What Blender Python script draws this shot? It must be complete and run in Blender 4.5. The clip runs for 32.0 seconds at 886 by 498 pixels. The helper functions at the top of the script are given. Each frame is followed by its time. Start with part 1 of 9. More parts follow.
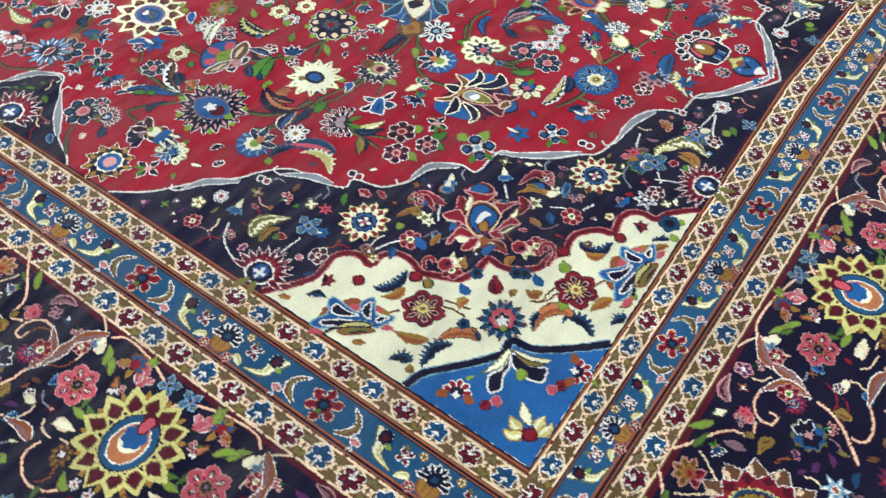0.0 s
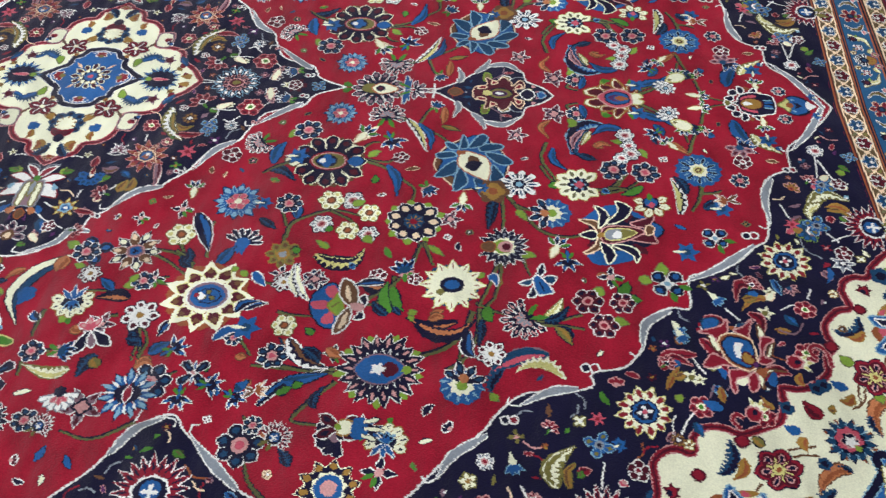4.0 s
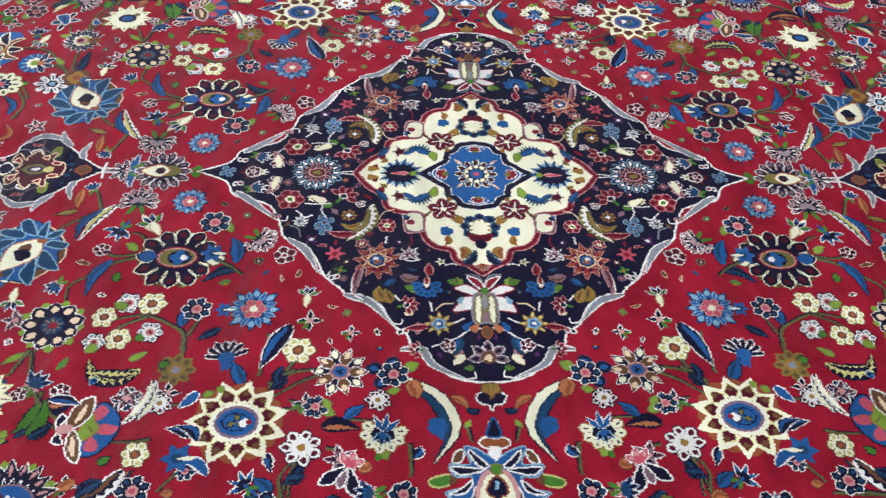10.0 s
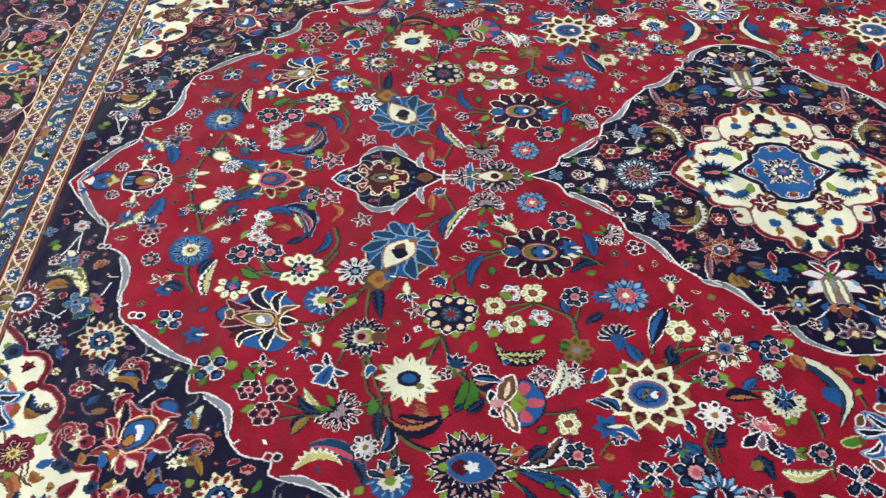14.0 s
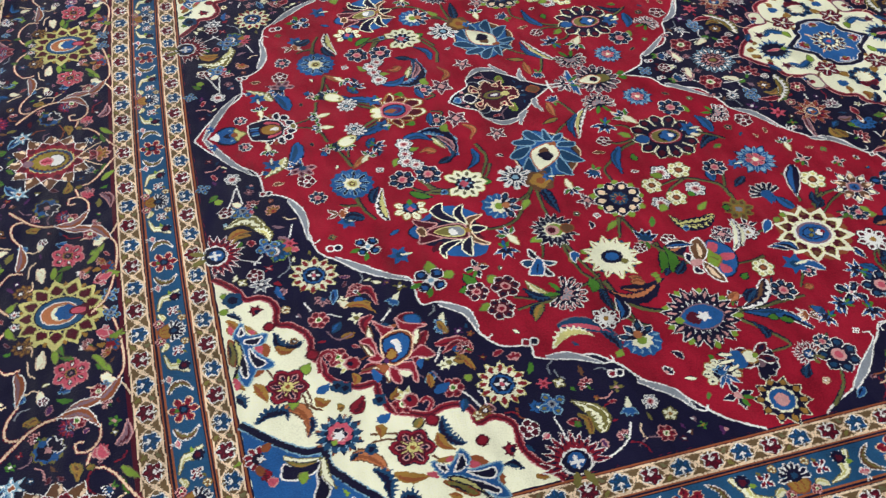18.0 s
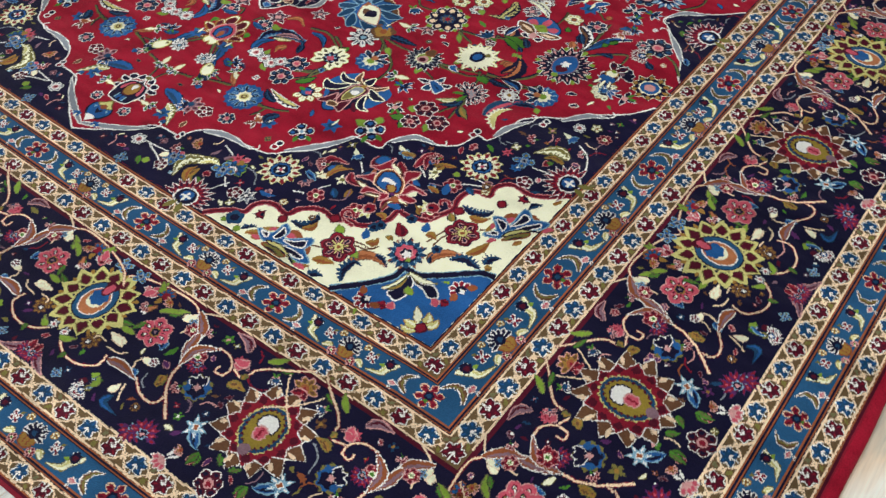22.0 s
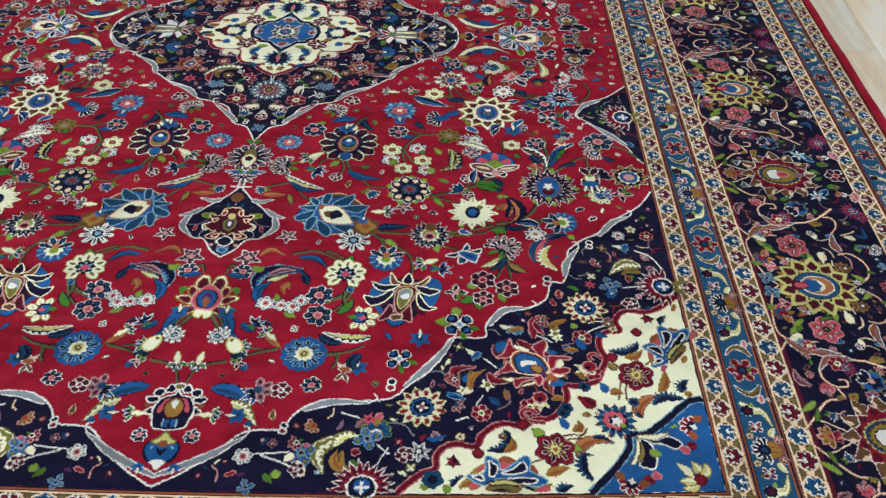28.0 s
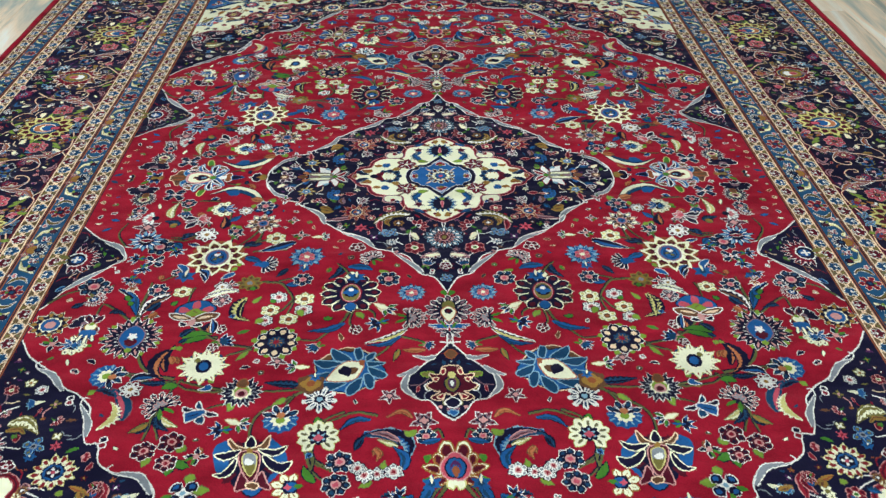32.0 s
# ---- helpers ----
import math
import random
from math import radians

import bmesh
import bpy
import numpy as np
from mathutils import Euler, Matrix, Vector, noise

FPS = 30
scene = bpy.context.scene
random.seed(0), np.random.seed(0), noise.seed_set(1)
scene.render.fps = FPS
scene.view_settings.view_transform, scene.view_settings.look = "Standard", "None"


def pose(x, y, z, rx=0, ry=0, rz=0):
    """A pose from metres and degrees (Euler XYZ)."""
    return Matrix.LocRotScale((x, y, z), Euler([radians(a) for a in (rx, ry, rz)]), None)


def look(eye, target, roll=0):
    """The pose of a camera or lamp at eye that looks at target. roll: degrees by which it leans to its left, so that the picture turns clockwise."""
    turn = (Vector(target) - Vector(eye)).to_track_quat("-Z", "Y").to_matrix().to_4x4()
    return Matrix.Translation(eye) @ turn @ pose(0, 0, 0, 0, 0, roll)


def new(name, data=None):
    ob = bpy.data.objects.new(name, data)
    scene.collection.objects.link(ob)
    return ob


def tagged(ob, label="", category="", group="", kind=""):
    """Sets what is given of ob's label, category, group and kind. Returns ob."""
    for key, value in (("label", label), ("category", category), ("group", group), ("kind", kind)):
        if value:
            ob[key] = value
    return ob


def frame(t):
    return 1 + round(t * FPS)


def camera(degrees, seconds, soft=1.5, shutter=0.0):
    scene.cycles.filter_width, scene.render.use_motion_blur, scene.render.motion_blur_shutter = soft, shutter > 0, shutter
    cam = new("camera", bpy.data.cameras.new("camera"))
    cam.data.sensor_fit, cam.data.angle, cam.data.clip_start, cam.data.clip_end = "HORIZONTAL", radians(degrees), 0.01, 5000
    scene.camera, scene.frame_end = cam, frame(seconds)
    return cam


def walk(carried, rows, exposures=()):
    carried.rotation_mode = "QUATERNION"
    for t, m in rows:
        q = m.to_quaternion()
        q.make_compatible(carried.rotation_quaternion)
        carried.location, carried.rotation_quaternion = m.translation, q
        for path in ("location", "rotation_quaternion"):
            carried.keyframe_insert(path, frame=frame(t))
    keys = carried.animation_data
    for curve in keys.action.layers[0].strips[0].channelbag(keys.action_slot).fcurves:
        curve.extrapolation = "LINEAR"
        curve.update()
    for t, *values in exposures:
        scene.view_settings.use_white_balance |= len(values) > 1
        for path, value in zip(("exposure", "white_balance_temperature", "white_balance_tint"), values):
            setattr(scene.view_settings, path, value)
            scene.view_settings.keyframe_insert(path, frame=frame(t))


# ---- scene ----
cam = camera(52.6, 32.0, soft=1.3, shutter=0.25)
PATH = [
    (0, (1.746, -1.362, 1.124), (0.99, -0.39, -0.452), -1.7),
    (0.5, (1.612, -1.363, 1.12), (0.905, -0.367, -0.464), -3.3),
    (1, (1.498, -1.43, 1.137), (0.884, -0.34, -0.424), -3.4),
    (1.5, (1.408, -1.525, 1.149), (0.938, -0.374, -0.418), -4.0),
    (2, (1.328, -1.539, 1.158), (0.972, -0.325, -0.391), -3.7),
    (2.5, (1.182, -1.479, 1.16), (0.912, -0.225, -0.375), -4.6),
    (3, (1.048, -1.409, 1.165), (0.835, -0.133, -0.36), -2.7),
    (3.5, (0.945, -1.394, 1.166), (0.78, -0.111, -0.359), -1.7),
    (5.5, (0.583, -1.399, 1.152), (0.571, -0.078, -0.349), 1.4),
    (6, (0.509, -1.334, 1.144), (0.523, -0.027, -0.37), 2.4),
    (6.5, (0.443, -1.295, 1.145), (0.448, 0.028, -0.355), 2.1),
    (7, (0.334, -1.287, 1.163), (0.348, 0.047, -0.326), 1.5),
    (7.5, (0.198, -1.329, 1.177), (0.219, 0.022, -0.297), 1.5),
    (8, (0.123, -1.361, 1.181), (0.156, 0.007, -0.277), 1.7),
    (8.5, (0.084, -1.362, 1.179), (0.127, 0.017, -0.268), 2.4),
    (9, (0.023, -1.34, 1.171), (0.094, 0.047, -0.269), 3.4),
    (9.5, (-0.071, -1.305, 1.168), (-0.004, 0.078, -0.275), 2.9),
    (10, (-0.135, -1.277, 1.159), (-0.05, 0.091, -0.297), 3.3),
    (10.5, (-0.175, -1.271, 1.166), (-0.123, 0.081, -0.308), 2.8),
    (11, (-0.244, -1.303, 1.174), (-0.203, 0.056, -0.293), 2.1),
    (11.5, (-0.356, -1.373, 1.192), (-0.336, 0.018, -0.245), 1.0),
    (12, (-0.442, -1.438, 1.204), (-0.387, -0.016, -0.203), 1.2),
    (12.5, (-0.505, -1.481, 1.2), (-0.421, -0.04, -0.184), 2.7),
    (13, (-0.569, -1.474, 1.197), (-0.498, -0.024, -0.179), 2.9),
    (13.5, (-0.65, -1.44, 1.201), (-0.609, -0.007, -0.194), 0.8),
    (14, (-0.73, -1.407, 1.204), (-0.702, 0.007, -0.211), 0.1),
    (14.5, (-0.776, -1.407, 1.203), (-0.738, 0.004, -0.214), 1.3),
    (16.5, (-1.147, -1.562, 1.166), (-0.902, -0.129, -0.208), 3.6),
    (17, (-1.236, -1.533, 1.168), (-0.946, -0.132, -0.23), 2.5),
    (17.5, (-1.316, -1.503, 1.172), (-0.958, -0.154, -0.261), 1.9),
    (18, (-1.378, -1.486, 1.183), (-0.981, -0.167, -0.268), 1.6),
    (18.5, (-1.49, -1.519, 1.19), (-0.999, -0.232, -0.26), 0.7),
    (19, (-1.62, -1.571, 1.198), (-1.046, -0.306, -0.241), 0.5),
    (19.5, (-1.695, -1.595, 1.201), (-1.017, -0.383, -0.239), 2.0),
    (20, (-1.747, -1.567, 1.194), (-1.023, -0.428, -0.281), 1.0),
    (20.5, (-1.827, -1.513, 1.195), (-1.042, -0.447, -0.305), 0.6),
    (21, (-1.9, -1.474, 1.193), (-1.064, -0.488, -0.334), 0.5),
    (21.5, (-1.982, -1.458, 1.192), (-1.049, -0.558, -0.331), 2.1),
    (22, (-2.11, -1.431, 1.215), (-1.053, -0.64, -0.287), 0.8),
    (22.5, (-2.198, -1.411, 1.221), (-1.066, -0.67, -0.253), 0.9),
    (23, (-2.227, -1.337, 1.216), (-1.033, -0.693, -0.254), 1.3),
    (23.5, (-2.242, -1.236, 1.22), (-1.0, -0.699, -0.253), -0.2),
    (24, (-2.246, -1.163, 1.223), (-0.949, -0.729, -0.236), 0.8),
    (24.5, (-2.26, -1.093, 1.22), (-0.939, -0.721, -0.235), 0.8),
    (25, (-2.328, -0.975, 1.23), (-0.965, -0.667, -0.202), -1.3),
    (25.5, (-2.39, -0.891, 1.233), (-0.964, -0.673, -0.152), -0.4),
    (27.5, (-2.245, -0.56, 1.215), (-0.764, -0.502, -0.128), 1.1),
    (28, (-2.251, -0.454, 1.228), (-0.76, -0.453, -0.104), 1.5),
    (28.5, (-2.281, -0.343, 1.232), (-0.762, -0.38, -0.068), 2.1),
    (29, (-2.313, -0.26, 1.235), (-0.766, -0.309, -0.031), 2.9),
    (29.5, (-2.293, -0.193, 1.238), (-0.725, -0.242, -0.004), 2.8),
    (30, (-2.231, -0.12, 1.245), (-0.654, -0.175, 0.016), 2.3),
    (30.5, (-2.18, -0.054, 1.253), (-0.593, -0.124, 0.039), 1.8),
    (31, (-2.147, -0.019, 1.259), (-0.55, -0.081, 0.056), 1.3),
    (31.5, (-2.15, 0.035, 1.267), (-0.537, -0.023, 0.085), 0.9),
    (32, (-2.156, 0.048, 1.275), (-0.52, 0.006, 0.127), 0.3),
]
walk(cam, [(t, look(eye, target, roll)) for t, eye, target, roll in PATH], exposures=[(0, 0.22, 6250, 1), (1, 0.09, 6250, 2), (2, 0.07, 6250, 3), (3, -0.03, 6250, 6), (6, -0.12, 6280, 4), (7, -0.04, 6260, 8), (9, -0.11, 6230, 9), (11, -0.15, 6230, 9), (13, -0.16, 6230, 8), (14, -0.19, 6360, 7), (17, -0.27, 6410, 7), (18, -0.37, 6460, 6), (20, -0.35, 6510, 5), (23, -0.37, 6610, 3), (25, -0.39, 6610, 3), (28, -0.45, 6350, 1), (29, -0.35, 6300, 1), (31, -0.21, 6250, 1), (32, -0.23, 6250, -3)])

# ---- world and light ----
world = bpy.data.worlds.new("world")
scene.world = world
world.use_nodes = True
bg = world.node_tree.nodes["Background"]
bg.inputs[0].default_value = (0.85, 0.9, 1.0, 1)
bg.inputs[1].default_value = 0.05


def ceiling_lamp(x, y, sx, sy, watts, col=(0.93, 0.95, 1.04)):
    d = bpy.data.lights.new("ceiling_lamp", "AREA")
    d.shape, d.size, d.size_y, d.energy, d.color = "RECTANGLE", sx, sy, watts, col
    o = new("ceiling_lamp", d)
    o.location = (x, y, 2.93)
    return o


for lx, watts in ((-3.6, 35), (-1.2, 23), (1.2, 16), (3.6, 13)):
    for ly in (-2.6, 0.0, 2.6):
        ceiling_lamp(lx, ly, 1.2, 0.6, watts * ((0.38 if ly < 0 else 1.1 if ly == 0 else 1.35) if lx > 0 else 0.65 if lx > -2 and ly < 0 else 1.0))

# ---- materials ----
MATS = {}


def nodes_of(m):
    m.use_nodes = True
    nt = m.node_tree
    return nt, nt.nodes["Principled BSDF"]


PILE = (-0.45, 0.0, 0.0)   # the way in which the tips of the pile lean


def wool(name, rgb, rough=0.9, vary=0.35):
    """Knotted wool pile: knot-sized grain, soft bands of dye, mottling that partly paints pile shading, and a faint
    sheen.
    """
    m = bpy.data.materials.new("wool_" + name)
    nt, b = nodes_of(m)
    n, ln = nt.nodes.new, nt.links.new
    geo = n("ShaderNodeNewGeometry")
    fine = n("ShaderNodeTexNoise")
    fine.inputs["Scale"].default_value = 420
    fine.inputs["Detail"].default_value = 2
    ln(geo.outputs["Position"], fine.inputs["Vector"])
    # cloudy mottle: uneven tone plus light and shade of the pile, put into colour
    mid = n("ShaderNodeTexNoise")
    mid.inputs["Scale"].default_value = 15
    mid.inputs["Detail"].default_value = 4
    ln(geo.outputs["Position"], mid.inputs["Vector"])
    mp = n("ShaderNodeMapping")
    mp.inputs["Scale"].default_value = (9.0, 0.8, 1)
    ln(geo.outputs["Position"], mp.inputs["Vector"])
    band = n("ShaderNodeTexNoise")
    band.inputs["Scale"].default_value = 1.0
    band.inputs["Detail"].default_value = 3
    ln(mp.outputs[0], band.inputs["Vector"])
    a = n("ShaderNodeMath")
    a.operation = "MULTIPLY_ADD"
    ln(fine.outputs[0], a.inputs[0])
    a.inputs[1].default_value = vary * 2.2
    a.inputs[2].default_value = 1.0 - vary * 2.7
    c = n("ShaderNodeMath")
    c.operation = "MULTIPLY_ADD"
    ln(mid.outputs[0], c.inputs[0])
    c.inputs[1].default_value = vary * 2.2
    ln(a.outputs[0], c.inputs[2])
    e = n("ShaderNodeMath")
    e.operation = "MULTIPLY_ADD"
    ln(band.outputs[0], e.inputs[0])
    e.inputs[1].default_value = vary
    ln(c.outputs[0], e.inputs[2])
    isl = n("ShaderNodeNewGeometry")
    info = n("ShaderNodeObjectInfo")
    dye = n("ShaderNodeMath")
    dye.operation = "MULTIPLY_ADD"
    ln(info.outputs["Random"], dye.inputs[0])
    dye.inputs[1].default_value, dye.inputs[2].default_value = 0.26, 0.86
    row = n("ShaderNodeMath")
    row.operation = "MULTIPLY_ADD"
    ln(isl.outputs["Random Per Island"], row.inputs[0])
    row.inputs[1].default_value, row.inputs[2].default_value = 0.24, 0.88
    both = n("ShaderNodeMath")
    both.operation = "MULTIPLY"
    ln(dye.outputs[0], both.inputs[0])
    ln(row.outputs[0], both.inputs[1])
    tone = n("ShaderNodeMath")
    tone.operation = "MULTIPLY"
    ln(e.outputs[0], tone.inputs[0])
    ln(both.outputs[0], tone.inputs[1])
    mix = n("ShaderNodeVectorMath")
    mix.operation = "SCALE"
    mix.inputs[0].default_value = rgb
    ln(tone.outputs[0], mix.inputs["Scale"])
    ln(mix.outputs[0], b.inputs["Base Color"])
    b.inputs["Roughness"].default_value = rough
    b.inputs["Specular IOR Level"].default_value = 0.05
    b.inputs["Sheen Weight"].default_value = 0.14
    b.inputs["Sheen Roughness"].default_value = 0.5
    wave = n("ShaderNodeTexNoise")
    wave.inputs["Scale"].default_value = 3.2
    wave.inputs["Detail"].default_value = 3
    fold = n("ShaderNodeMapping")
    fold.inputs["Scale"].default_value = (1.9, 0.75, 1)
    fold.inputs["Rotation"].default_value = (0, 0, 0.2)
    ln(geo.outputs["Position"], fold.inputs["Vector"])
    ln(fold.outputs[0], wave.inputs["Vector"])
    bw = n("ShaderNodeBump")
    bw.inputs["Strength"].default_value = 0.85
    bw.inputs["Distance"].default_value = 0.08
    ln(wave.outputs[0], bw.inputs["Height"])
    lean = n("ShaderNodeVectorMath")
    ln(geo.outputs["Normal"], lean.inputs[0])
    lean.inputs[1].default_value = PILE
    up = n("ShaderNodeVectorMath")
    up.operation = "NORMALIZE"
    ln(lean.outputs[0], up.inputs[0])
    ln(up.outputs[0], bw.inputs["Normal"])
    bf = n("ShaderNodeBump")
    bf.inputs["Strength"].default_value = 0.5
    bf.inputs["Distance"].default_value = 0.002
    ln(fine.outputs[0], bf.inputs["Height"])
    ln(bw.outputs[0], bf.inputs["Normal"])
    ln(bf.outputs[0], b.inputs["Normal"])
    MATS[name] = m
    return m


for nm, rgb in dict(
        red=(0.29, 0.008, 0.026), navy=(0.0085, 0.0075, 0.031), blue=(0.021, 0.110, 0.33), sky=(0.26, 0.46, 0.60),
        cream=(0.95, 0.95, 0.70), white=(0.92, 0.92, 0.88), peach=(0.90, 0.70, 0.48), tan=(0.15, 0.095, 0.045), yellow=(0.68, 0.64, 0.24),
        green=(0.075, 0.23, 0.03), lime=(0.24, 0.38, 0.05), violet=(0.10, 0.025, 0.12), indigo=(0.021, 0.092, 0.205), coral=(0.52, 0.19, 0.08), olive=(0.20, 0.18, 0.05), gold=(0.36, 0.20, 0.045), orange=(0.36, 0.11, 0.045),
        pink=(0.60, 0.10, 0.15), rose=(0.66, 0.34, 0.33), maroon=(0.085, 0.007, 0.020), brown=(0.15, 0.07, 0.035), grey=(0.27, 0.30, 0.34),
        mauve=(0.25, 0.15, 0.19), stem=(0.045, 0.055, 0.03), moss=(0.17, 0.16, 0.08), crimson=(0.25, 0.012, 0.03), rust=(0.30, 0.09, 0.035), teal=(0.014, 0.06, 0.14), leafstem=(0.13, 0.14, 0.05), mustard=(0.30, 0.22, 0.035)).items():
    # red varies most: its darker clouds also paint in shading of the uneven pile
    wool(nm, rgb, vary=0.5 if nm == "red" else 0.2 if nm in ("cream", "white") else 0.35)

# ---- building helpers ----
Z = 0.010          # top of the pile
THIN = 0.2         # relief of one colour over another


def clamp(a):
    return max(0.0, min(1.0, a))


def warp(u, v, sx, sy):
    """From the drawing of one quarter to the carpet as it lies: ends bowed, one end a little longer."""
    au, av = abs(u), abs(v)
    x, y = u, v
    fade = 1 - 0.85 * clamp((au - 1.442) / 0.1)
    if sx > 0:
        x *= 1.003 + 0.062 * max(0, au - 0.6) * (0.527 + 0.53 * min(av, 0.95) * fade + 0.1 * (1 - fade))
        y *= 1 - 0.05 * min(1, au / 0.7) * max(0, 1 - (av / 0.95) ** 3)
    else:
        x += math.copysign(0.027 * max(0, 1 - (av / 0.92) ** 2) * clamp((au - 1.1) / 0.35), u)
    return sx * x, sy * y - (0.006 * min(1, au / 0.7) * max(0, 1 - (av / 0.9) ** 2) if sx < 0 else 0)


class Sheet:
    """Flat coloured pieces of pile laid over one another, gathered into one mesh."""

    def __init__(self):
        self.v, self.f, self.m, self.cols, self.z, self.e = [], [], [], [], 0.0, []

    def add(self, poly, col, up=0.00018, z=None):
        self.z += up
        h = self.z if z is None else z
        if col not in self.cols:
            self.cols.append(col)
        i = len(self.v)
        self.v += [(p[0], p[1], h * THIN) for p in poly]
        self.e.append((i, max(0, i - 1)))
        self.f.append(list(range(i, i + len(poly))))
        self.m.append(self.cols.index(col))

    def strip(self, left, right, col, up=0.00018):
        self.z += up
        if col not in self.cols:
            self.cols.append(col)
        i, n = len(self.v), len(left)
        self.v += [(p[0], p[1], self.z * THIN) for p in left] + [(p[0], p[1], self.z * THIN) for p in right]
        self.e.append((i, max(0, i - 1)))
        for k in range(n - 1):
            self.f.append([i + k, i + k + 1, i + n + k + 1, i + n + k])
            self.m.append(self.cols.index(col))

    def mesh(self, name, knot=0.0014, keep=False):
        """The drawing as it is knotted: every colour broken into rows of knots, a little uneven at the edges."""
        me = bpy.data.meshes.new(name)
        if keep:
            me.from_pydata(self.v, [e for e in self.e if e[0] != e[1]], self.f)
            cols, mats = self.cols, self.m
        else:
            vs, es, fs, mats = self.knotted(knot)
            me.from_pydata(vs, es, fs)
            cols = self.cols
        for c in cols:
            me.materials.append(MATS[c])
        me.polygons.foreach_set("material_index", mats)
        me.update()
        return me

    def knotted(self, k):
        co = np.array(self.v)
        lo = np.floor(co[:, :2].min(0) / k) * k - k
        nx, ny = (np.ceil((co[:, :2].max(0) - lo) / k) + 2).astype(int)
        grid = np.full((ny, nx), -1, dtype=np.int16)
        jit = KNOT_RNG.uniform(-0.42, 0.42, (2, ny, nx)) * k
        gx = lo[0] + (np.arange(nx) + 0.5) * k + jit[0] + KNOT_RNG.uniform(-0.95, 0.95, (ny, 1)) * k
        gy = lo[1] + (np.arange(ny)[:, None] + 0.5) * k + jit[1]
        order = sorted(range(len(self.f)), key=lambda i: self.v[self.f[i][0]][2])
        for i in order:
            p = co[self.f[i], :2]
            i0, j0 = ((p.min(0) - lo) / k).astype(int) - 1
            i1, j1 = ((p.max(0) - lo) / k).astype(int) + 2
            i0, j0 = max(0, i0), max(0, j0)
            X, Y = gx[j0:j1, i0:i1], gy[j0:j1, i0:i1]
            x0, y0 = p[:, 0][:, None, None], p[:, 1][:, None, None]
            q = np.roll(p, -1, 0)
            x1, y1 = q[:, 0][:, None, None], q[:, 1][:, None, None]
            dy = np.where(y1 == y0, 1e-12, y1 - y0)
            cross = ((y0 > Y) != (y1 > Y)) & (X < (x1 - x0) * (Y - y0) / dy + x0)
            grid[j0:j1, i0:i1][cross.sum(0) % 2 == 1] = self.m[i]
        vs, es, fs, mats = [], [], [], []
        for j in range(ny):
            row = grid[j]
            cut = np.flatnonzero(np.diff(row)) + 1
            edges = [0, *cut.tolist(), nx]
            for a, b in zip(edges, edges[1:]):
                c = int(row[a])
                if c < 0:
                    continue
                n = len(vs)
                xa, xb, ya, yb = lo[0] + a * k, lo[0] + b * k, lo[1] + j * k, lo[1] + (j + 1) * k
                vs += [(xa, ya, 0), (xb, ya, 0), (xb, yb, 0), (xa, yb, 0)]
                fs.append((n, n + 1, n + 2, n + 3))
                mats.append(c)
                if n:
                    es.append((n - 1, n))
        return vs, es, fs, mats


KNOT_RNG = np.random.default_rng(5)


def smooth(pts, n=6, closed=False):
    """A soft curve through a few points."""
    out, k = [], len(pts)
    if k < 3:
        (a, b), (c, d) = pts[0], pts[-1]
        return [(a + (c - a) * i / n, b + (d - b) * i / n) for i in range(n + 1)]
    for i in range(k if closed else k - 1):
        if closed:
            p0, p1, p2, p3 = (pts[(i + j) % k] for j in (-1, 0, 1, 2))
        else:
            p1, p2 = pts[i], pts[i + 1]
            p0 = pts[i - 1] if i else (2 * p1[0] - p2[0], 2 * p1[1] - p2[1])
            p3 = pts[i + 2] if i + 2 < k else (2 * p2[0] - p1[0], 2 * p2[1] - p1[1])
        for s in range(n):
            t = s / n
            out.append(tuple(0.5 * (2 * p1[d] + (p2[d] - p0[d]) * t + (2 * p0[d] - 5 * p1[d] + 4 * p2[d] - p3[d]) * t * t
                                    + (3 * p1[d] - p0[d] - 3 * p2[d] + p3[d]) * t ** 3) for d in (0, 1)))
    if not closed:
        out.append(tuple(pts[-1]))
    return out


rng = random.Random(7)


def rough(poly, step=0.004, amp=0.0011):
    """Breaks an outline into knot-sized steps."""
    out = []
    for i, (a, b) in enumerate(poly):
        c, d = poly[(i + 1) % len(poly)]
        k = max(1, min(12, int(math.hypot(c - a, d - b) / step)))
        for j in range(k):
            t = j / k
            out.append((a + (c - a) * t + rng.uniform(-amp, amp), b + (d - b) * t + rng.uniform(-amp, amp)))
    return out


def ribbon(pts, width, taper=False):
    """Both edges of a line; width may be a function of 0..1 along it."""
    l, r, k = [], [], len(pts)
    for i, (x, y) in enumerate(pts):
        a, b = pts[max(0, i - 1)], pts[min(k - 1, i + 1)]
        dx, dy = b[0] - a[0], b[1] - a[1]
        h = math.hypot(dx, dy) or 1
        w = (width(i / (k - 1)) if callable(width) else width) / 2
        w *= 1 + rng.uniform(-0.12, 0.12)
        l.append((x - dy / h * w, y + dx / h * w))
        r.append((x + dy / h * w, y - dx / h * w))
    return l, r


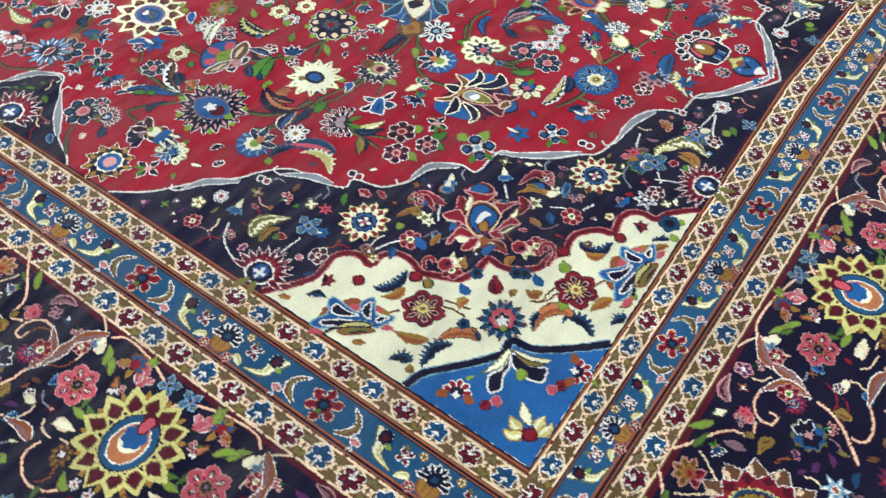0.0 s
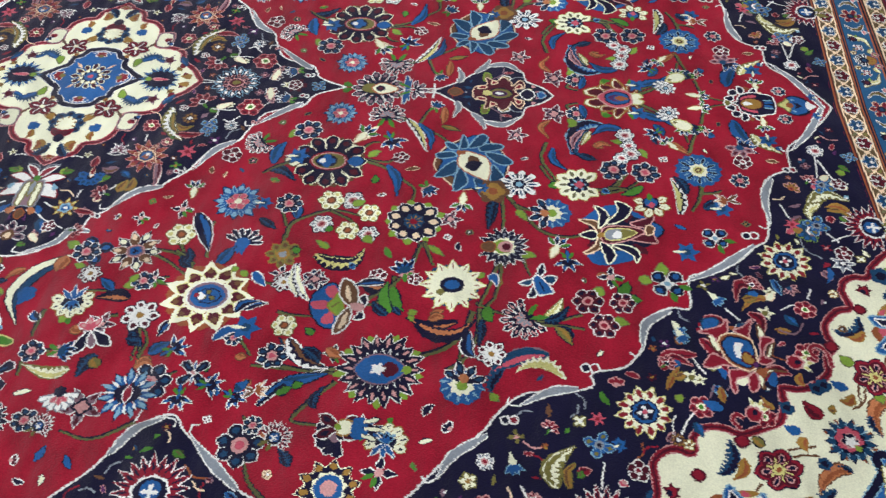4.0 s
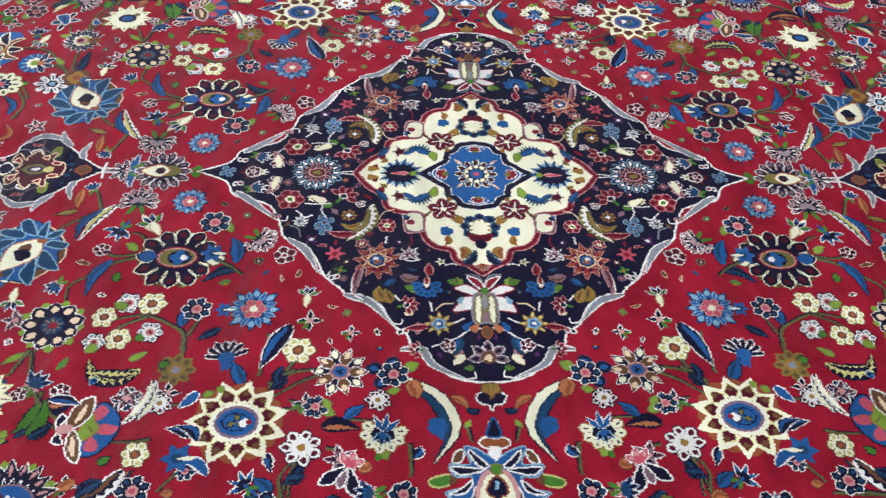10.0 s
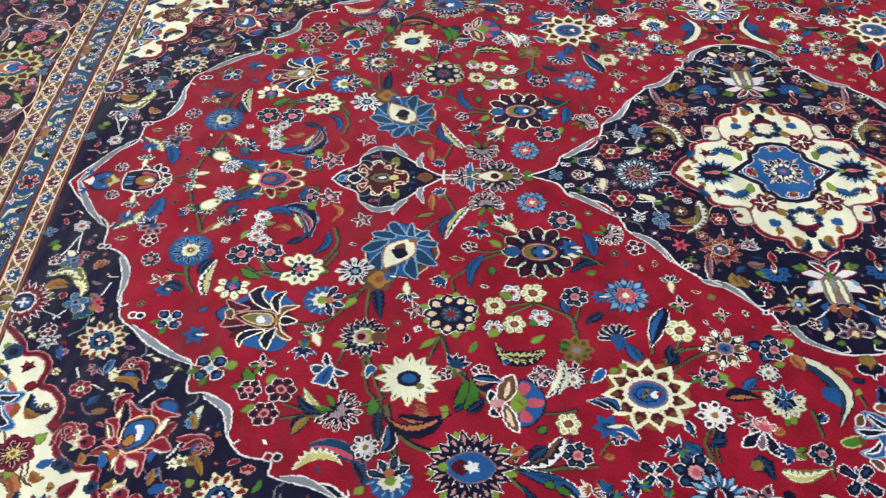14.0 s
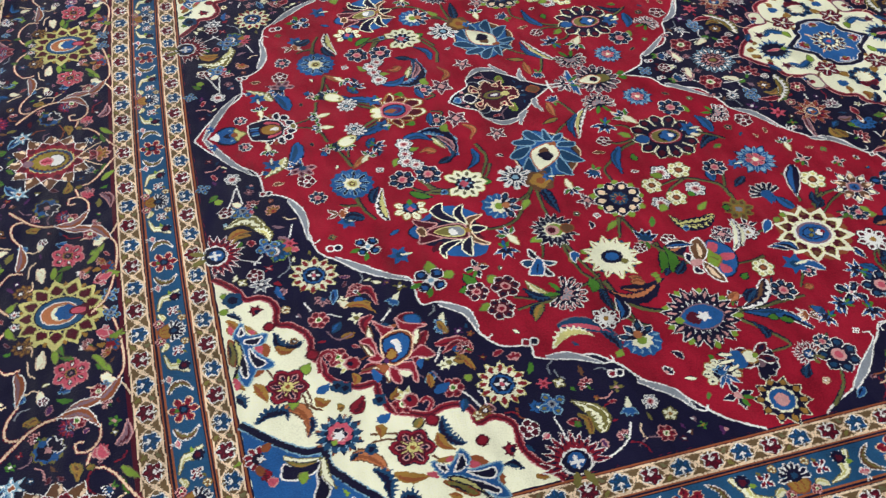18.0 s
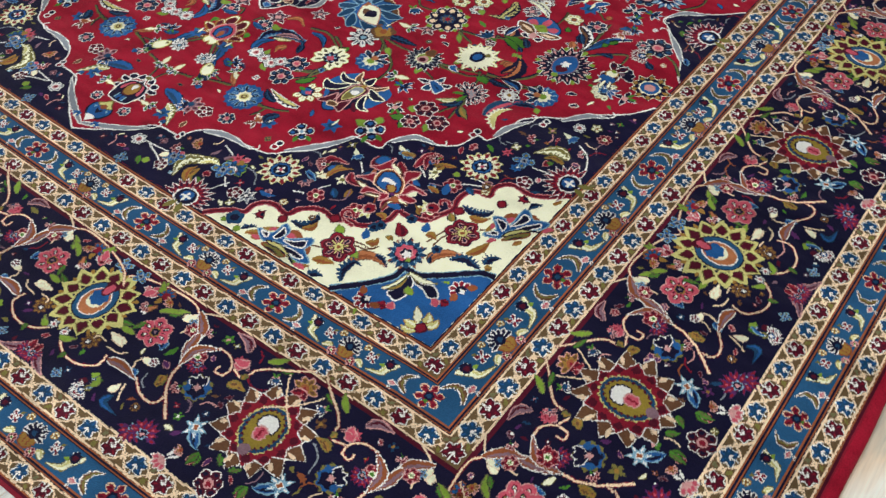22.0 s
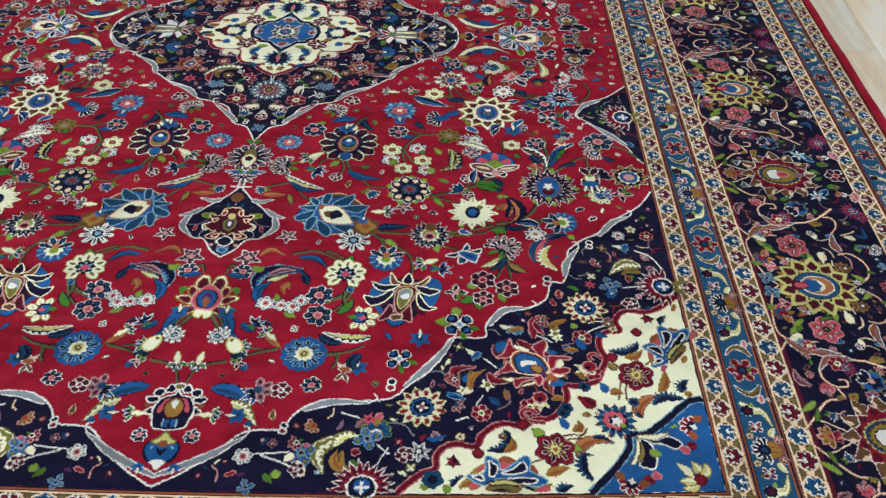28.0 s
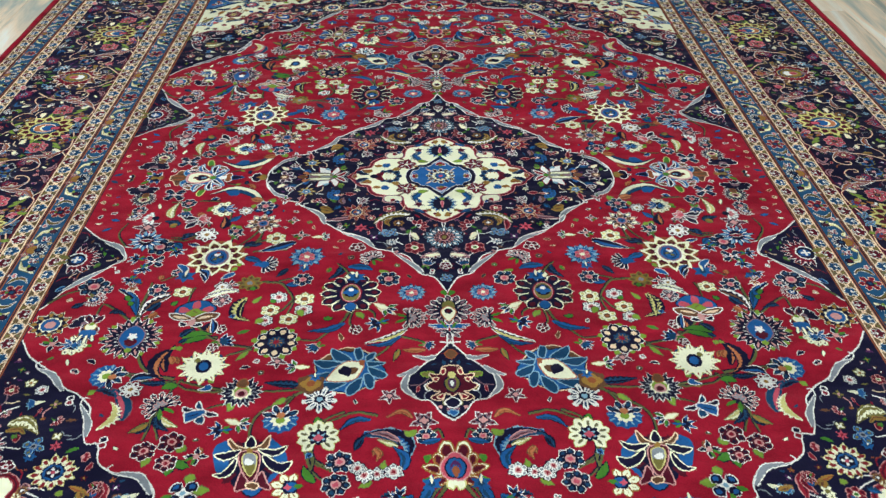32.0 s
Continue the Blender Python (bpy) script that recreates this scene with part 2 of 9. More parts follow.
def petal(ang, r0, r1, w, shape, grow=0.0, asp=1.0, seg=7):
    """One petal pointing along ang from r0 to r1, half as wide as w at its widest."""
    L, R = [], []
    a0, a1 = r0 - grow * 0.5, r1 + grow
    for i in range(seg + 1):
        t = i / seg
        if shape == "round":
            h = max(0.0, math.sin(math.pi * min(1, 0.16 + 0.84 * t))) ** 0.55 if t > 0.55 else 0.45 + 0.62 * t
            h = h if t < 1 else 0.0
            h = min(h, math.sqrt(max(0, 1 - ((t - 0.55) / 0.45) ** 2))) if t > 0.55 else h
        elif shape == "point":
            h = (t / 0.42) ** 0.6 if t < 0.42 else max(0.0, 1 - (t - 0.42) / 0.58) ** 0.9
            h = max(h, 0.25 * (1 - t))
        elif shape == "ray":
            h = 0.55 + 0.45 * t if t < 0.75 else math.sqrt(max(0, 1 - ((t - 0.75) / 0.25) ** 2))
        else:
            h = max(0.0, math.sin(math.pi * t)) ** 0.8
        x = a0 + (a1 - a0) * t
        y = h * (w / 2 + grow) + (grow * 0.3 if 0 < t < 1 else 0)
        L.append((x, y))
        R.append((x, -y))
    ca, sa = math.cos(ang), math.sin(ang)
    return [(x * ca - y * sa, (x * sa + y * ca) * asp) for x, y in L + R[::-1][1:]]


def disc(r, lobes=0, amp=0.0, asp=1.0, dx=0.0, seg=26, turn=0.0):
    k = max(seg, lobes * 5) if lobes else seg
    return [((r * (1 + amp * math.cos(lobes * (2 * math.pi * i / k) + turn))) * math.cos(2 * math.pi * i / k) + dx,
             asp * r * (1 + amp * math.cos(lobes * (2 * math.pi * i / k) + turn)) * math.sin(2 * math.pi * i / k)) for i in range(k)]


# A flower is a list of layers, in units of its own radius, from the ground up:
# ("d", radius, colour, lobes, depth, aspect, shift) a lobed disc
# ("p", count, from, to, width, shape, (line, fill, spot), turn, arc) petals all round or over an arc
# ("a", line, fill, points, both) a curved patch, ("s", colour, width, points, both) a stroke; both: on either side of the axis
def ros(n, line, fill, spot, c1, c2, r0=0.18, w=None, shape="round", back=None):
    w = w or 2 * 0.78 * math.sin(math.pi / n)
    lay = [("d", 0.8, back, n, 0.12)] if back else []
    return lay + [("p", n, r0, 0.97, w, shape, (line, fill, spot)), ("d", 0.34, c1, 0, 0), ("d", 0.19, c2, 0, 0)]


def fan(n, arc, line, fill, spot, base, heel):
    return [("p", n, 0.05, 1.0, 0.92 * math.radians(arc) / n, "ray", (line, fill, spot), 0, arc), ("d", 0.27, base, 0, 0, 1.1, 0.05), ("p", 3, 0.0, 0.5, 0.3, "point", (line, heel, None), 180, 120)]


STYLE = {
    "lily5": [("a", "white", "navy", [(0.31, -1.24), (0.01, -0.87), (0.0, -0.29), (0.37, -0.57)]), ("a", "white", "teal", [(1.01, -0.36), (0.41, -0.35), (0.26, 0.03), (0.84, 0.16)]), ("a", "white", "teal", [(-0.26, -0.12), (-1.03, 0.22), (-0.47, 0.36)]), ("a", "white", "navy", [(-0.08, -0.03), (-0.32, 0.6), (-0.53, 1.17), (-0.13, 1.11), (0.01, 0.7)]), ("a", "white", "blue", [(0.09, -0.36), (-0.26, -0.12), (0.02, 0.93), (0.5, 0.9), (0.87, 0.66)]), ("s", "navy", 0.08, [(0.1, 0.07), (0.41, 0.74)])],
    "coralbud": [("p", 3, 0.0, 0.9, 0.5, "point", (None, "white", None), 0, 120), ("a", "brown", "coral", [(0.0, 0.35), (-1.1, 0.0), (0.0, -0.35)])],
    "bluetul2": [("p", 5, 0.0, 1.0, 0.5, "round", ("rust", "teal", "blue"), 0, 200), ("d", 0.4, "crimson", 0, 0), ("a", None, "gold", [(-0.2, 0.5), (-0.9, 0.9), (-0.7, 0.2)], 1)],
    "creambud": [("p", 3, 0.0, 1.0, 0.5, "point", (None, "cream", "yellow"), 180, 150), ("d", 0.62, "rose", 8, 0.08, 1, 0.35), ("d", 0.5, "crimson", 0, 0, 1, 0.38), ("d", 0.2, "navy", 0, 0, 1, 0.2)],
    "gbrose": [("p", 7, 0.2, 1.05, 0.6, "round", ("lime", "teal", "blue"), 180, 240), ("d", 0.3, "gold", 4, 0.2, 1, -0.8), ("d", 0.5, "mauve", 0, 0, 1, 0.25), ("d", 0.42, "coral", 0, 0, 1, 0.32), ("d", 0.34, "navy", 0, 0, 1, 0.25), ("s", "white", 0.16, [(0.0, 0.35), (-0.15, 0.0), (0.0, -0.35)])],
    "greystar": [("p", 7, 0.0, 1.05, 0.4, "point", ("white", "grey", None)), ("d", 0.34, "navy", 5, 0.2), ("d", 0.2, "white", 0, 0), ("a", None, "crimson", [(-0.9, 0.2), (-1.5, 0.5), (-1.3, 0.0)])],
    "dblbell": [("p", 2, 0.05, 1.0, 0.6, "round", ("white", "maroon", "navy"), 90, 230), ("p", 2, 0.05, 1.0, 0.6, "round", ("white", "maroon", "navy"), -90, 230), ("a", "gold", "cream", [(0.0, -0.3), (0.45, -0.35), (0.7, 0.0), (0.45, 0.35), (0.0, 0.3)]), ("a", None, "blue", [(0.6, -0.4), (1.1, -0.5), (1.3, 0.0), (1.1, 0.5), (0.6, 0.4)]), ("p", 3, 1.1, 1.9, 0.3, "round", ("navy", "cream", None), 0, 50), ("d", 0.16, "lime", 0, 0)],
    "creamdrop": [("a", "yellow", "cream", [(-1.0, 0.0), (-0.2, 0.6), (0.7, 0.5), (1.0, 0.0), (0.7, -0.5), (-0.2, -0.6)]), ("d", 0.2, "olive", 0, 0, 1, -0.6)],
    "knobg": [("d", 1.0, "brown", 6, 0.1), ("d", 0.7, "gold", 4, 0.15), ("d", 0.3, "rust", 0, 0)],
    "pinkn": [("a", "white", "navy", [(0.0, 0.0), (0.5, 0.7), (1.1, 0.8), (0.9, 0.3)], 1), ("a", "white", "mauve", [(0.1, 0.0), (0.7, 0.22), (1.0, 0.0), (0.7, -0.22)]), ("p", 3, 0.0, 0.8, 0.4, "round", ("white", "pink", "rose"), 180, 130)],
    "navy4": [("p", 4, 0.0, 1.05, 0.8, "round", ("teal", "navy", "blue"), 45), ("d", 0.3, "pink", 4, 0.2)],
    "corered": [("p", 5, 0.05, 1.0, 0.7, "round", ("white", "crimson", None), 0, 250), ("d", 0.4, "olive", 0, 0, 1, -0.3), ("s", "white", 0.14, [(0.2, 1.5), (0.9, 0.8), (1.3, 0.0)], 1)],
    "crosslily": [("a", None, "blue", [(-1.41, 0.42), (-1.48, -0.15), (-1.87, -0.09)]), ("a", None, "blue", [(-0.28, -0.97), (0.02, -1.12), (-0.48, -1.3)]), ("a", "teal", "blue", [(1.5, 0.59), (1.83, 0.15), (1.51, -0.21), (1.18, 0.17)]), ("a", None, "teal", [(0.62, 1.31), (0.88, 1.0), (0.68, 0.89)]), ("a", "brown", "cream", [(0.36, 1.61), (0.05, 1.2), (-0.3, 1.07), (-0.22, 1.35)]), ("a", "brown", "cream", [(1.03, -0.05), (1.2, -0.3), (0.58, -0.57), (0.47, -0.41)]), ("a", "brown", "cream", [(-0.55, 1.42), (-0.62, 1.01), (-0.83, 0.56), (-0.86, 0.87)]), ("a", "brown", "cream", [(-1.68, 0.7), (-0.9, -0.02), (-1.21, -0.37), (-1.68, -0.51), (-1.35, -0.15), (-1.36, 0.33)]), ("a", None, "cream", [(-0.94, -0.48), (-0.61, -1.12), (-1.13, -0.93)]), ("a", None, "cream", [(0.27, -0.71), (0.28, -1.45), (-0.05, -1.06)]), ("a", None, "orange", [(-1.16, 0.3), (-0.95, -0.1), (-1.34, -0.17)]), ("a", None, "orange", [(0.66, 0.93), (1.04, 0.64), (0.72, 0.61)]), ("a", "rose", "crimson", [(-0.49, 1.51), (-0.1, 1.19), (-0.59, 0.58), (-0.75, 0.24), (-1.03, 0.4), (-1.06, 0.77), (-0.71, 0.63), (-0.47, 1.09)]), ("a", "rose", "crimson", [(0.66, 1.61), (0.65, 1.0), (0.8, 0.65), (0.4, 0.73), (-0.01, 0.76), (0.29, 0.99)]), ("a", "rose", "crimson", [(1.28, 0.88), (1.21, 0.43), (1.57, -0.45), (1.12, -0.15), (0.58, -0.32), (0.81, 0.0), (0.78, 0.31)]), ("a", "rose", "crimson", [(-0.37, -0.55), (0.2, -0.63), (0.57, -0.8), (0.41, -1.45), (0.15, -1.27), (-0.02, -0.87)]), ("a", "rose", "crimson", [(-0.79, -0.3), (-0.34, -0.8), (-0.53, -1.08), (-1.05, -1.49), (-1.07, -1.28), (-0.74, -0.98), (-0.9, -0.56)]), ("a", "rose", "crimson", [(-1.01, -0.18), (-0.97, -0.54), (-1.42, -0.95), (-1.49, -0.59)]), ("a", "peach", "rust", [(-0.08, 0.77), (0.4, 0.73), (0.83, 0.34), (0.79, -0.21), (-0.04, -0.59), (-0.58, -0.45), (-0.85, -0.24), (-0.74, 0.22)]), ("a", "navy", "blue", [(-0.1, 0.69), (0.29, 0.61), (0.7, 0.27), (0.61, -0.18), (0.02, -0.46), (-0.52, -0.34), (-0.75, -0.13), (-0.59, 0.23)]), ("a", None, "white", [(0.11, 0.46), (0.33, 0.24), (0.13, -0.07), (-0.18, -0.2), (-0.24, -0.03), (0.01, 0.16)]), ("a", "maroon", "gold", [(-0.67, 0.19), (-0.3, 0.27), (-0.13, 0.13), (-0.33, -0.16), (-0.65, -0.08)]), ("a", None, "violet", [(-0.75, 0.24), (-0.7, 0.02), (-0.93, -0.03)])],
    "archbud": [("p", 5, 0.3, 1.0, 0.5, "round", ("white", "crimson", None), 0, 200), ("d", 0.42, "navy", 0, 0), ("d", 0.24, "white", 4, 0.3, 1, -0.2), ("a", None, "rust", [(-0.1, 0.5), (0.0, 1.0), (-0.5, 1.3), (-0.6, 0.7)], 1), ("a", None, "lime", [(1.0, 0.5), (1.5, 0.8), (1.2, 0.3)])],
    "knobr2": [("p", 5, 0.0, 1.1, 0.5, "point", (None, "mauve", None)), ("d", 0.5, "maroon", 0, 0)],
    "knobr": [("d", 1.0, "maroon", 4, 0.08), ("d", 0.7, "crimson", 0, 0)],
    "knobn": [("d", 1.0, "teal", 5, 0.1), ("d", 0.5, "navy", 0, 0)],
    "heartbud2": [("p", 5, 0.0, 1.0, 0.6, "point", (None, "maroon", None), 0, 300), ("d", 0.5, "crimson", 0, 0), ("d", 0.32, "navy", 0, 0, 1, -0.2)],
    "blue10": [("d", 1.0, "blue", 16, 0.05), ("p", 9, 0.40, 0.88, 0.20, "round", ("sky", "navy", None)), ("p", 9, 0.42, 0.8, 0.06, "leaf", (None, "sky", None), 20), ("d", 0.40, "cream", 9, 0.1), ("d", 0.25, "yellow", 0, 0), ("d", 0.16, "brown", 0, 0), ("d", 0.07, "yellow", 0, 0)],
    "cross8": [("p", 9, 0.4, 1.12, 0.42, "round", (None, "lime", None), 20), ("p", 9, 0.2, 1.0, 0.62, "round", ("white", "navy", "peach")), ("d", 0.36, "teal", 9, 0.08), ("p", 9, 0.12, 0.34, 0.05, "leaf", (None, "gold", None)), ("d", 0.13, "red", 0, 0)],
    "daisy": [("p", 12, 0.5, 0.9, 0.34, "round", (None, "teal", None), 15), ("p", 12, 0.3, 1.07, 0.46, "point", ("yellow", "cream", None)), ("p", 12, 0.66, 0.95, 0.05, "leaf", (None, "rust", None)), ("d", 0.54, "cream", 12, 0.05), ("d", 0.40, "navy", 0, 0, 0.8), ("d", 0.24, "blue", 0, 0, 0.8), ("a", None, "olive", [(-0.5, 0.3), (-0.35, 0.45), (-0.22, 0.3), (-0.35, 0.15)])],
    "sun": [("d", 0.98, "rust", 12, 0.05), ("p", 11, 0.4, 1.12, 0.52, "point", (None, "cream", None)), ("p", 11, 0.5, 0.94, 0.36, "point", ("yellow", "maroon", "brown")), ("d", 0.58, "cream", 11, 0.06, 0.9), ("d", 0.52, "white", 0, 0, 0.84), ("d", 0.49, "mauve", 0, 0, 0.84), ("d", 0.42, "blue", 0, 0, 0.82), ("d", 0.3, "navy", 9, 0.05, 0.8, 0.02), ("d", 0.26, "blue", 0, 0, 0.8, 0.02), ("p", 3, 0.03, 0.2, 0.16, "round", ("navy", "olive", None), 30), ("a", None, "white", [(-0.3, -0.02), (-0.18, 0.14), (-0.06, 0.02), (-0.18, -0.1)]), ("d", 0.07, "crimson", 0, 0, 1, -0.28)],
    "whitering": [("d", 0.85, "navy", 0, 0), ("p", 9, 0.75, 1.07, 0.2, "round", (None, "lime", None), 10), ("p", 18, 0.45, 1.05, 0.32, "point", ("white", "navy", None)), ("p", 18, 0.62, 0.9, 0.08, "leaf", (None, "rose", None)), ("d", 0.56, "navy", 18, 0.04, 0.8), ("a", "mauve", "blue", [(-0.62, 0.0), (-0.3, 0.36), (0.2, 0.38), (0.6, 0.0), (0.2, -0.38), (-0.3, -0.36)]), ("a", None, "maroon", [(0.0, 0.0), (0.2, 0.22), (0.45, 0.0), (0.2, -0.22)]), ("d", 0.15, "white", 5, 0.25, 1, -0.06), ("d", 0.12, "lime", 0, 0, 1, 0.62)],
    "creamring": [("p", 12, 0.5, 1.0, 0.3, "round", (None, "brown", None), 15), ("p", 12, 0.42, 1.06, 0.44, "round", ("cream", "navy", "maroon")), ("p", 12, 0.7, 0.9, 0.08, "leaf", (None, "cream", None), 15), ("d", 0.62, "navy", 12, 0.05, 0.8), ("d", 0.52, "crimson", 0, 0, 0.7), ("d", 0.47, "rose", 0, 0, 0.68), ("d", 0.44, "olive", 0, 0, 0.66), ("d", 0.3, "navy", 0, 0, 0.8, -0.06), ("d", 0.22, "blue", 4, 0.2, 1, -0.06), ("d", 0.09, "white", 0, 0, 1, -0.16), ("a", None, "blue", [(0.5, 0.0), (0.72, 0.2), (0.95, 0.0), (0.72, -0.2)]), ("a", "brown", "cream", [(-1.2, 0.0), (-0.95, 0.24), (-0.7, 0.0), (-0.95, -0.24)])],
    "eye": [("a", "peach", "brown", [(-0.66, -0.67), (-0.83, -0.12), (-0.74, 0.37), (-0.5, 0.69), (0.02, 0.81), (0.54, 0.72), (0.89, 0.05), (0.82, -0.48), (0.49, -0.79), (-0.03, -0.89), (-0.39, -0.88)]), ("a", None, "olive", [(0.72, 0.07), (0.94, 0.19), (0.99, -0.06)]), ("a", "peach", "rust", [(0.83, 0.25), (1.06, 0.54), (1.27, 0.35), (1.25, 0.05), (1.07, -0.04)]), ("a", "navy", "blue", [(-0.69, -0.71), (-0.74, -0.17), (-0.75, 0.26), (-0.5, 0.45), (-0.26, 0.8), (0.07, 0.6), (0.41, 0.85), (0.65, 0.54), (0.96, 0.5), (0.88, 0.17), (0.97, -0.18), (0.83, -0.38), (0.61, -0.7), (0.23, -0.84), (-0.12, -0.85), (-0.43, -0.92)]), ("a", "sky", "teal", [(-0.8, 0.35), (-0.63, 0.43), (-0.4, 0.08), (-0.59, 0.03)]), ("a", "sky", "teal", [(-0.34, 0.28), (-0.24, 0.93), (0.02, 0.54), (-0.19, 0.21)]), ("a", "sky", "teal", [(-0.05, 0.29), (0.42, 0.92), (0.44, 0.45)]), ("a", "sky", "teal", [(0.44, 0.26), (1.04, 0.56), (0.8, 0.12)]), ("a", "sky", "teal", [(0.42, -0.37), (0.86, 0.08), (1.11, -0.19), (0.75, -0.34)]), ("a", "sky", "teal", [(-0.02, -0.53), (0.52, -0.51), (0.7, -0.78), (0.35, -0.81)]), ("a", "sky", "teal", [(-0.29, -0.67), (-0.12, -0.49), (0.16, -0.92), (0.02, -1.02)]), ("a", "sky", "teal", [(-0.58, -0.88), (-0.43, -0.36), (-0.25, -0.66), (-0.38, -0.97)]), ("a", "sky", "teal", [(-0.86, -0.59), (-0.56, -0.2), (-0.45, -0.38)]), ("a", "sky", "teal", [(-0.97, -0.07), (-0.68, 0.01), (-0.54, -0.15), (-0.73, -0.2)]), ("a", "coral", "cream", [(-0.42, -0.17), (-0.25, 0.17), (0.07, 0.27), (0.52, 0.17), (0.71, 0.06), (0.44, -0.28), (0.17, -0.43), (-0.11, -0.37)]), ("a", None, "brown", [(-0.19, -0.2), (-0.08, -0.02), (0.16, -0.16), (0.01, -0.28)]), ("a", None, "navy", [(-0.06, -0.07), (0.02, 0.15), (0.27, 0.11), (0.27, -0.08), (0.17, -0.24)]), ("a", None, "orange", [(-0.53, -0.08), (-0.44, 0.01), (-0.32, -0.13), (-0.39, -0.21)])],
    "bluepink": [("p", 8, 0.2, 1.0, 0.5, "point", ("navy", "blue", "sky")), ("p", 8, 0.4, 0.85, 0.16, "leaf", ("sky", "blue", None), 22), ("d", 0.42, "navy", 8, 0.1), ("p", 6, 0.1, 0.44, 0.3, "round", ("rose", "pink", None)), ("d", 0.14, "cream", 0, 0)],
    "bluering": [("p", 11, 0.35, 1.02, 0.34, "point", ("navy", "blue", None)), ("p", 11, 0.5, 0.98, 0.14, "leaf", (None, "sky", None)), ("p", 11, 0.4, 0.8, 0.1, "leaf", (None, "white", None), 16), ("d", 0.46, "navy", 9, 0.08, 0.8), ("p", 1, -0.38, 0.38, 0.3, "leaf", ("white", "crimson", None), 90)],
    "star6": [("d", 0.8, "navy", 9, 0.1), ("p", 9, 0.1, 1.02, 0.36, "ray", (None, "white", None)), ("p", 9, 0.35, 0.8, 0.1, "leaf", (None, "teal", None)), ("d", 0.32, "navy", 6, 0.1), ("d", 0.18, "sky", 0, 0)],
    "mum": [("p", 15, 0.3, 1.06, 0.36, "point", ("white", "navy", None), 0, 330), ("p", 15, 0.4, 0.75, 0.08, "leaf", (None, "grey", None), 0, 330), ("d", 0.46, "cream", 10, 0.1), ("d", 0.36, "lime", 0, 0, 1, -0.05), ("d", 0.3, "rose", 0, 0, 1, 0.06), ("d", 0.18, "maroon", 0, 0, 1, 0.1), ("a", "rust", "brown", [(-0.3, 0.0), (-0.5, 0.26), (-0.85, 0.14), (-0.85, -0.14), (-0.5, -0.26)])],
    "blossomw": ros(5, "white", "maroon", None, "white", "crimson"),
    "blossomr": ros(6, "white", "maroon", "navy", "rose", "crimson"),
    "blossomg": ros(6, "navy", "white", "grey", "rose", "crimson"),
    "blossomy": ros(6, "olive", "cream", "yellow", "brown", "orange"),
    "white8": [("p", 7, 0.15, 1.0, 0.66, "round", ("navy", "white", "maroon")), ("d", 0.2, "gold", 0, 0)],
    "cream8": [("p", 9, 0.2, 1.03, 0.58, "round", ("yellow", "cream", None), 0, 315), ("p", 9, 0.48, 0.84, 0.16, "leaf", (None, "moss", None), 0, 315), ("d", 0.44, "navy", 8, 0.14), ("p", 6, 0.1, 0.36, 0.14, "round", (None, "sky", None)), ("d", 0.2, "pink", 4, 0.2, 1, -0.05)],
    "creamhalf": [("p", 6, 0.2, 1.0, 0.52, "round", ("gold", "cream", None), 0, 270), ("p", 6, 0.5, 0.8, 0.06, "leaf", (None, "gold", None), 0, 270), ("d", 0.46, "navy", 6, 0.1, 1, -0.05), ("d", 0.34, "blue", 0, 0, 1, -0.1), ("d", 0.18, "pink", 4, 0.2, 1, 0.08), ("p", 1, 0.2, 0.8, 0.3, "leaf", (None, "green", None), 180)],
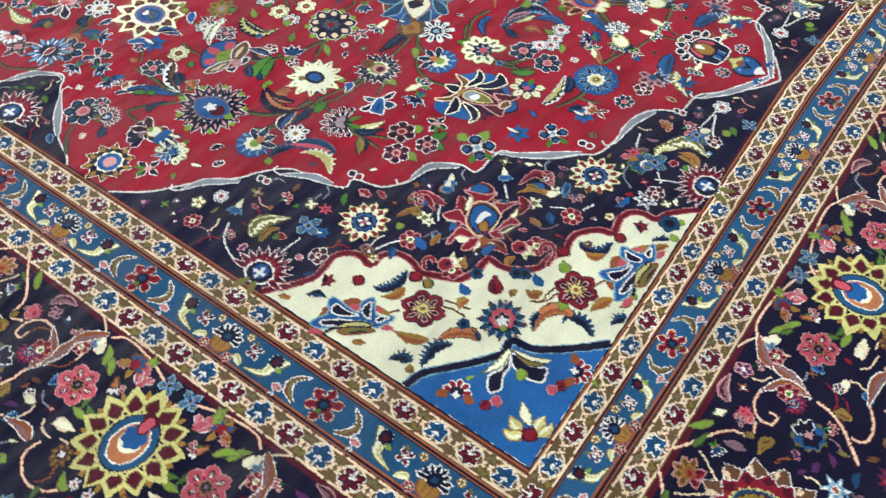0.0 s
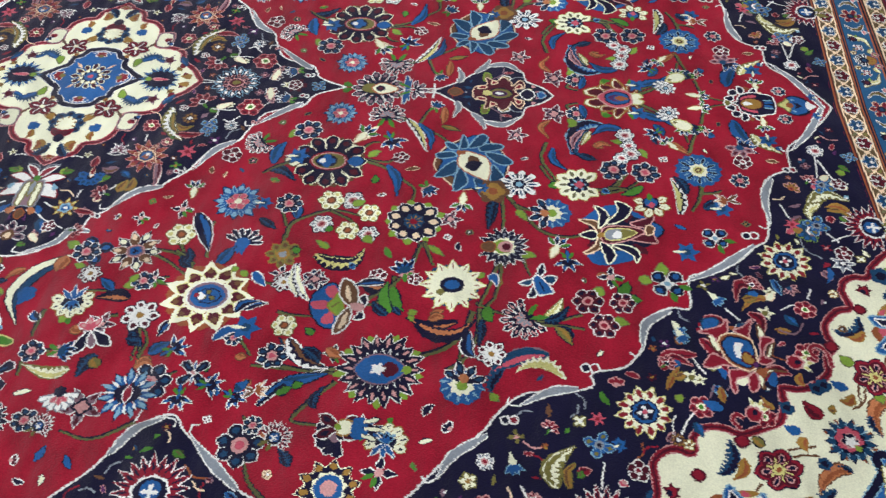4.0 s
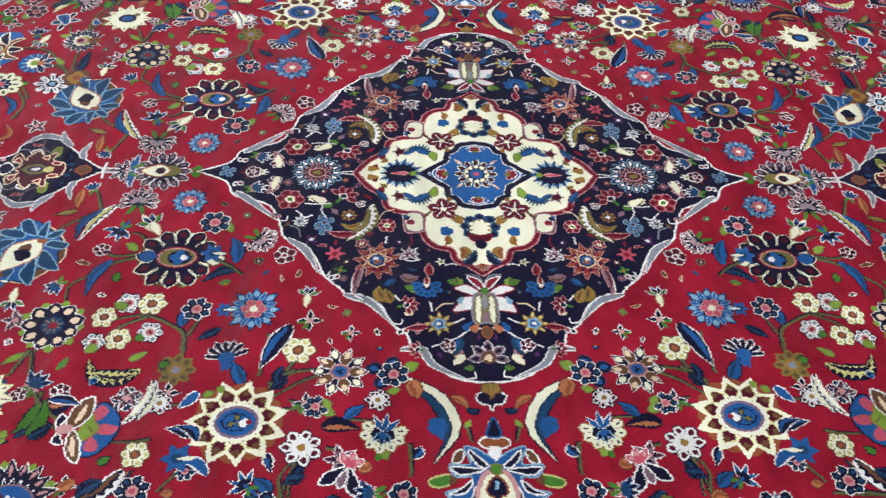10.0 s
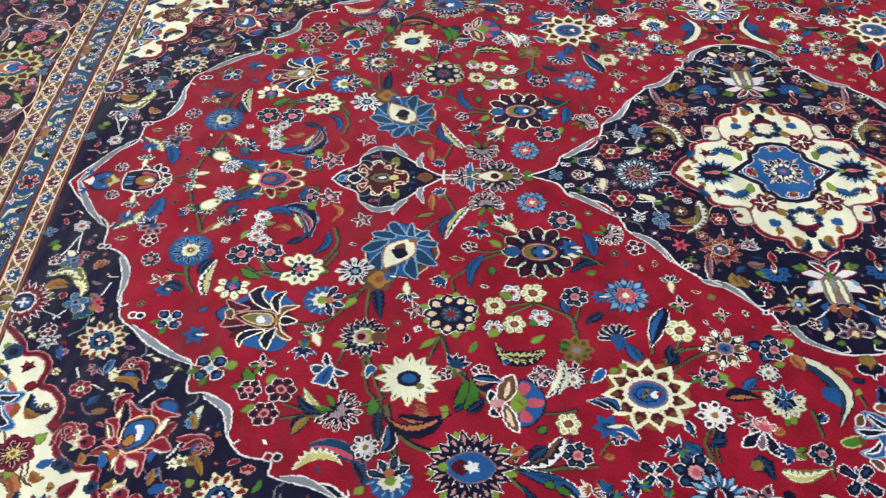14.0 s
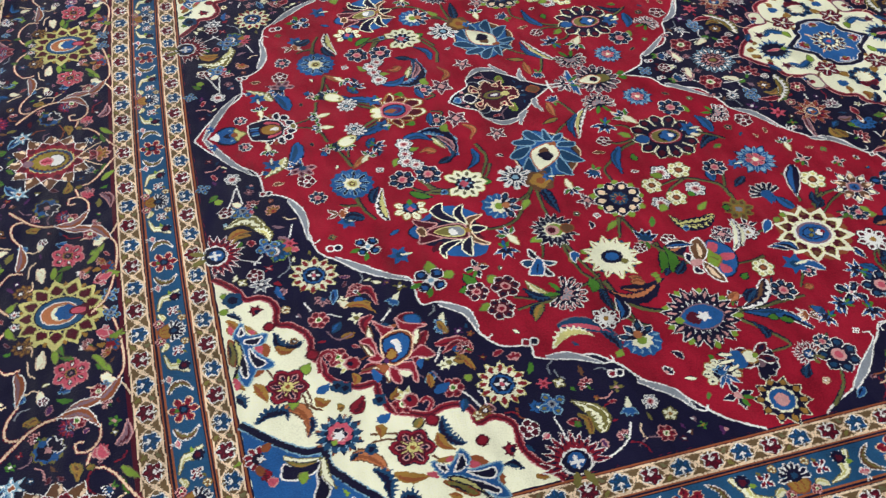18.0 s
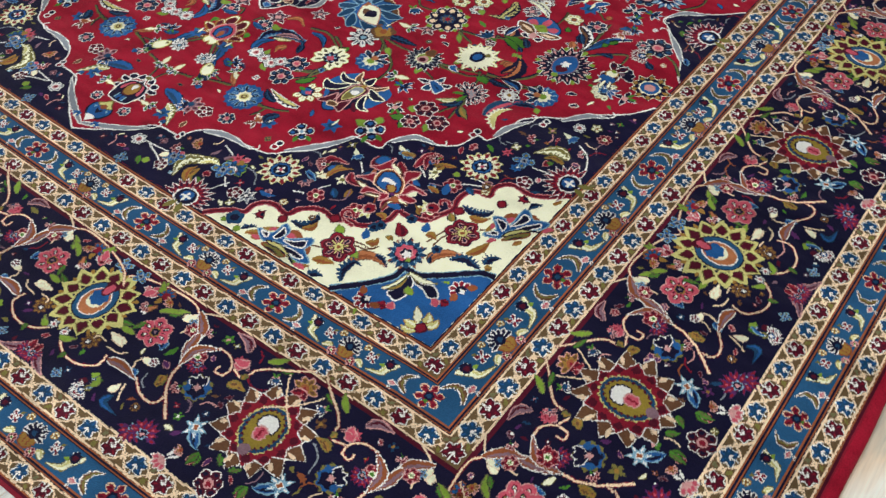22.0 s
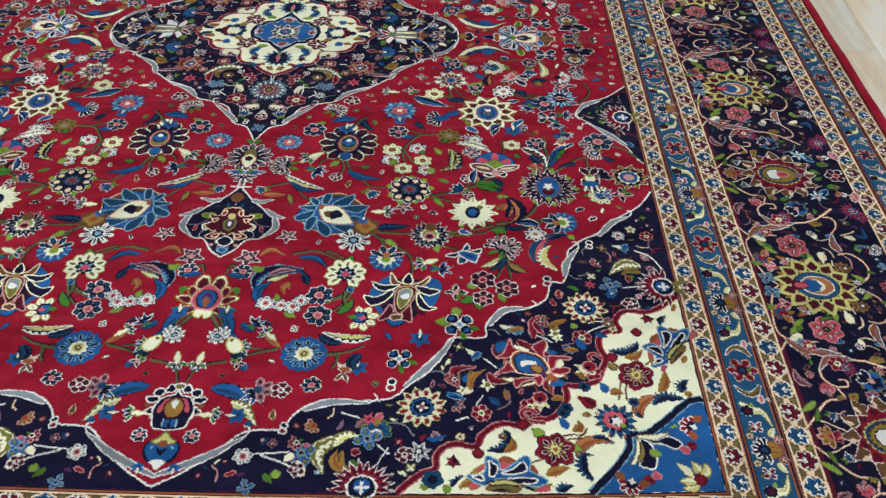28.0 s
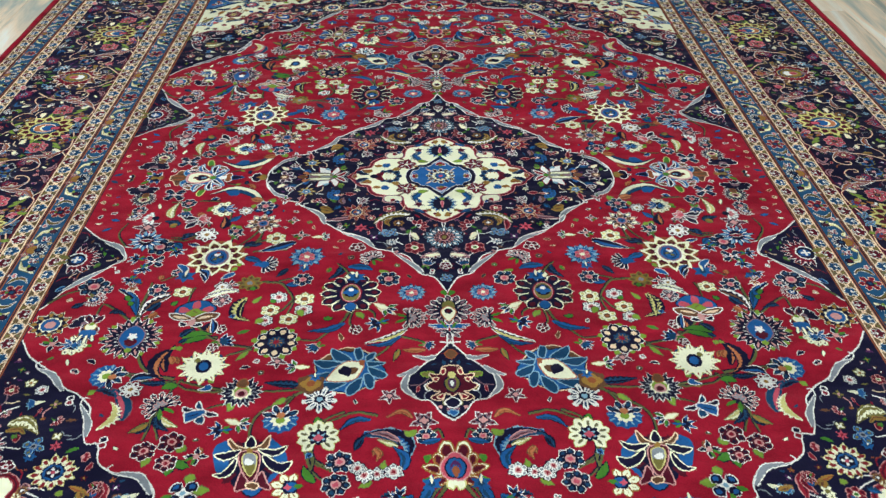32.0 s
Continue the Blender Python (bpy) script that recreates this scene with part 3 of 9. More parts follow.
    "grape": [("d", 0.86, "navy", 14, 0.06, 0.95), ("p", 10, 0.5, 0.98, 0.2, "round", (None, "maroon", None), 9), ("a", None, "blue", [(-0.75, -0.75), (-0.94, -0.47), (-0.3, -0.58), (0.2, -1.02), (-0.28, -1.05)]), ("a", None, "blue", [(0.36, -0.92), (0.81, -0.58), (0.48, -0.63)]), ("a", None, "blue", [(-0.86, 0.67), (-0.78, 1.04), (-0.38, 1.11), (0.33, 0.89), (0.21, 0.63)]), ("a", "navy", "blue", [(0.93, -0.48), (1.23, -0.16), (0.94, 0.18), (0.83, -0.03)]), ("a", "peach", "brown", [(-1.06, -0.5), (-0.68, -0.25), (-0.56, 0.07), (-0.46, -0.19), (-0.62, -0.48)]), ("a", "cream", "navy", [(-0.6, -1.04), (-0.48, -0.7), (-0.54, -0.2), (-0.24, -0.55), (-0.31, -0.88)]), ("a", "cream", "navy", [(0.03, -1.23), (0.04, -0.83), (-0.31, -0.36), (0.15, -0.5), (0.43, -0.96)]), ("a", "rose", "maroon", [(0.98, -0.69), (0.66, -0.53), (0.32, -0.37), (0.76, -0.24), (0.99, -0.53)]), ("a", "peach", "brown", [(-1.02, 0.71), (-0.71, 0.43), (-0.56, 0.09), (-0.48, 0.4), (-0.74, 0.67)]), ("a", "cream", "navy", [(-0.38, 1.07), (-0.47, 0.74), (-0.54, 0.31), (-0.28, 0.46), (-0.16, 0.77)]), ("a", "cream", "navy", [(0.36, 1.02), (0.25, 0.71), (-0.26, 0.4), (0.22, 0.42), (0.49, 0.67)]), ("a", "rose", "maroon", [(0.98, 0.32), (0.63, 0.29), (0.29, 0.18), (0.85, -0.05), (0.97, 0.15)]), ("a", "cream", "navy", [(-0.75, -0.12), (-1.08, 0.06), (-0.72, 0.2), (-0.58, 0.02)]), ("a", "rose", "maroon", [(-0.18, -0.29), (-0.46, -0.14), (-0.48, 0.28), (-0.17, 0.34), (0.34, 0.17), (0.69, -0.09), (0.4, -0.25)]), ("a", "yellow", "grey", [(-0.19, -0.19), (-0.37, -0.07), (-0.38, 0.18), (-0.12, 0.23), (0.28, 0.1), (0.47, -0.06), (0.25, -0.18)]), ("a", None, "olive", [(0.05, -0.16), (0.04, 0.14), (0.39, 0.02), (0.41, -0.1)]), ("a", None, "white", [(-0.11, -0.09), (-0.18, 0.14), (0.04, 0.13), (0.05, -0.06)]), ("a", None, "gold", [(-0.55, -0.03), (-0.6, 0.13), (-0.42, 0.11), (-0.42, -0.03)]), ("a", "peach", "brown", [(0.78, -0.33), (0.72, -0.01), (0.89, 0.01), (0.98, -0.24)])],
    "navyros": ros(7, "white", "navy", "teal", "rose", "pink"),
    "pinkbox": [("p", 5, 0.1, 1.0, 0.5, "point", ("white", "mauve", "maroon")), ("d", 0.4, "navy", 4, 0.2), ("d", 0.26, "rose", 4, 0.2)],
    "bell": [("p", 1, -1.0, 0.6, 0.62, "point", ("gold", "peach", None)), ("p", 1, -0.9, 0.5, 0.42, "point", (None, "cream", None)), ("p", 4, 0.2, 1.0, 0.38, "point", ("white", "navy", "blue"), 0, 150), ("p", 2, 0.2, 0.9, 0.22, "leaf", (None, "green", None), 0, 210)],
    "bluestar": [("p", 6, 0.1, 1.0, 0.55, "point", (None, "blue", None)), ("d", 0.3, "teal", 0, 0), ("p", 1, -1.0, 0.1, 0.3, "point", (None, "cream", None))],
    "navysq": [("p", 4, 0.1, 0.9, 0.8, "round", ("white", "navy", "blue"), 45), ("p", 2, 0.5, 1.2, 0.34, "leaf", (None, "green", None), 45, 120), ("d", 0.28, "white", 4, 0.3), ("d", 0.15, "sky", 0, 0)],
    "bluefan": [("d", 0.86, "blue", 11, 0.06, 1.05, 0.2), ("p", 7, 0.6, 1.0, 0.1, "leaf", (None, "sky", None), 0, 190), ("d", 0.5, "cream", 9, 0.12, 1, 0.12), ("d", 0.24, "lime", 0, 0, 1, 0.16), ("p", 4, 0.15, 1.05, 0.44, "round", ("white", "navy", "teal"), 180, 175), ("d", 0.22, "coral", 4, 0.1, 1, -0.2)],
    "wfan": fan(6, 190, "white", "navy", None, "mauve", "navy"),
    "creamfan": [("p", 7, 0.3, 1.0, 0.54, "round", ("gold", "cream", None), 0, 250), ("p", 7, 0.62, 0.86, 0.08, "leaf", (None, "navy", None), 0, 250), ("d", 0.46, "navy", 5, 0.1, 1, 0.0), ("p", 3, -0.05, 0.6, 0.3, "point", ("sky", "blue", "navy"), 0, 120), ("p", 3, 0.1, 0.9, 0.3, "point", ("white", "blue", None), 180, 110), ("p", 1, 0.9, 1.25, 0.28, "leaf", (None, "green", None))],
    "redfan": [("p", 12, 0.3, 1.04, 0.24, "point", ("white", "crimson", None), 0, 210), ("p", 12, 0.5, 0.86, 0.07, "leaf", (None, "navy", None), 0, 210), ("d", 0.44, "white", 9, 0.06, 1.1, 0.0), ("d", 0.38, "navy", 0, 0, 1.1, 0.0), ("d", 0.26, "blue", 0, 0, 1, 0.05), ("p", 4, 0.0, 0.24, 0.14, "round", (None, "white", None)), ("p", 2, 0.3, 0.9, 0.24, "leaf", (None, "olive", None), 180, 80)],
    "lotus": [("a", "navy", "blue", [(-0.18, -0.87), (-0.64, -0.66), (-0.89, -0.2), (-0.82, 0.36), (-0.4, 0.88), (0.07, 0.92), (0.3, 0.52), (0.19, -0.05)]), ("a", None, "pink", [(-0.2, -0.78), (-0.48, -0.61), (-0.25, -0.26), (-0.03, -0.4)]), ("a", None, "pink", [(-0.39, -0.13), (-0.85, -0.04), (-0.71, 0.22), (-0.29, 0.16)]), ("a", None, "pink", [(-0.22, 0.29), (-0.44, 0.69), (-0.12, 0.77), (-0.03, 0.52)]), ("a", "gold", "lime", [(0.01, -0.5), (-0.14, -0.26), (-0.31, 0.08), (0.04, 0.44), (0.25, 0.33), (0.22, -0.03)]), ("s", "olive", 0.06, [(0.07, -0.11), (-0.17, 0.13)]), ("a", "white", "navy", [(0.89, -0.47), (0.68, -0.3), (0.86, 0.03), (0.71, 0.27), (0.61, 0.55), (0.92, 0.49), (0.85, 0.14), (0.96, -0.14)]), ("a", "white", "brown", [(0.67, -0.27), (0.47, -0.86), (0.06, -1.08), (-0.02, -0.61), (0.15, -0.19), (0.49, 0.04)]), ("a", None, "peach", [(0.21, -0.82), (0.2, -0.49), (0.38, -0.16), (0.41, -0.38)]), ("a", "white", "brown", [(0.43, 0.06), (0.19, 0.29), (0.05, 0.67), (0.03, 1.15), (0.4, 0.91), (0.51, 0.49)]), ("a", None, "peach", [(0.36, 0.27), (0.22, 0.57), (0.17, 0.95), (0.37, 0.73)]), ("a", None, "rose", [(0.86, -0.06), (0.48, -0.1), (0.47, 0.13), (0.82, 0.21)])],
    "oliveros": [("p", 8, 0.1, 1.0, 0.55, "round", ("gold", "olive", "brown")), ("d", 0.4, "gold", 6, 0.1), ("d", 0.22, "grey", 0, 0)],
    "whitelotus": [("p", 5, 0.2, 1.05, 0.5, "point", ("white", "navy", "cream")), ("p", 5, 0.2, 1.0, 0.46, "point", ("white", "brown", "peach"), 36), ("d", 0.36, "rose", 0, 0, 0.9), ("d", 0.31, "mauve", 0, 0, 0.9), ("d", 0.23, "blue", 0, 0, 0.9), ("p", 3, 0.0, 0.14, 0.1, "leaf", (None, "navy", None))],
    "greentiny": [("p", 4, 0.1, 1.0, 0.5, "point", ("white", "navy", None)), ("p", 2, 0.2, 1.0, 0.3, "leaf", (None, "green", None), 40, 90), ("d", 0.25, "rose", 0, 0)],
    "tiny": ros(5, "gold", "cream", None, "brown", "gold"),
    "axflower": [("p", 14, 0.45, 1.04, 0.36, "round", ("white", "navy", "mauve")), ("d", 0.62, "navy", 12, 0.05, 0.75), ("d", 0.36, "olive", 0, 0, 0.8, -0.28), ("a", "coral", "cream", [(-0.25, 0.0), (0.05, 0.32), (0.45, 0.25), (0.8, 0.0), (0.45, -0.25), (0.05, -0.32)]), ("d", 0.18, "navy", 0, 0, 1, 0.1), ("d", 0.1, "maroon", 0, 0, 1, 0.1), ("a", None, "green", [(-1.0, 0.05), (-1.25, 0.35), (-1.4, 0.1)], 1)],
    "axpend": [("a", "lime", "olive", [(-0.61, 0.74), (-0.61, 1.18), (-0.38, 1.13), (-0.38, 0.73)], 1), ("a", "white", "olive", [(-0.03, 0.81), (0.13, 1.07), (0.42, 0.94), (0.29, 0.72)], 1), ("a", "peach", "maroon", [(-1.01, 0.0), (-0.91, 0.36), (-0.48, 0.49), (-0.54, 0.91), (-0.12, 0.73), (0.13, 0.99), (0.45, 0.67), (0.48, 0.46), (0.82, 0.84), (0.97, 0.41), (0.57, 0.24), (0.72, 0.0), (0.57, -0.24), (0.97, -0.41), (0.82, -0.84), (0.48, -0.46), (0.45, -0.67), (0.13, -0.99), (-0.12, -0.73), (-0.54, -0.91), (-0.48, -0.49), (-0.91, -0.36)]), ("a", "peach", "crimson", [(-0.81, 0.25), (-0.74, 0.42), (-0.48, 0.4), (-0.55, 0.27)], 1), ("a", "peach", "crimson", [(-0.29, 0.51), (-0.28, 0.73), (-0.06, 0.64)], 1), ("a", "peach", "crimson", [(0.6, 0.32), (0.76, 0.6), (0.88, 0.41)], 1), ("a", "navy", "olive", [(-0.42, 0.0), (-0.25, 0.24), (0.1, 0.31), (0.44, 0.15), (0.5, 0.0), (0.44, -0.15), (0.1, -0.31), (-0.25, -0.24)]), ("a", "violet", "navy", [(-0.26, 0.0), (-0.1, 0.13), (0.22, 0.09), (0.28, 0.0), (0.22, -0.09), (-0.1, -0.13)]), ("a", None, "white", [(-0.16, 0.0), (0.0, 0.09), (0.19, 0.0), (0.0, -0.09)]), ("a", None, "yellow", [(-0.65, 0.0), (-0.51, 0.16), (-0.29, 0.09), (-0.26, 0.0), (-0.29, -0.09), (-0.51, -0.16)]), ("a", "white", "navy", [(0.78, 0.0), (1.03, 0.3), (1.27, 0.19), (1.36, 0.0), (1.27, -0.19), (1.03, -0.3)]), ("a", "sky", "blue", [(1.45, 0.0), (1.57, 0.21), (1.77, 0.0), (1.57, -0.21)]), ("a", None, "rose", [(1.24, 0.41), (1.27, 0.58), (1.42, 0.45)], 1), ("a", "rust", "brown", [(-1.96, 0.0), (-1.69, 0.25), (-1.38, 0.0), (-1.69, -0.25)])],
    "axsun": [("a", None, "green", [(0.46, -0.75), (0.48, -0.97), (0.19, -0.86)], 1), ("a", None, "green", [(-0.31, -0.68), (-0.44, -1.01), (-0.55, -0.71)], 1), ("a", "gold", "cream", [(0.48, 0.0), (0.99, -0.11), (1.06, -0.35), (0.68, -0.52), (0.34, -0.37), (0.31, -0.11)], 1), ("a", "gold", "cream", [(0.46, -0.37), (0.59, -0.55), (0.46, -0.68), (0.12, -0.6), (0.06, -0.44)], 1), ("a", "gold", "cream", [(0.04, -0.45), (0.17, -0.71), (0.07, -1.01), (-0.19, -0.7), (-0.25, -0.45)], 1), ("a", "gold", "cream", [(-0.32, -0.28), (-0.32, -0.61), (-0.55, -0.75), (-0.67, -0.53), (-0.54, -0.23)], 1), ("a", "rust", "maroon", [(0.53, -0.07), (0.88, -0.16), (0.92, -0.31), (0.67, -0.43), (0.44, -0.32), (0.42, -0.15)], 1), ("a", "rust", "maroon", [(0.42, -0.43), (0.51, -0.55), (0.42, -0.63), (0.19, -0.58), (0.15, -0.47)], 1), ("a", "rust", "maroon", [(0.02, -0.52), (0.1, -0.69), (0.04, -0.89), (-0.14, -0.69), (-0.18, -0.52)], 1), ("a", "rust", "maroon", [(-0.37, -0.35), (-0.37, -0.57), (-0.52, -0.66), (-0.61, -0.51), (-0.52, -0.31)], 1), ("a", "yellow", "cream", [(-0.39, 0.0), (-0.33, -0.18), (-0.65, -0.28), (-0.83, -0.1), (-0.67, 0.0), (-0.83, 0.1), (-0.65, 0.28), (-0.33, 0.18)]), ("a", "rose", "pink", [(0.63, 0.0), (0.44, -0.27), (0.11, -0.46), (-0.26, -0.4), (-0.46, -0.18), (-0.45, 0.0), (-0.46, 0.18), (-0.26, 0.4), (0.11, 0.46), (0.44, 0.27)]), ("a", "navy", "blue", [(0.4, 0.0), (0.31, -0.22), (-0.0, -0.32), (-0.33, -0.18), (-0.37, 0.0), (-0.33, 0.18), (-0.0, 0.32), (0.31, 0.22)]), ("a", None, "violet", [(0.29, 0.0), (0.15, -0.14), (-0.05, -0.17), (0.09, -0.07), (0.11, 0.0), (0.09, 0.07), (-0.05, 0.17), (0.15, 0.14)]), ("a", None, "orange", [(0.09, 0.0), (-0.07, -0.12), (-0.26, -0.07), (-0.35, 0.0), (-0.26, 0.07), (-0.07, 0.12)])],
    "axsmall": [("a", None, "navy", [(-0.19, 0.0), (-0.36, 0.69), (0.18, 1.08), (1.06, 0.77), (1.26, 0.0), (1.06, -0.77), (0.18, -1.08), (-0.36, -0.69)]), ("a", None, "blue", [(-0.04, 0.0), (-0.28, 0.61), (0.19, 0.95), (0.92, 0.64), (1.11, 0.0), (0.92, -0.64), (0.19, -0.95), (-0.28, -0.61)]), ("a", "olive", "yellow", [(-0.97, 0.0), (-0.57, 0.34), (-0.25, 0.72), (-0.08, 0.26), (-0.15, 0.0), (-0.08, -0.26), (-0.25, -0.72), (-0.57, -0.34)]), ("a", None, "rust", [(-0.37, 0.0), (-0.27, 0.22), (0.03, 0.22), (0.14, 0.0), (0.03, -0.22), (-0.27, -0.22)]), ("a", None, "navy", [(0.29, 0.0), (0.21, 0.34), (0.69, 0.0), (0.21, -0.34)]), ("a", None, "sky", [(0.02, 0.52), (0.12, 0.71), (0.27, 0.58)], 1), ("a", None, "white", [(0.94, 0.0), (1.14, 0.47), (1.35, 0.3), (1.68, 0.0), (1.35, -0.3), (1.14, -0.47)])],
    "big": [("a", "peach", "brown", [(-0.54, 0.0), (-0.77, 0.5), (-0.99, 0.57), (-1.07, 0.37), (-1.15, 0.22), (-1.3, 0.14), (-1.27, 0.0), (-1.3, -0.14), (-1.15, -0.22), (-1.07, -0.37), (-0.99, -0.57), (-0.77, -0.5)]), ("s", "rust", 0.07, [(-0.76, 0.11), (-1.15, 0.15)], 1), ("s", "navy", 0.04, [(-0.76, 0.25), (-1.07, 0.34)], 1), ("a", "white", "brown", [(0.85, 0.64), (0.82, 0.82), (0.57, 0.92), (0.58, 0.73)], 1), ("a", "white", "brown", [(-0.37, 0.66), (-0.31, 0.92), (-0.56, 0.83), (-0.61, 0.68)], 1), ("a", "yellow", "green", [(0.29, 0.94), (0.17, 1.39), (0.0, 1.32), (0.04, 1.0)], 1), ("a", None, "brown", [(0.15, 0.82), (0.32, 0.95), (0.04, 0.98)], 1), ("a", "sky", "blue", [(0.67, 0.0), (0.86, 0.34), (0.94, 0.66), (0.53, 0.54), (0.52, 0.98), (0.24, 0.84), (0.23, 0.51), (-0.01, 0.69), (-0.13, 1.08), (-0.29, 0.83), (-0.28, 0.53), (-0.63, 0.56), (-0.72, 0.67), (-0.81, 0.32), (-0.54, 0.0), (-0.81, -0.32), (-0.72, -0.67), (-0.63, -0.56), (-0.28, -0.53), (-0.29, -0.83), (-0.13, -1.08), (-0.01, -0.69), (0.23, -0.51), (0.24, -0.84), (0.52, -0.98), (0.53, -0.54), (0.94, -0.66), (0.86, -0.34)]), ("a", "white", "navy", [(0.48, 0.15), (0.67, 0.33), (0.87, 0.55), (0.65, 0.5), (0.45, 0.31)], 1), ("a", "white", "navy", [(0.41, 0.23), (0.44, 0.52), (0.46, 0.95), (0.28, 0.77), (0.32, 0.45)], 1), ("a", "white", "navy", [(0.16, 0.51), (-0.04, 0.75), (-0.16, 1.0), (-0.16, 0.75), (-0.05, 0.57)], 1), ("a", "white", "navy", [(0.02, 0.42), (-0.26, 0.53), (-0.69, 0.56), (-0.55, 0.39), (-0.25, 0.32)], 1), ("a", "white", "rust", [(1.13, 0.0), (1.17, 0.19), (1.05, 0.34), (0.92, 0.23), (0.89, 0.0), (0.92, -0.23), (1.05, -0.34), (1.17, -0.19)]), ("a", None, "white", [(0.95, 0.0), (0.94, 0.11), (0.77, 0.14), (0.66, 0.06), (0.6, 0.0), (0.66, -0.06), (0.77, -0.14), (0.94, -0.11)]), ("a", "rose", "rose", [(0.38, 0.0), (0.35, 0.23), (0.09, 0.39), (-0.25, 0.44), (-0.55, 0.32), (-0.65, 0.0), (-0.55, -0.32), (-0.25, -0.44), (0.09, -0.39), (0.35, -0.23)]), ("a", None, "cream", [(0.31, 0.0), (0.25, 0.21), (-0.05, 0.34), (-0.31, 0.36), (-0.51, 0.24), (-0.56, 0.0), (-0.51, -0.24), (-0.31, -0.36), (-0.05, -0.34), (0.25, -0.21)]), ("a", "rust", "navy", [(0.24, 0.0), (0.18, 0.11), (-0.04, 0.22), (-0.19, 0.17), (-0.21, 0.08), (-0.34, 0.07), (-0.34, 0.0), (-0.34, -0.07), (-0.21, -0.08), (-0.19, -0.17), (-0.04, -0.22), (0.18, -0.11)]), ("s", "sky", 0.04, [(0.14, 0.02), (-0.05, 0.02)], 1), ("a", "olive", "green", [(0.53, 0.0), (0.5, 0.1), (0.37, 0.11), (0.3, 0.06), (0.28, 0.0), (0.3, -0.06), (0.37, -0.11), (0.5, -0.1)])],
    "bluetulip": [("p", 4, 0.0, 1.0, 0.5, "point", ("white", "blue", "navy"), 0, 130), ("d", 0.4, "teal", 0, 0), ("a", None, "rose", [(-0.35, 0.25), (-0.05, 0.45), (-0.1, 0.0), (-0.05, -0.45), (-0.35, -0.25)]), ("p", 2, 0.1, 0.85, 0.3, "leaf", (None, "green", None), 180, 110)],
    "sungold": [("p", 10, 0.3, 1.05, 0.52, "point", ("cream", "navy", "gold")), ("d", 0.52, "cream", 10, 0.08), ("d", 0.45, "blue", 0, 0), ("d", 0.26, "rose", 0, 0)],
    "corn8": [("p", 12, 0.4, 1.04, 0.44, "point", ("yellow", "cream", None)), ("p", 12, 0.56, 0.92, 0.2, "round", ("rust", "crimson", None)), ("d", 0.56, "cream", 12, 0.06), ("d", 0.5, "navy", 12, 0.06), ("d", 0.44, "blue", 0, 0), ("d", 0.34, "navy", 6, 0.08), ("p", 4, 0.0, 0.28, 0.16, "round", (None, "white", None)), ("d", 0.1, "pink", 0, 0)],
    "redlotus": [("p", 11, 0.3, 1.03, 0.36, "point", ("rose", "crimson", "rust")), ("p", 11, 0.3, 0.7, 0.12, "leaf", (None, "navy", None), 16), ("p", 5, 0.2, 0.74, 0.34, "point", ("peach", "crimson", "rust"), 0, 260), ("d", 0.40, "peach", 7, 0.12), ("d", 0.34, "navy", 0, 0), ("d", 0.28, "blue", 5, 0.1), ("d", 0.15, "orange", 3, 0.2, 1, -0.05), ("d", 0.1, "white", 4, 0.3, 1, 0.1)],
    "redros": ros(6, "rose", "crimson", "maroon", "cream", "green"),
    "redros6": [("p", 6, 0.1, 1.03, 0.84, "round", ("navy", "crimson", None)), ("p", 6, 0.1, 0.9, 0.66, "round", (None, "maroon", None)), ("p", 6, 0.34, 0.76, 0.26, "round", ("rose", "navy", None)), ("p", 6, 0.2, 0.62, 0.08, "leaf", (None, "yellow", None), 30), ("d", 0.26, "yellow", 6, 0.15), ("d", 0.12, "rust", 0, 0)],
    "bluecl": [("d", 0.55, "blue", 5, 0.2), ("p", 4, 0.1, 1.0, 0.7, "round", ("sky", "blue", "olive"), 30), ("d", 0.3, "grey", 0, 0), ("d", 0.16, "navy", 0, 0)],
    "goldtulip": [("p", 5, 0.0, 1.0, 0.5, "round", ("rose", "gold", "brown"), 0, 200), ("d", 0.34, "orange", 0, 0), ("d", 0.16, "crimson", 0, 0)],
    "redtulip": [("p", 5, 0.0, 1.0, 0.46, "round", ("rose", "crimson", "maroon"), 0, 210), ("d", 0.3, "white", 4, 0.2), ("d", 0.2, "navy", 0, 0), ("p", 1, 0.1, 0.8, 0.24, "leaf", (None, "green", None), 180)],
    "starcream": [("p", 5, 0.0, 1.0, 0.5, "point", (None, "cream", None)), ("d", 0.3, "olive", 0, 0)],
    "bluebell": [("p", 1, -0.2, 1.0, 0.6, "point", (None, "cream", None)), ("p", 4, 0.0, 0.8, 0.5, "point", ("sky", "blue", None), 180, 140)],
    "bluepalm": [("p", 13, 0.45, 1.1, 0.34, "point", (None, "navy", "teal")), ("p", 8, 0.7, 1.02, 0.14, "round", (None, "rust", None), 14), ("d", 0.82, "teal", 13, 0.08), ("p", 13, 0.5, 0.92, 0.06, "leaf", (None, "sky", None), 12), ("d", 0.6, "navy", 10, 0.06), ("d", 0.54, "pink", 8, 0.1, 0.95, 0.06), ("d", 0.34, "rose", 6, 0.12), ("d", 0.28, "navy", 5, 0.2, 1, 0.05), ("d", 0.22, "white", 5, 0.3, 1, -0.06), ("d", 0.14, "lime", 0, 0, 1, -0.42)],
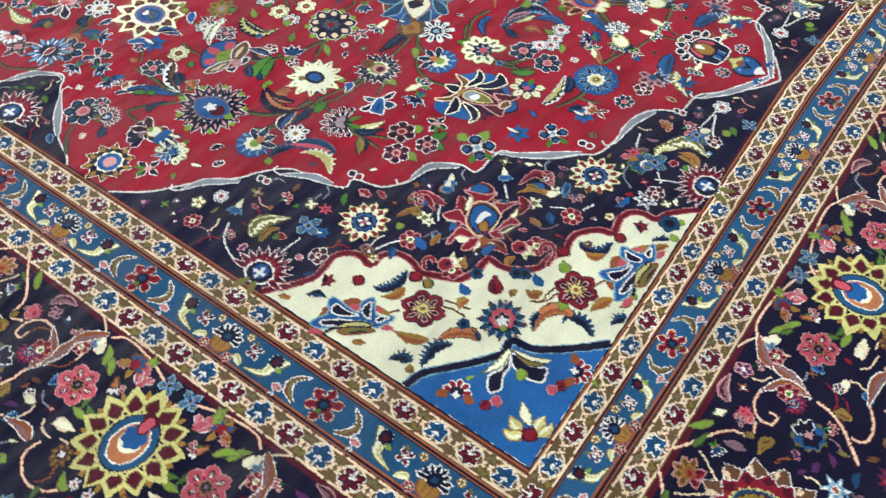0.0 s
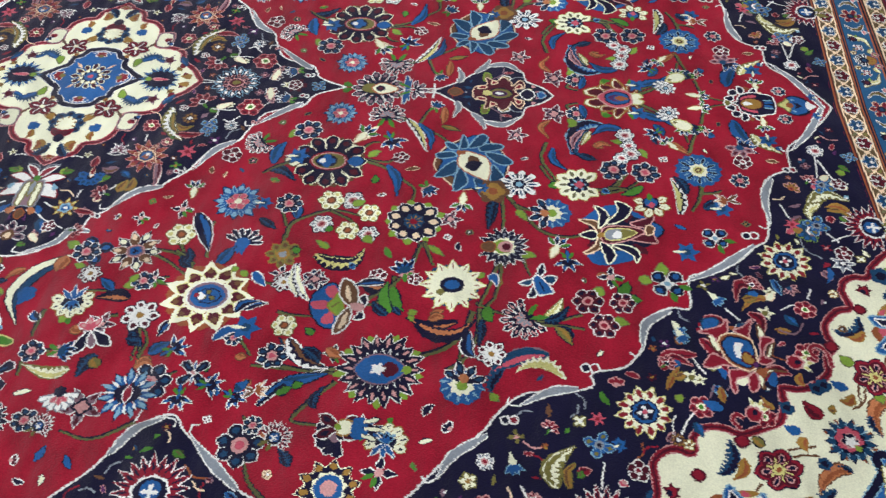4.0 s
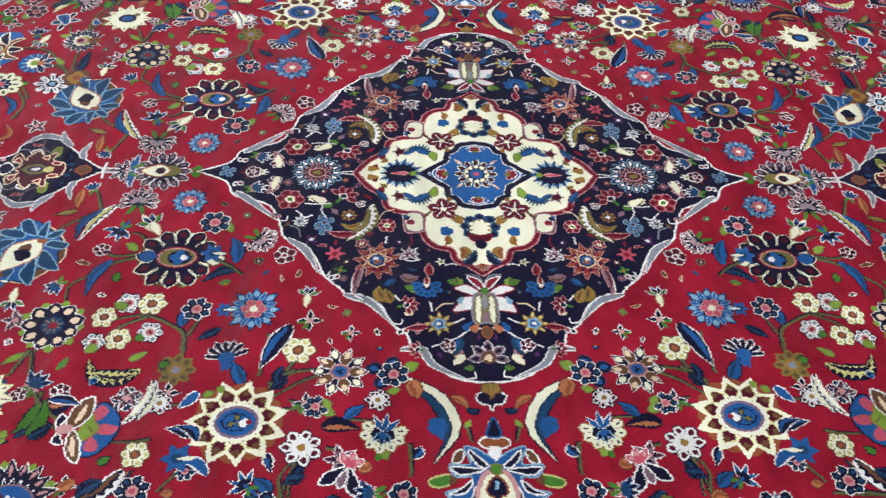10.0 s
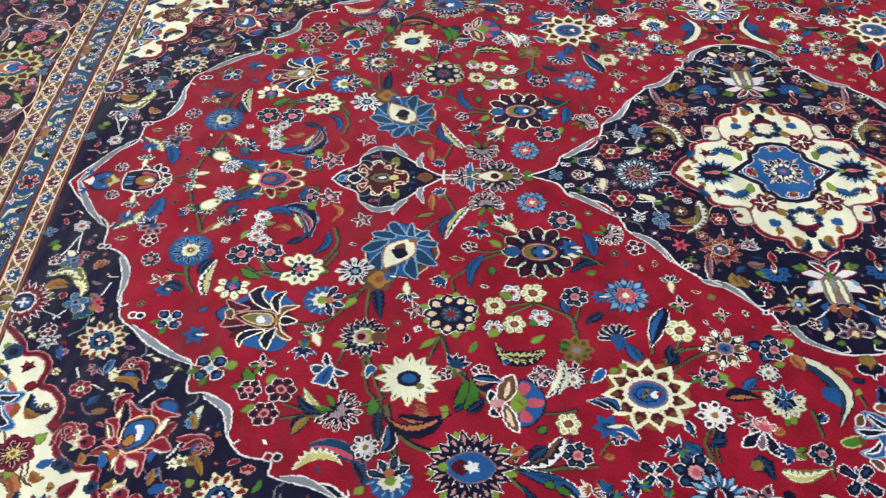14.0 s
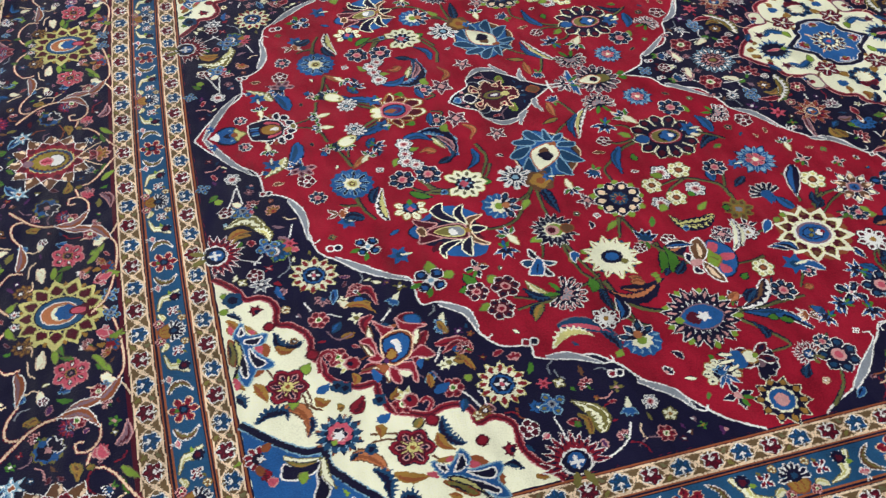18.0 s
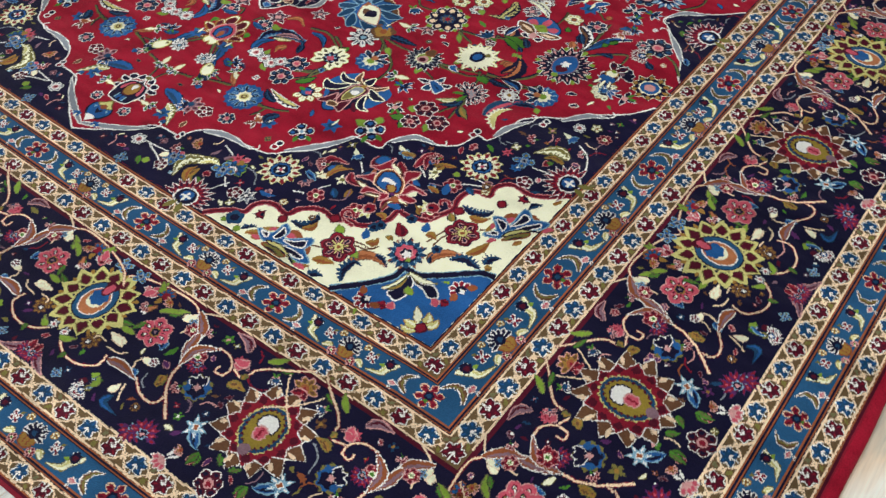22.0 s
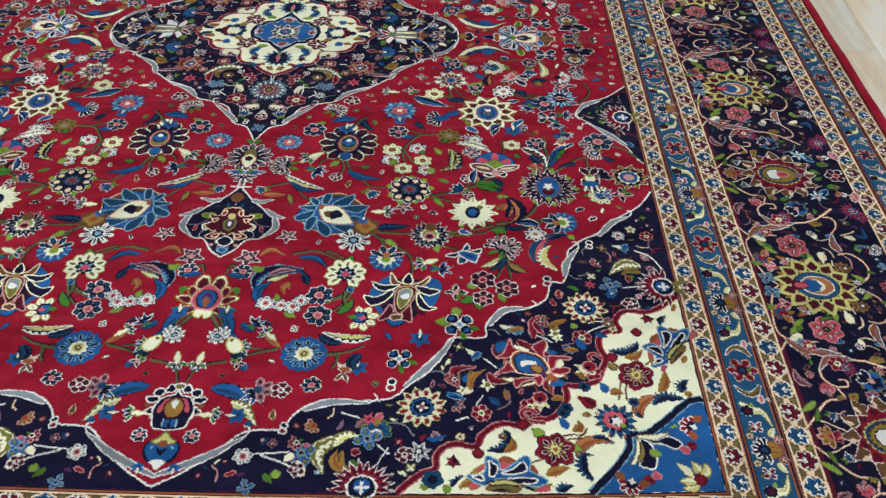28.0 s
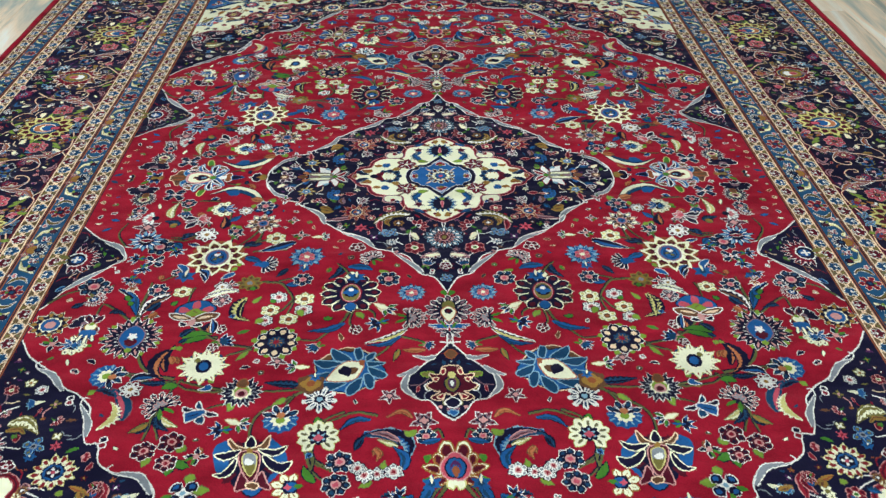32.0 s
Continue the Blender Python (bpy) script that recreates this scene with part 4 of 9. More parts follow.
    "bluelotus": [("a", None, "gold", [(0.61, 1.44), (0.83, 0.99), (0.83, 0.59), (0.55, 0.89)]), ("a", None, "rust", [(0.76, 0.1), (0.92, -0.29), (0.58, -0.68), (0.45, -0.36)]), ("a", None, "rust", [(-0.38, -0.84), (0.24, -1.06), (-0.06, -1.3), (-0.44, -1.24)]), ("a", None, "pink", [(0.47, 0.21), (0.68, -0.07), (0.44, -0.38), (0.3, -0.12)]), ("a", None, "pink", [(-1.12, -0.78), (-0.96, -1.2), (-1.32, -1.42)]), ("a", None, "pink", [(0.61, 1.08), (0.85, 0.85), (0.62, 0.72)]), ("a", None, "pink", [(0.01, 1.78), (0.14, 1.45), (-0.16, 1.28)]), ("a", "rust", "olive", [(-0.32, 1.1), (-0.29, 0.52), (-0.74, -0.26), (-0.86, 0.06)]), ("a", None, "navy", [(-0.45, 0.88), (-0.49, 0.53), (-0.77, 0.13)]), ("a", "sky", "blue", [(-0.12, 1.13), (0.58, 1.62), (0.43, 0.86), (1.16, 0.46), (0.78, 0.05), (0.25, 0.11), (0.64, -1.1), (0.25, -1.22), (-0.15, -1.02), (-0.83, -1.51), (-0.91, -0.91), (-0.41, -0.22), (-0.07, 0.28), (-0.03, 0.79)]), ("a", "white", "navy", [(0.09, 1.05), (0.47, 1.39), (0.37, 0.99)]), ("a", "white", "navy", [(0.18, 0.7), (0.61, 0.53), (0.95, 0.43), (0.58, 0.2), (0.25, 0.37)]), ("a", "white", "navy", [(0.15, 0.19), (0.21, -0.36), (0.38, -0.91), (-0.04, -0.92), (-0.09, -0.47)]), ("a", "white", "navy", [(-0.17, 0.09), (-0.3, -0.49), (-0.6, -1.11), (-0.76, -0.91), (-0.52, -0.32)]), ("a", "navy", "yellow", [(-0.14, 0.95), (-0.06, 0.5), (-0.31, -0.1), (-0.68, -0.46), (-1.04, -0.77), (-0.55, -0.11)])],
    "greyring": [("p", 16, 0.42, 1.02, 0.32, "round", ("sky", "navy", None)), ("p", 16, 0.6, 0.88, 0.12, "leaf", (None, "white", None)), ("d", 0.6, "navy", 14, 0.05, 0.85), ("p", 12, 0.35, 0.58, 0.16, "round", ("rose", "maroon", None)), ("d", 0.36, "rose", 10, 0.06, 0.8), ("d", 0.3, "maroon", 0, 0, 0.75), ("d", 0.18, "olive", 0, 0, 0.7)],
    "blueb": [("p", 7, 0.1, 1.0, 0.56, "round", ("blue", "blue", "teal"), 0, 250), ("d", 0.5, "blue", 0, 0), ("d", 0.3, "navy", 0, 0), ("p", 1, -1.0, 0.1, 0.36, "leaf", ("peach", "crimson", None)), ("d", 0.14, "white", 0, 0, 1, -0.15)],
    "pinkstar": [("p", 6, 0.0, 1.0, 0.42, "point", (None, "pink", None)), ("d", 0.26, "crimson", 0, 0)],
    "goldblue": [("p", 8, 0.2, 1.0, 0.4, "point", (None, "gold", "yellow")), ("d", 0.46, "sky", 5, 0.15), ("d", 0.3, "blue", 0, 0), ("d", 0.15, "white", 0, 0)],
    "whitepalm": [("a", "white", "crimson", [(0.55, 0.05), (0.8, 0.35), (1.2, 0.6), (1.1, 0.25), (0.85, 0.05)], 1), ("a", "crimson", "white", [(0.5, 0.2), (0.8, 0.65), (0.62, 1.1), (0.35, 0.6), (0.25, 0.25)], 1), ("a", "crimson", "white", [(0.2, 0.3), (0.2, 0.75), (-0.45, 1.15), (-0.4, 0.6), (-0.3, 0.3)], 1), ("a", None, "sky", [(0.25, 0.75), (0.05, 1.0), (-0.1, 0.85)], 1),
        ("a", "grey", "mauve", [(0.4, 0.0), (0.3, 0.38), (-0.9, 0.45), (-0.95, 0.0), (-0.9, -0.45), (0.3, -0.38)]), ("a", "olive", "cream", [(0.2, 0.14), (0.15, 0.34), (-0.85, 0.36), (-0.85, 0.16)], 1), ("a", "olive", "grey", [(0.4, 0.0), (0.1, 0.13), (-0.5, 0.0), (0.1, -0.13)]), ("d", 0.15, "green", 0, 0, 1, 0.52), ("a", None, "coral", [(-1.0, 0.35), (-1.2, 0.6), (-1.4, 0.4), (-1.1, 0.25)], 1), ("a", None, "blue", [(-0.9, 0.5), (-1.1, 0.85), (-1.35, 0.7)], 1), ("a", "rust", "brown", [(-1.1, 0.0), (-1.35, 0.2), (-1.65, 0.0), (-1.35, -0.2)])],
    "axknot": [("p", 5, 0.0, 1.0, 0.5, "round", ("white", "mauve", "navy"), 0, 240), ("d", 0.34, "brown", 0, 0), ("d", 0.2, "peach", 0, 0)],
    "redcross": [("p", 5, 0.0, 1.05, 0.78, "round", ("navy", "crimson", None)), ("p", 5, 0.0, 0.9, 0.5, "round", (None, "maroon", None)), ("p", 5, 0.15, 0.85, 0.12, "leaf", (None, "white", None)), ("d", 0.2, "cream", 0, 0)],
    "bluesq": [("p", 14, 0.3, 1.1, 0.30, "point", (None, "teal", "blue")), ("p", 14, 0.5, 0.98, 0.07, "leaf", (None, "sky", None), 13), ("d", 0.76, "navy", 14, 0.08, 0.85), ("a", "navy", "rose", [(-0.45, 0.0), (-0.1, 0.18), (0.55, 0.0), (-0.1, -0.18)]), ("s", "pink", 0.14, [(-0.3, 0.0), (0.35, 0.0)]), ("d", 0.17, "lime", 0, 0, 1, -0.6), ("a", None, "gold", [(1.0, 0.3), (1.5, 0.5), (1.5, 0.1)], 1)],
    "darkfl": [("p", 7, 0.35, 1.05, 0.66, "round", (None, "teal", "navy"), 0, 290), ("d", 0.55, "cream", 6, 0.12), ("p", 7, 0.4, 0.6, 0.12, "round", (None, "gold", None), 0, 260), ("a", "crimson", "maroon", [(-0.55, 0.0), (-0.45, 0.55), (-0.85, 0.45), (-1.0, 0.0), (-0.85, -0.45), (-0.45, -0.55)]), ("d", 0.3, "navy", 0, 0, 1, -1.15), ("a", None, "gold", [(0.2, 0.9), (0.55, 1.3), (0.8, 0.9)], 1)],
    "heart": [("p", 12, 0.5, 1.04, 0.34, "round", ("cream", "navy", "maroon")), ("p", 4, 0.9, 1.5, 0.16, "point", (None, "peach", "coral"), 45), ("d", 0.62, "gold", 12, 0.08), ("d", 0.58, "cream", 12, 0.06), ("p", 10, 0.36, 0.58, 0.12, "round", (None, "navy", None)), ("d", 0.42, "navy", 10, 0.08), ("d", 0.34, "blue", 8, 0.1), ("d", 0.14, "pink", 0, 0)],
    "marpal": [("d", 0.9, "navy", 13, 0.06, 0.9), ("p", 12, 0.55, 1.1, 0.42, "point", ("white", "brown", None)), ("p", 12, 0.74, 0.98, 0.1, "leaf", (None, "peach", None), 6), ("p", 12, 0.4, 0.84, 0.46, "point", ("white", "crimson", "maroon"), 15), ("d", 0.58, "yellow", 22, 0.04, 0.8), ("d", 0.555, "teal", 0, 0, 0.8), ("d", 0.48, "maroon", 22, 0.05, 0.78), ("d", 0.455, "mustard", 20, 0.07, 0.77), ("a", "navy", "white", [(0.36, 0.0), (0.24, 0.2), (0.02, 0.22), (0.0, 0.05), (0.0, -0.05), (0.02, -0.2), (0.24, -0.2)]), ("a", "rose", "pink", [(0.06, 0.0), (0.0, 0.12), (-0.18, 0.12), (-0.26, 0.0), (-0.18, -0.12), (0.0, -0.12)]), ("s", "crimson", 0.05, [(0.02, 0.0), (-0.24, 0.0)]), ("d", 0.13, "mauve", 0, 0, 1, -0.54)],
    "yelpal": [("d", 0.9, "navy", 0, 0, 0.92), ("p", 13, 0.5, 1.08, 0.48, "point", (None, "yellow", None)), ("p", 13, 0.56, 0.92, 0.3, "point", ("olive", "maroon", None)), ("p", 13, 0.82, 0.98, 0.1, "leaf", (None, "gold", None), 14), ("d", 0.62, "yellow", 13, 0.05, 0.88), ("d", 0.58, "navy", 0, 0, 0.86), ("d", 0.55, "indigo", 0, 0, 0.85), ("d", 0.43, "white", 0, 0, 0.82, 0.02), ("d", 0.4, "coral", 0, 0, 0.8, 0.02), ("d", 0.25, "cream", 0, 0, 0.9, -0.04), ("d", 0.23, "blue", 7, 0.08, 1, -0.12), ("a", None, "maroon", [(-0.4, 0.0), (-0.45, 0.16), (-0.72, 0.18), (-0.62, 0.0), (-0.72, -0.18), (-0.45, -0.16)]), ("a", "maroon", "pink", [(-0.2, 0.0), (-0.32, 0.11), (-0.55, 0.08), (-0.55, -0.08), (-0.32, -0.11)])],
    "pinkros": [("p", 6, 0.15, 1.03, 0.82, "round", ("rose", "pink", None)), ("p", 6, 0.4, 0.82, 0.34, "round", (None, "crimson", None)), ("p", 6, 0.42, 0.76, 0.2, "round", ("navy", "white", "olive")), ("p", 6, 0.2, 0.55, 0.08, "leaf", (None, "maroon", None), 30), ("d", 0.3, "gold", 6, 0.1), ("d", 0.24, "navy", 6, 0.1), ("d", 0.1, "mauve", 0, 0)],
    "navycl": [("d", 0.9, "olive", 10, 0.1), ("d", 0.8, "blue", 8, 0.1), ("d", 0.5, "navy", 5, 0.2, 1, 0.2), ("p", 3, 0.1, 1.0, 0.5, "leaf", ("white", "navy", None), 180, 100), ("d", 0.2, "rose", 4, 0.3)],
    "bluestar5": [("p", 6, 0.0, 1.05, 0.42, "point", (None, "sky", "white")), ("d", 0.3, "white", 0, 0), ("d", 0.22, "orange", 0, 0)],
    "goldros": [("p", 8, 0.2, 1.0, 0.56, "round", (None, "brown", "gold")), ("d", 0.42, "navy", 0, 0), ("d", 0.26, "white", 4, 0.3)],
    "magpalm": [("p", 9, 0.3, 1.1, 0.36, "point", (None, "violet", "crimson"), 0, 230), ("p", 5, 0.3, 0.8, 0.3, "round", (None, "crimson", "pink"), 0, 200), ("d", 0.34, "sky", 7, 0.12), ("d", 0.26, "navy", 0, 0), ("d", 0.13, "rose", 0, 0)],
    "pinktul": [("p", 4, 0.0, 1.0, 0.6, "round", ("white", "rose", "pink"), 0, 130), ("p", 2, 0.2, 1.0, 0.24, "leaf", (None, "white", None), 180, 80)],
    "redpalm": [("p", 7, 0.0, 1.0, 0.34, "point", ("rose", "maroon", "rust"), 0, 220), ("d", 0.2, "brown", 0, 0)],
    "axbud": [("p", 5, 0.1, 1.0, 0.4, "round", ("white", "navy", "mauve"), 0, 220), ("p", 2, 0.3, 1.3, 0.22, "leaf", (None, "green", None), 180, 120)],
    "mumfan": [("p", 9, 0.25, 1.0, 0.30, "ray", ("white", "navy", None), 0, 250), ("p", 9, 0.6, 0.88, 0.1, "leaf", (None, "rose", None), 0, 250), ("d", 0.42, "navy", 0, 0, 1, 0.05), ("p", 5, 0.05, 0.42, 0.2, "round", ("rose", "grey", None), 0, 220), ("p", 2, 0.2, 0.95, 0.24, "leaf", (None, "green", None), 180, 100)],
    "fann": [("p", 7, 0.2, 1.0, 0.28, "ray", ("white", "navy", None), 0, 170), ("d", 0.34, "blue", 0, 0, 1, 0.0), ("p", 3, 0.0, 0.7, 0.3, "point", (None, "blue", None), 180, 60)],
    "halfw": [("p", 7, 0.2, 1.0, 0.34, "ray", ("grey", "white", None), 0, 180), ("p", 3, 0.2, 0.6, 0.3, "round", ("rose", "pink", None), 0, 120), ("d", 0.3, "navy", 0, 0, 1, -0.15)],
    "starlily": [("p", 4, 0.1, 1.05, 0.62, "ray", ("white", "navy", None), 45), ("p", 4, 0.3, 0.8, 0.16, "leaf", (None, "teal", None), 45), ("p", 2, 0.2, 0.8, 0.2, "point", ("white", "blue", None), 90), ("d", 0.2, "white", 4, 0.3), ("d", 0.12, "rose", 0, 0)],
    "whitelily": [("p", 7, 0.0, 1.0, 0.34, "point", ("white", "mauve", None), 0, 280), ("d", 0.24, "maroon", 0, 0), ("d", 0.12, "white", 0, 0)],
    "lilyn": [("p", 4, 0.0, 1.02, 0.40, "point", ("white", "navy", "blue"), 0, 170), ("p", 1, -0.9, 0.3, 0.3, "leaf", ("navy", "blue", None)), ("p", 2, 0.1, 0.7, 0.22, "leaf", (None, "green", None), 180, 120)],
    "peachbud": [("p", 3, 0.0, 1.0, 0.42, "point", ("white", "rust", "peach"), 0, 120), ("p", 2, 0.0, 0.9, 0.3, "leaf", ("white", "brown", None), 180, 110)],
    "mauvebud": [("p", 4, 0.0, 1.0, 0.5, "round", ("rose", "mauve", "maroon"), 0, 200), ("d", 0.25, "teal", 0, 0)],
    "axtop": [("a", "white", "navy", [(-0.51, 0.0), (-0.17, -0.62), (0.13, -0.89), (0.62, -0.64), (0.7, -0.2), (1.11, 0.0), (0.7, 0.2), (0.62, 0.64), (0.13, 0.89), (-0.17, 0.62)]), ("a", "brown", "gold", [(-0.85, 0.0), (-0.72, -0.48), (-0.25, -0.58), (-0.05, -0.21), (0.29, 0.0), (-0.05, 0.21), (-0.25, 0.58), (-0.72, 0.48)]), ("a", None, "olive", [(-0.77, -0.07), (-0.68, -0.28), (-0.26, -0.17)], 1), ("a", "blue", "navy", [(1.55, 0.0), (2.08, -0.27), (2.75, -0.43), (2.86, 0.0), (2.75, 0.43), (2.08, 0.27)])],
    "axlow": [("p", 6, 0.1, 1.0, 0.46, "point", ("white", "navy", "blue"), 0, 250), ("p", 3, -0.6, 0.6, 0.26, "leaf", ("brown", "gold", "olive"), 0, 70), ("p", 2, 0.6, 1.4, 0.3, "leaf", (None, "green", None), 0, 170)],
    "axpal2": [("a", None, "rust", [(-0.34, 0.73), (-0.2, 0.96), (-0.07, 0.79)], 1), ("a", None, "peach", [(0.22, 0.54), (0.18, 0.7), (0.36, 0.64)], 1), ("a", "white", "navy", [(-0.93, 0.09), (-1.0, 0.31), (-0.73, 0.41), (-0.7, 0.18)], 1), ("a", "white", "navy", [(-0.77, 0.42), (-0.84, 0.67), (-0.61, 0.76), (-0.54, 0.51)], 1), ("a", "white", "navy", [(-0.5, 0.57), (-0.49, 0.95), (-0.28, 0.83), (-0.33, 0.57)], 1), ("a", "white", "navy", [(-0.19, 0.55), (0.07, 0.89), (0.18, 0.74), (0.04, 0.52)], 1), ("a", "white", "navy", [(-0.76, 0.0), (-0.59, 0.13), (-0.47, 0.45), (-0.04, 0.64), (0.36, 0.57), (0.68, 0.47), (0.76, 0.0), (0.68, -0.47), (0.36, -0.57), (-0.04, -0.64), (-0.47, -0.45), (-0.59, -0.13)]), ("a", None, "pink", [(-0.47, 0.15), (-0.37, 0.37), (0.02, 0.51), (0.09, 0.38), (-0.24, 0.27)], 1), ("a", "maroon", "gold", [(-0.5, 0.0), (-0.42, 0.16), (-0.14, 0.31), (0.19, 0.22), (0.3, 0.0), (0.19, -0.22), (-0.14, -0.31), (-0.42, -0.16)]), ("a", None, "white", [(-0.4, 0.0), (-0.3, 0.12), (-0.05, 0.0), (-0.3, -0.12)]), ("s", "sky", 0.06, [(0.35, 0.2), (0.65, 0.22)], 1), ("s", "blue", 0.12, [(0.36, 0.08), (0.65, 0.12)], 1), ("a", "white", "olive", [(-1.06, 0.0), (-1.02, 0.16), (-0.89, 0.14), (-0.8, 0.0), (-0.89, -0.14), (-1.02, -0.16)])],
    "ring": [("a", "white", "crimson", [(-1.15, -0.7), (-0.1, -0.7), (-0.1, 0.4), (-1.15, 0.4)]), ("a", "white", "navy", [(0.15, -0.3), (1.2, -0.3), (1.2, 0.8), (0.15, 0.8)]), ("s", "white", 0.3, [(-0.1, -0.5), (0.2, -0.2)])],
    "clover": [("p", 5, 0.0, 1.0, 0.74, "round", ("white", "teal", None), 0, 310), ("d", 0.62, "teal", 0, 0), ("p", 5, 0.36, 0.82, 0.14, "leaf", (None, "blue", None), 0, 300), ("s", "white", 0.16, [(-0.85, 0), (-0.05, 0)]), ("s", "white", 0.13, [(-0.25, 0.3), (0.02, 0), (-0.25, -0.3)])],
    "heartbud": [("p", 5, 0.0, 1.0, 0.74, "round", ("white", "maroon", None), 0, 310), ("d", 0.62, "maroon", 0, 0), ("p", 5, 0.36, 0.82, 0.14, "leaf", (None, "crimson", None), 0, 300), ("s", "white", 0.16, [(-0.85, 0), (-0.05, 0)]), ("s", "white", 0.13, [(-0.25, 0.3), (0.02, 0), (-0.25, -0.3)])],
    "bandros": [("p", 6, 0.2, 1.05, 0.62, "round", ("peach", "crimson", None)), ("p", 6, 0.55, 0.9, 0.14, "leaf", (None, "maroon", None)), ("p", 6, 0.5, 0.98, 0.12, "leaf", (None, "blue", None), 30), ("d", 0.46, "crimson", 0, 0), ("d", 0.36, "navy", 6, 0.12), ("d", 0.18, "teal", 0, 0), ("d", 0.14, "green", 0, 0, 1, 0.42)],
    "bandtulip": [("a", "rust", "gold", [(0.0, -0.5), (-0.5, -0.62), (-0.95, -0.3), (-0.95, 0.3), (-0.5, 0.62), (0.0, 0.5)]), ("s", "rust", 0.1, [(-0.1, 0.2), (-0.8, 0.16)], 1), ("p", 8, 0.15, 1.0, 0.32, "ray", ("white", "navy", None), 0, 215), ("d", 0.42, "navy", 0, 0, 1, 0.1), ("d", 0.2, "teal", 0, 0, 1, 0.1)],
    "bandsprig": [("p", 4, 0.1, 1.0, 0.66, "round", ("white", "crimson", "maroon"), 45), ("d", 0.22, "white", 0, 0), ("a", None, "olive", [(-0.6, 0.3), (-1.2, 0.7), (-1.0, 0.1)])],
    "bandbud": [("p", 7, 0.1, 1.0, 0.4, "point", (None, "white", None), 0, 250), ("d", 0.82, "navy", 7, 0.08), ("d", 0.4, "maroon", 0, 0, 1, -0.1), ("a", None, "lime", [(-0.4, 0.8), (-0.9, 1.4), (-1.0, 0.6)])],
}
NAMES = dict(ring="scroll_loop", clover="palmette_bud", heartbud="heart_bud", bandros="rosette", eye="palmette", big="palmette", marpal="palmette", yelpal="palmette", grape="palmette", bell="trumpet_flower")
FLOWERS = {}


def flower_mesh(style, R, ang=0.0):
    key = (style, round(R * 500), round(ang))
    if key in FLOWERS:
        return FLOWERS[key]
    s = Sheet()
    lw = 0.0013
    for lay in STYLE[style]:
        if lay[0] == "d":
            _, r, col, lobes, amp = lay[:5]
            asp = lay[5] if len(lay) > 5 else 1.0
            dx = lay[6] if len(lay) > 6 else 0.0
            s.add(rough(disc(r * R, lobes, amp, asp, dx * R, seg=14 if r * R < 0.008 else 22), 0.006, 0.0006), col)
        elif lay[0] == "a":
            _, line, fill, pts = lay[:4]
            for sg in ((1, -1) if len(lay) > 4 else (1,)):
                c = smooth([(x * R, sg * y * R) for x, y in pts], 4, True)
                s.add(c, fill)
                if line:
                    s.strip(*ribbon(c + c[:1], 0.0028), line)
        elif lay[0] == "s":
            _, col, w, pts = lay[:4]
            for sg in ((1, -1) if len(lay) > 4 else (1,)):
                s.strip(*ribbon(smooth([(x * R, sg * y * R) for x, y in pts], 4), w * R), col)
        else:
            _, n, r0, r1, w, shape, (line, fill, spot) = lay[:7]
            turn = math.radians(lay[7]) if len(lay) > 7 else 0.0
            arc = math.radians(lay[8]) if len(lay) > 8 else None
            for i in range(n):
                a = turn + ((2 * math.pi * i / n) if arc is None else (arc * ((i + 0.5) / n - 0.5)))
                k = rng.uniform(0.93, 1.05)
                z0 = s.z + 0.00003 * i / n
                sg = 5 if w * R < 0.012 else 7
                if line:
                    s.add(rough(petal(a, r0 * R, r1 * R * k, w * R, shape, lw * 0.5, seg=sg), 0.005, 0.0007), line, 0, z0 + 0.0001)
                s.add(rough(petal(a, r0 * R, r1 * R * k, w * R, shape, -lw * (0.6 if line else 0), seg=sg), 0.006, 0.0005), fill, 0, z0 + 0.0002)
                if spot:
                    m = r0 + (r1 - r0) * 0.4
                    s.add(petal(a, m * R, (r0 + (r1 - r0) * 0.82) * R * k, w * R * 0.45, "leaf", seg=4), spot, 0, z0 + 0.0003)
            s.z += 0.00034
    ca, sa = math.cos(radians(ang)), math.sin(radians(ang))
    s.v = [(x * ca - y * sa, x * sa + y * ca, z) for x, y, z in s.v]
    FLOWERS[key] = s.mesh(style)
    return FLOWERS[key]


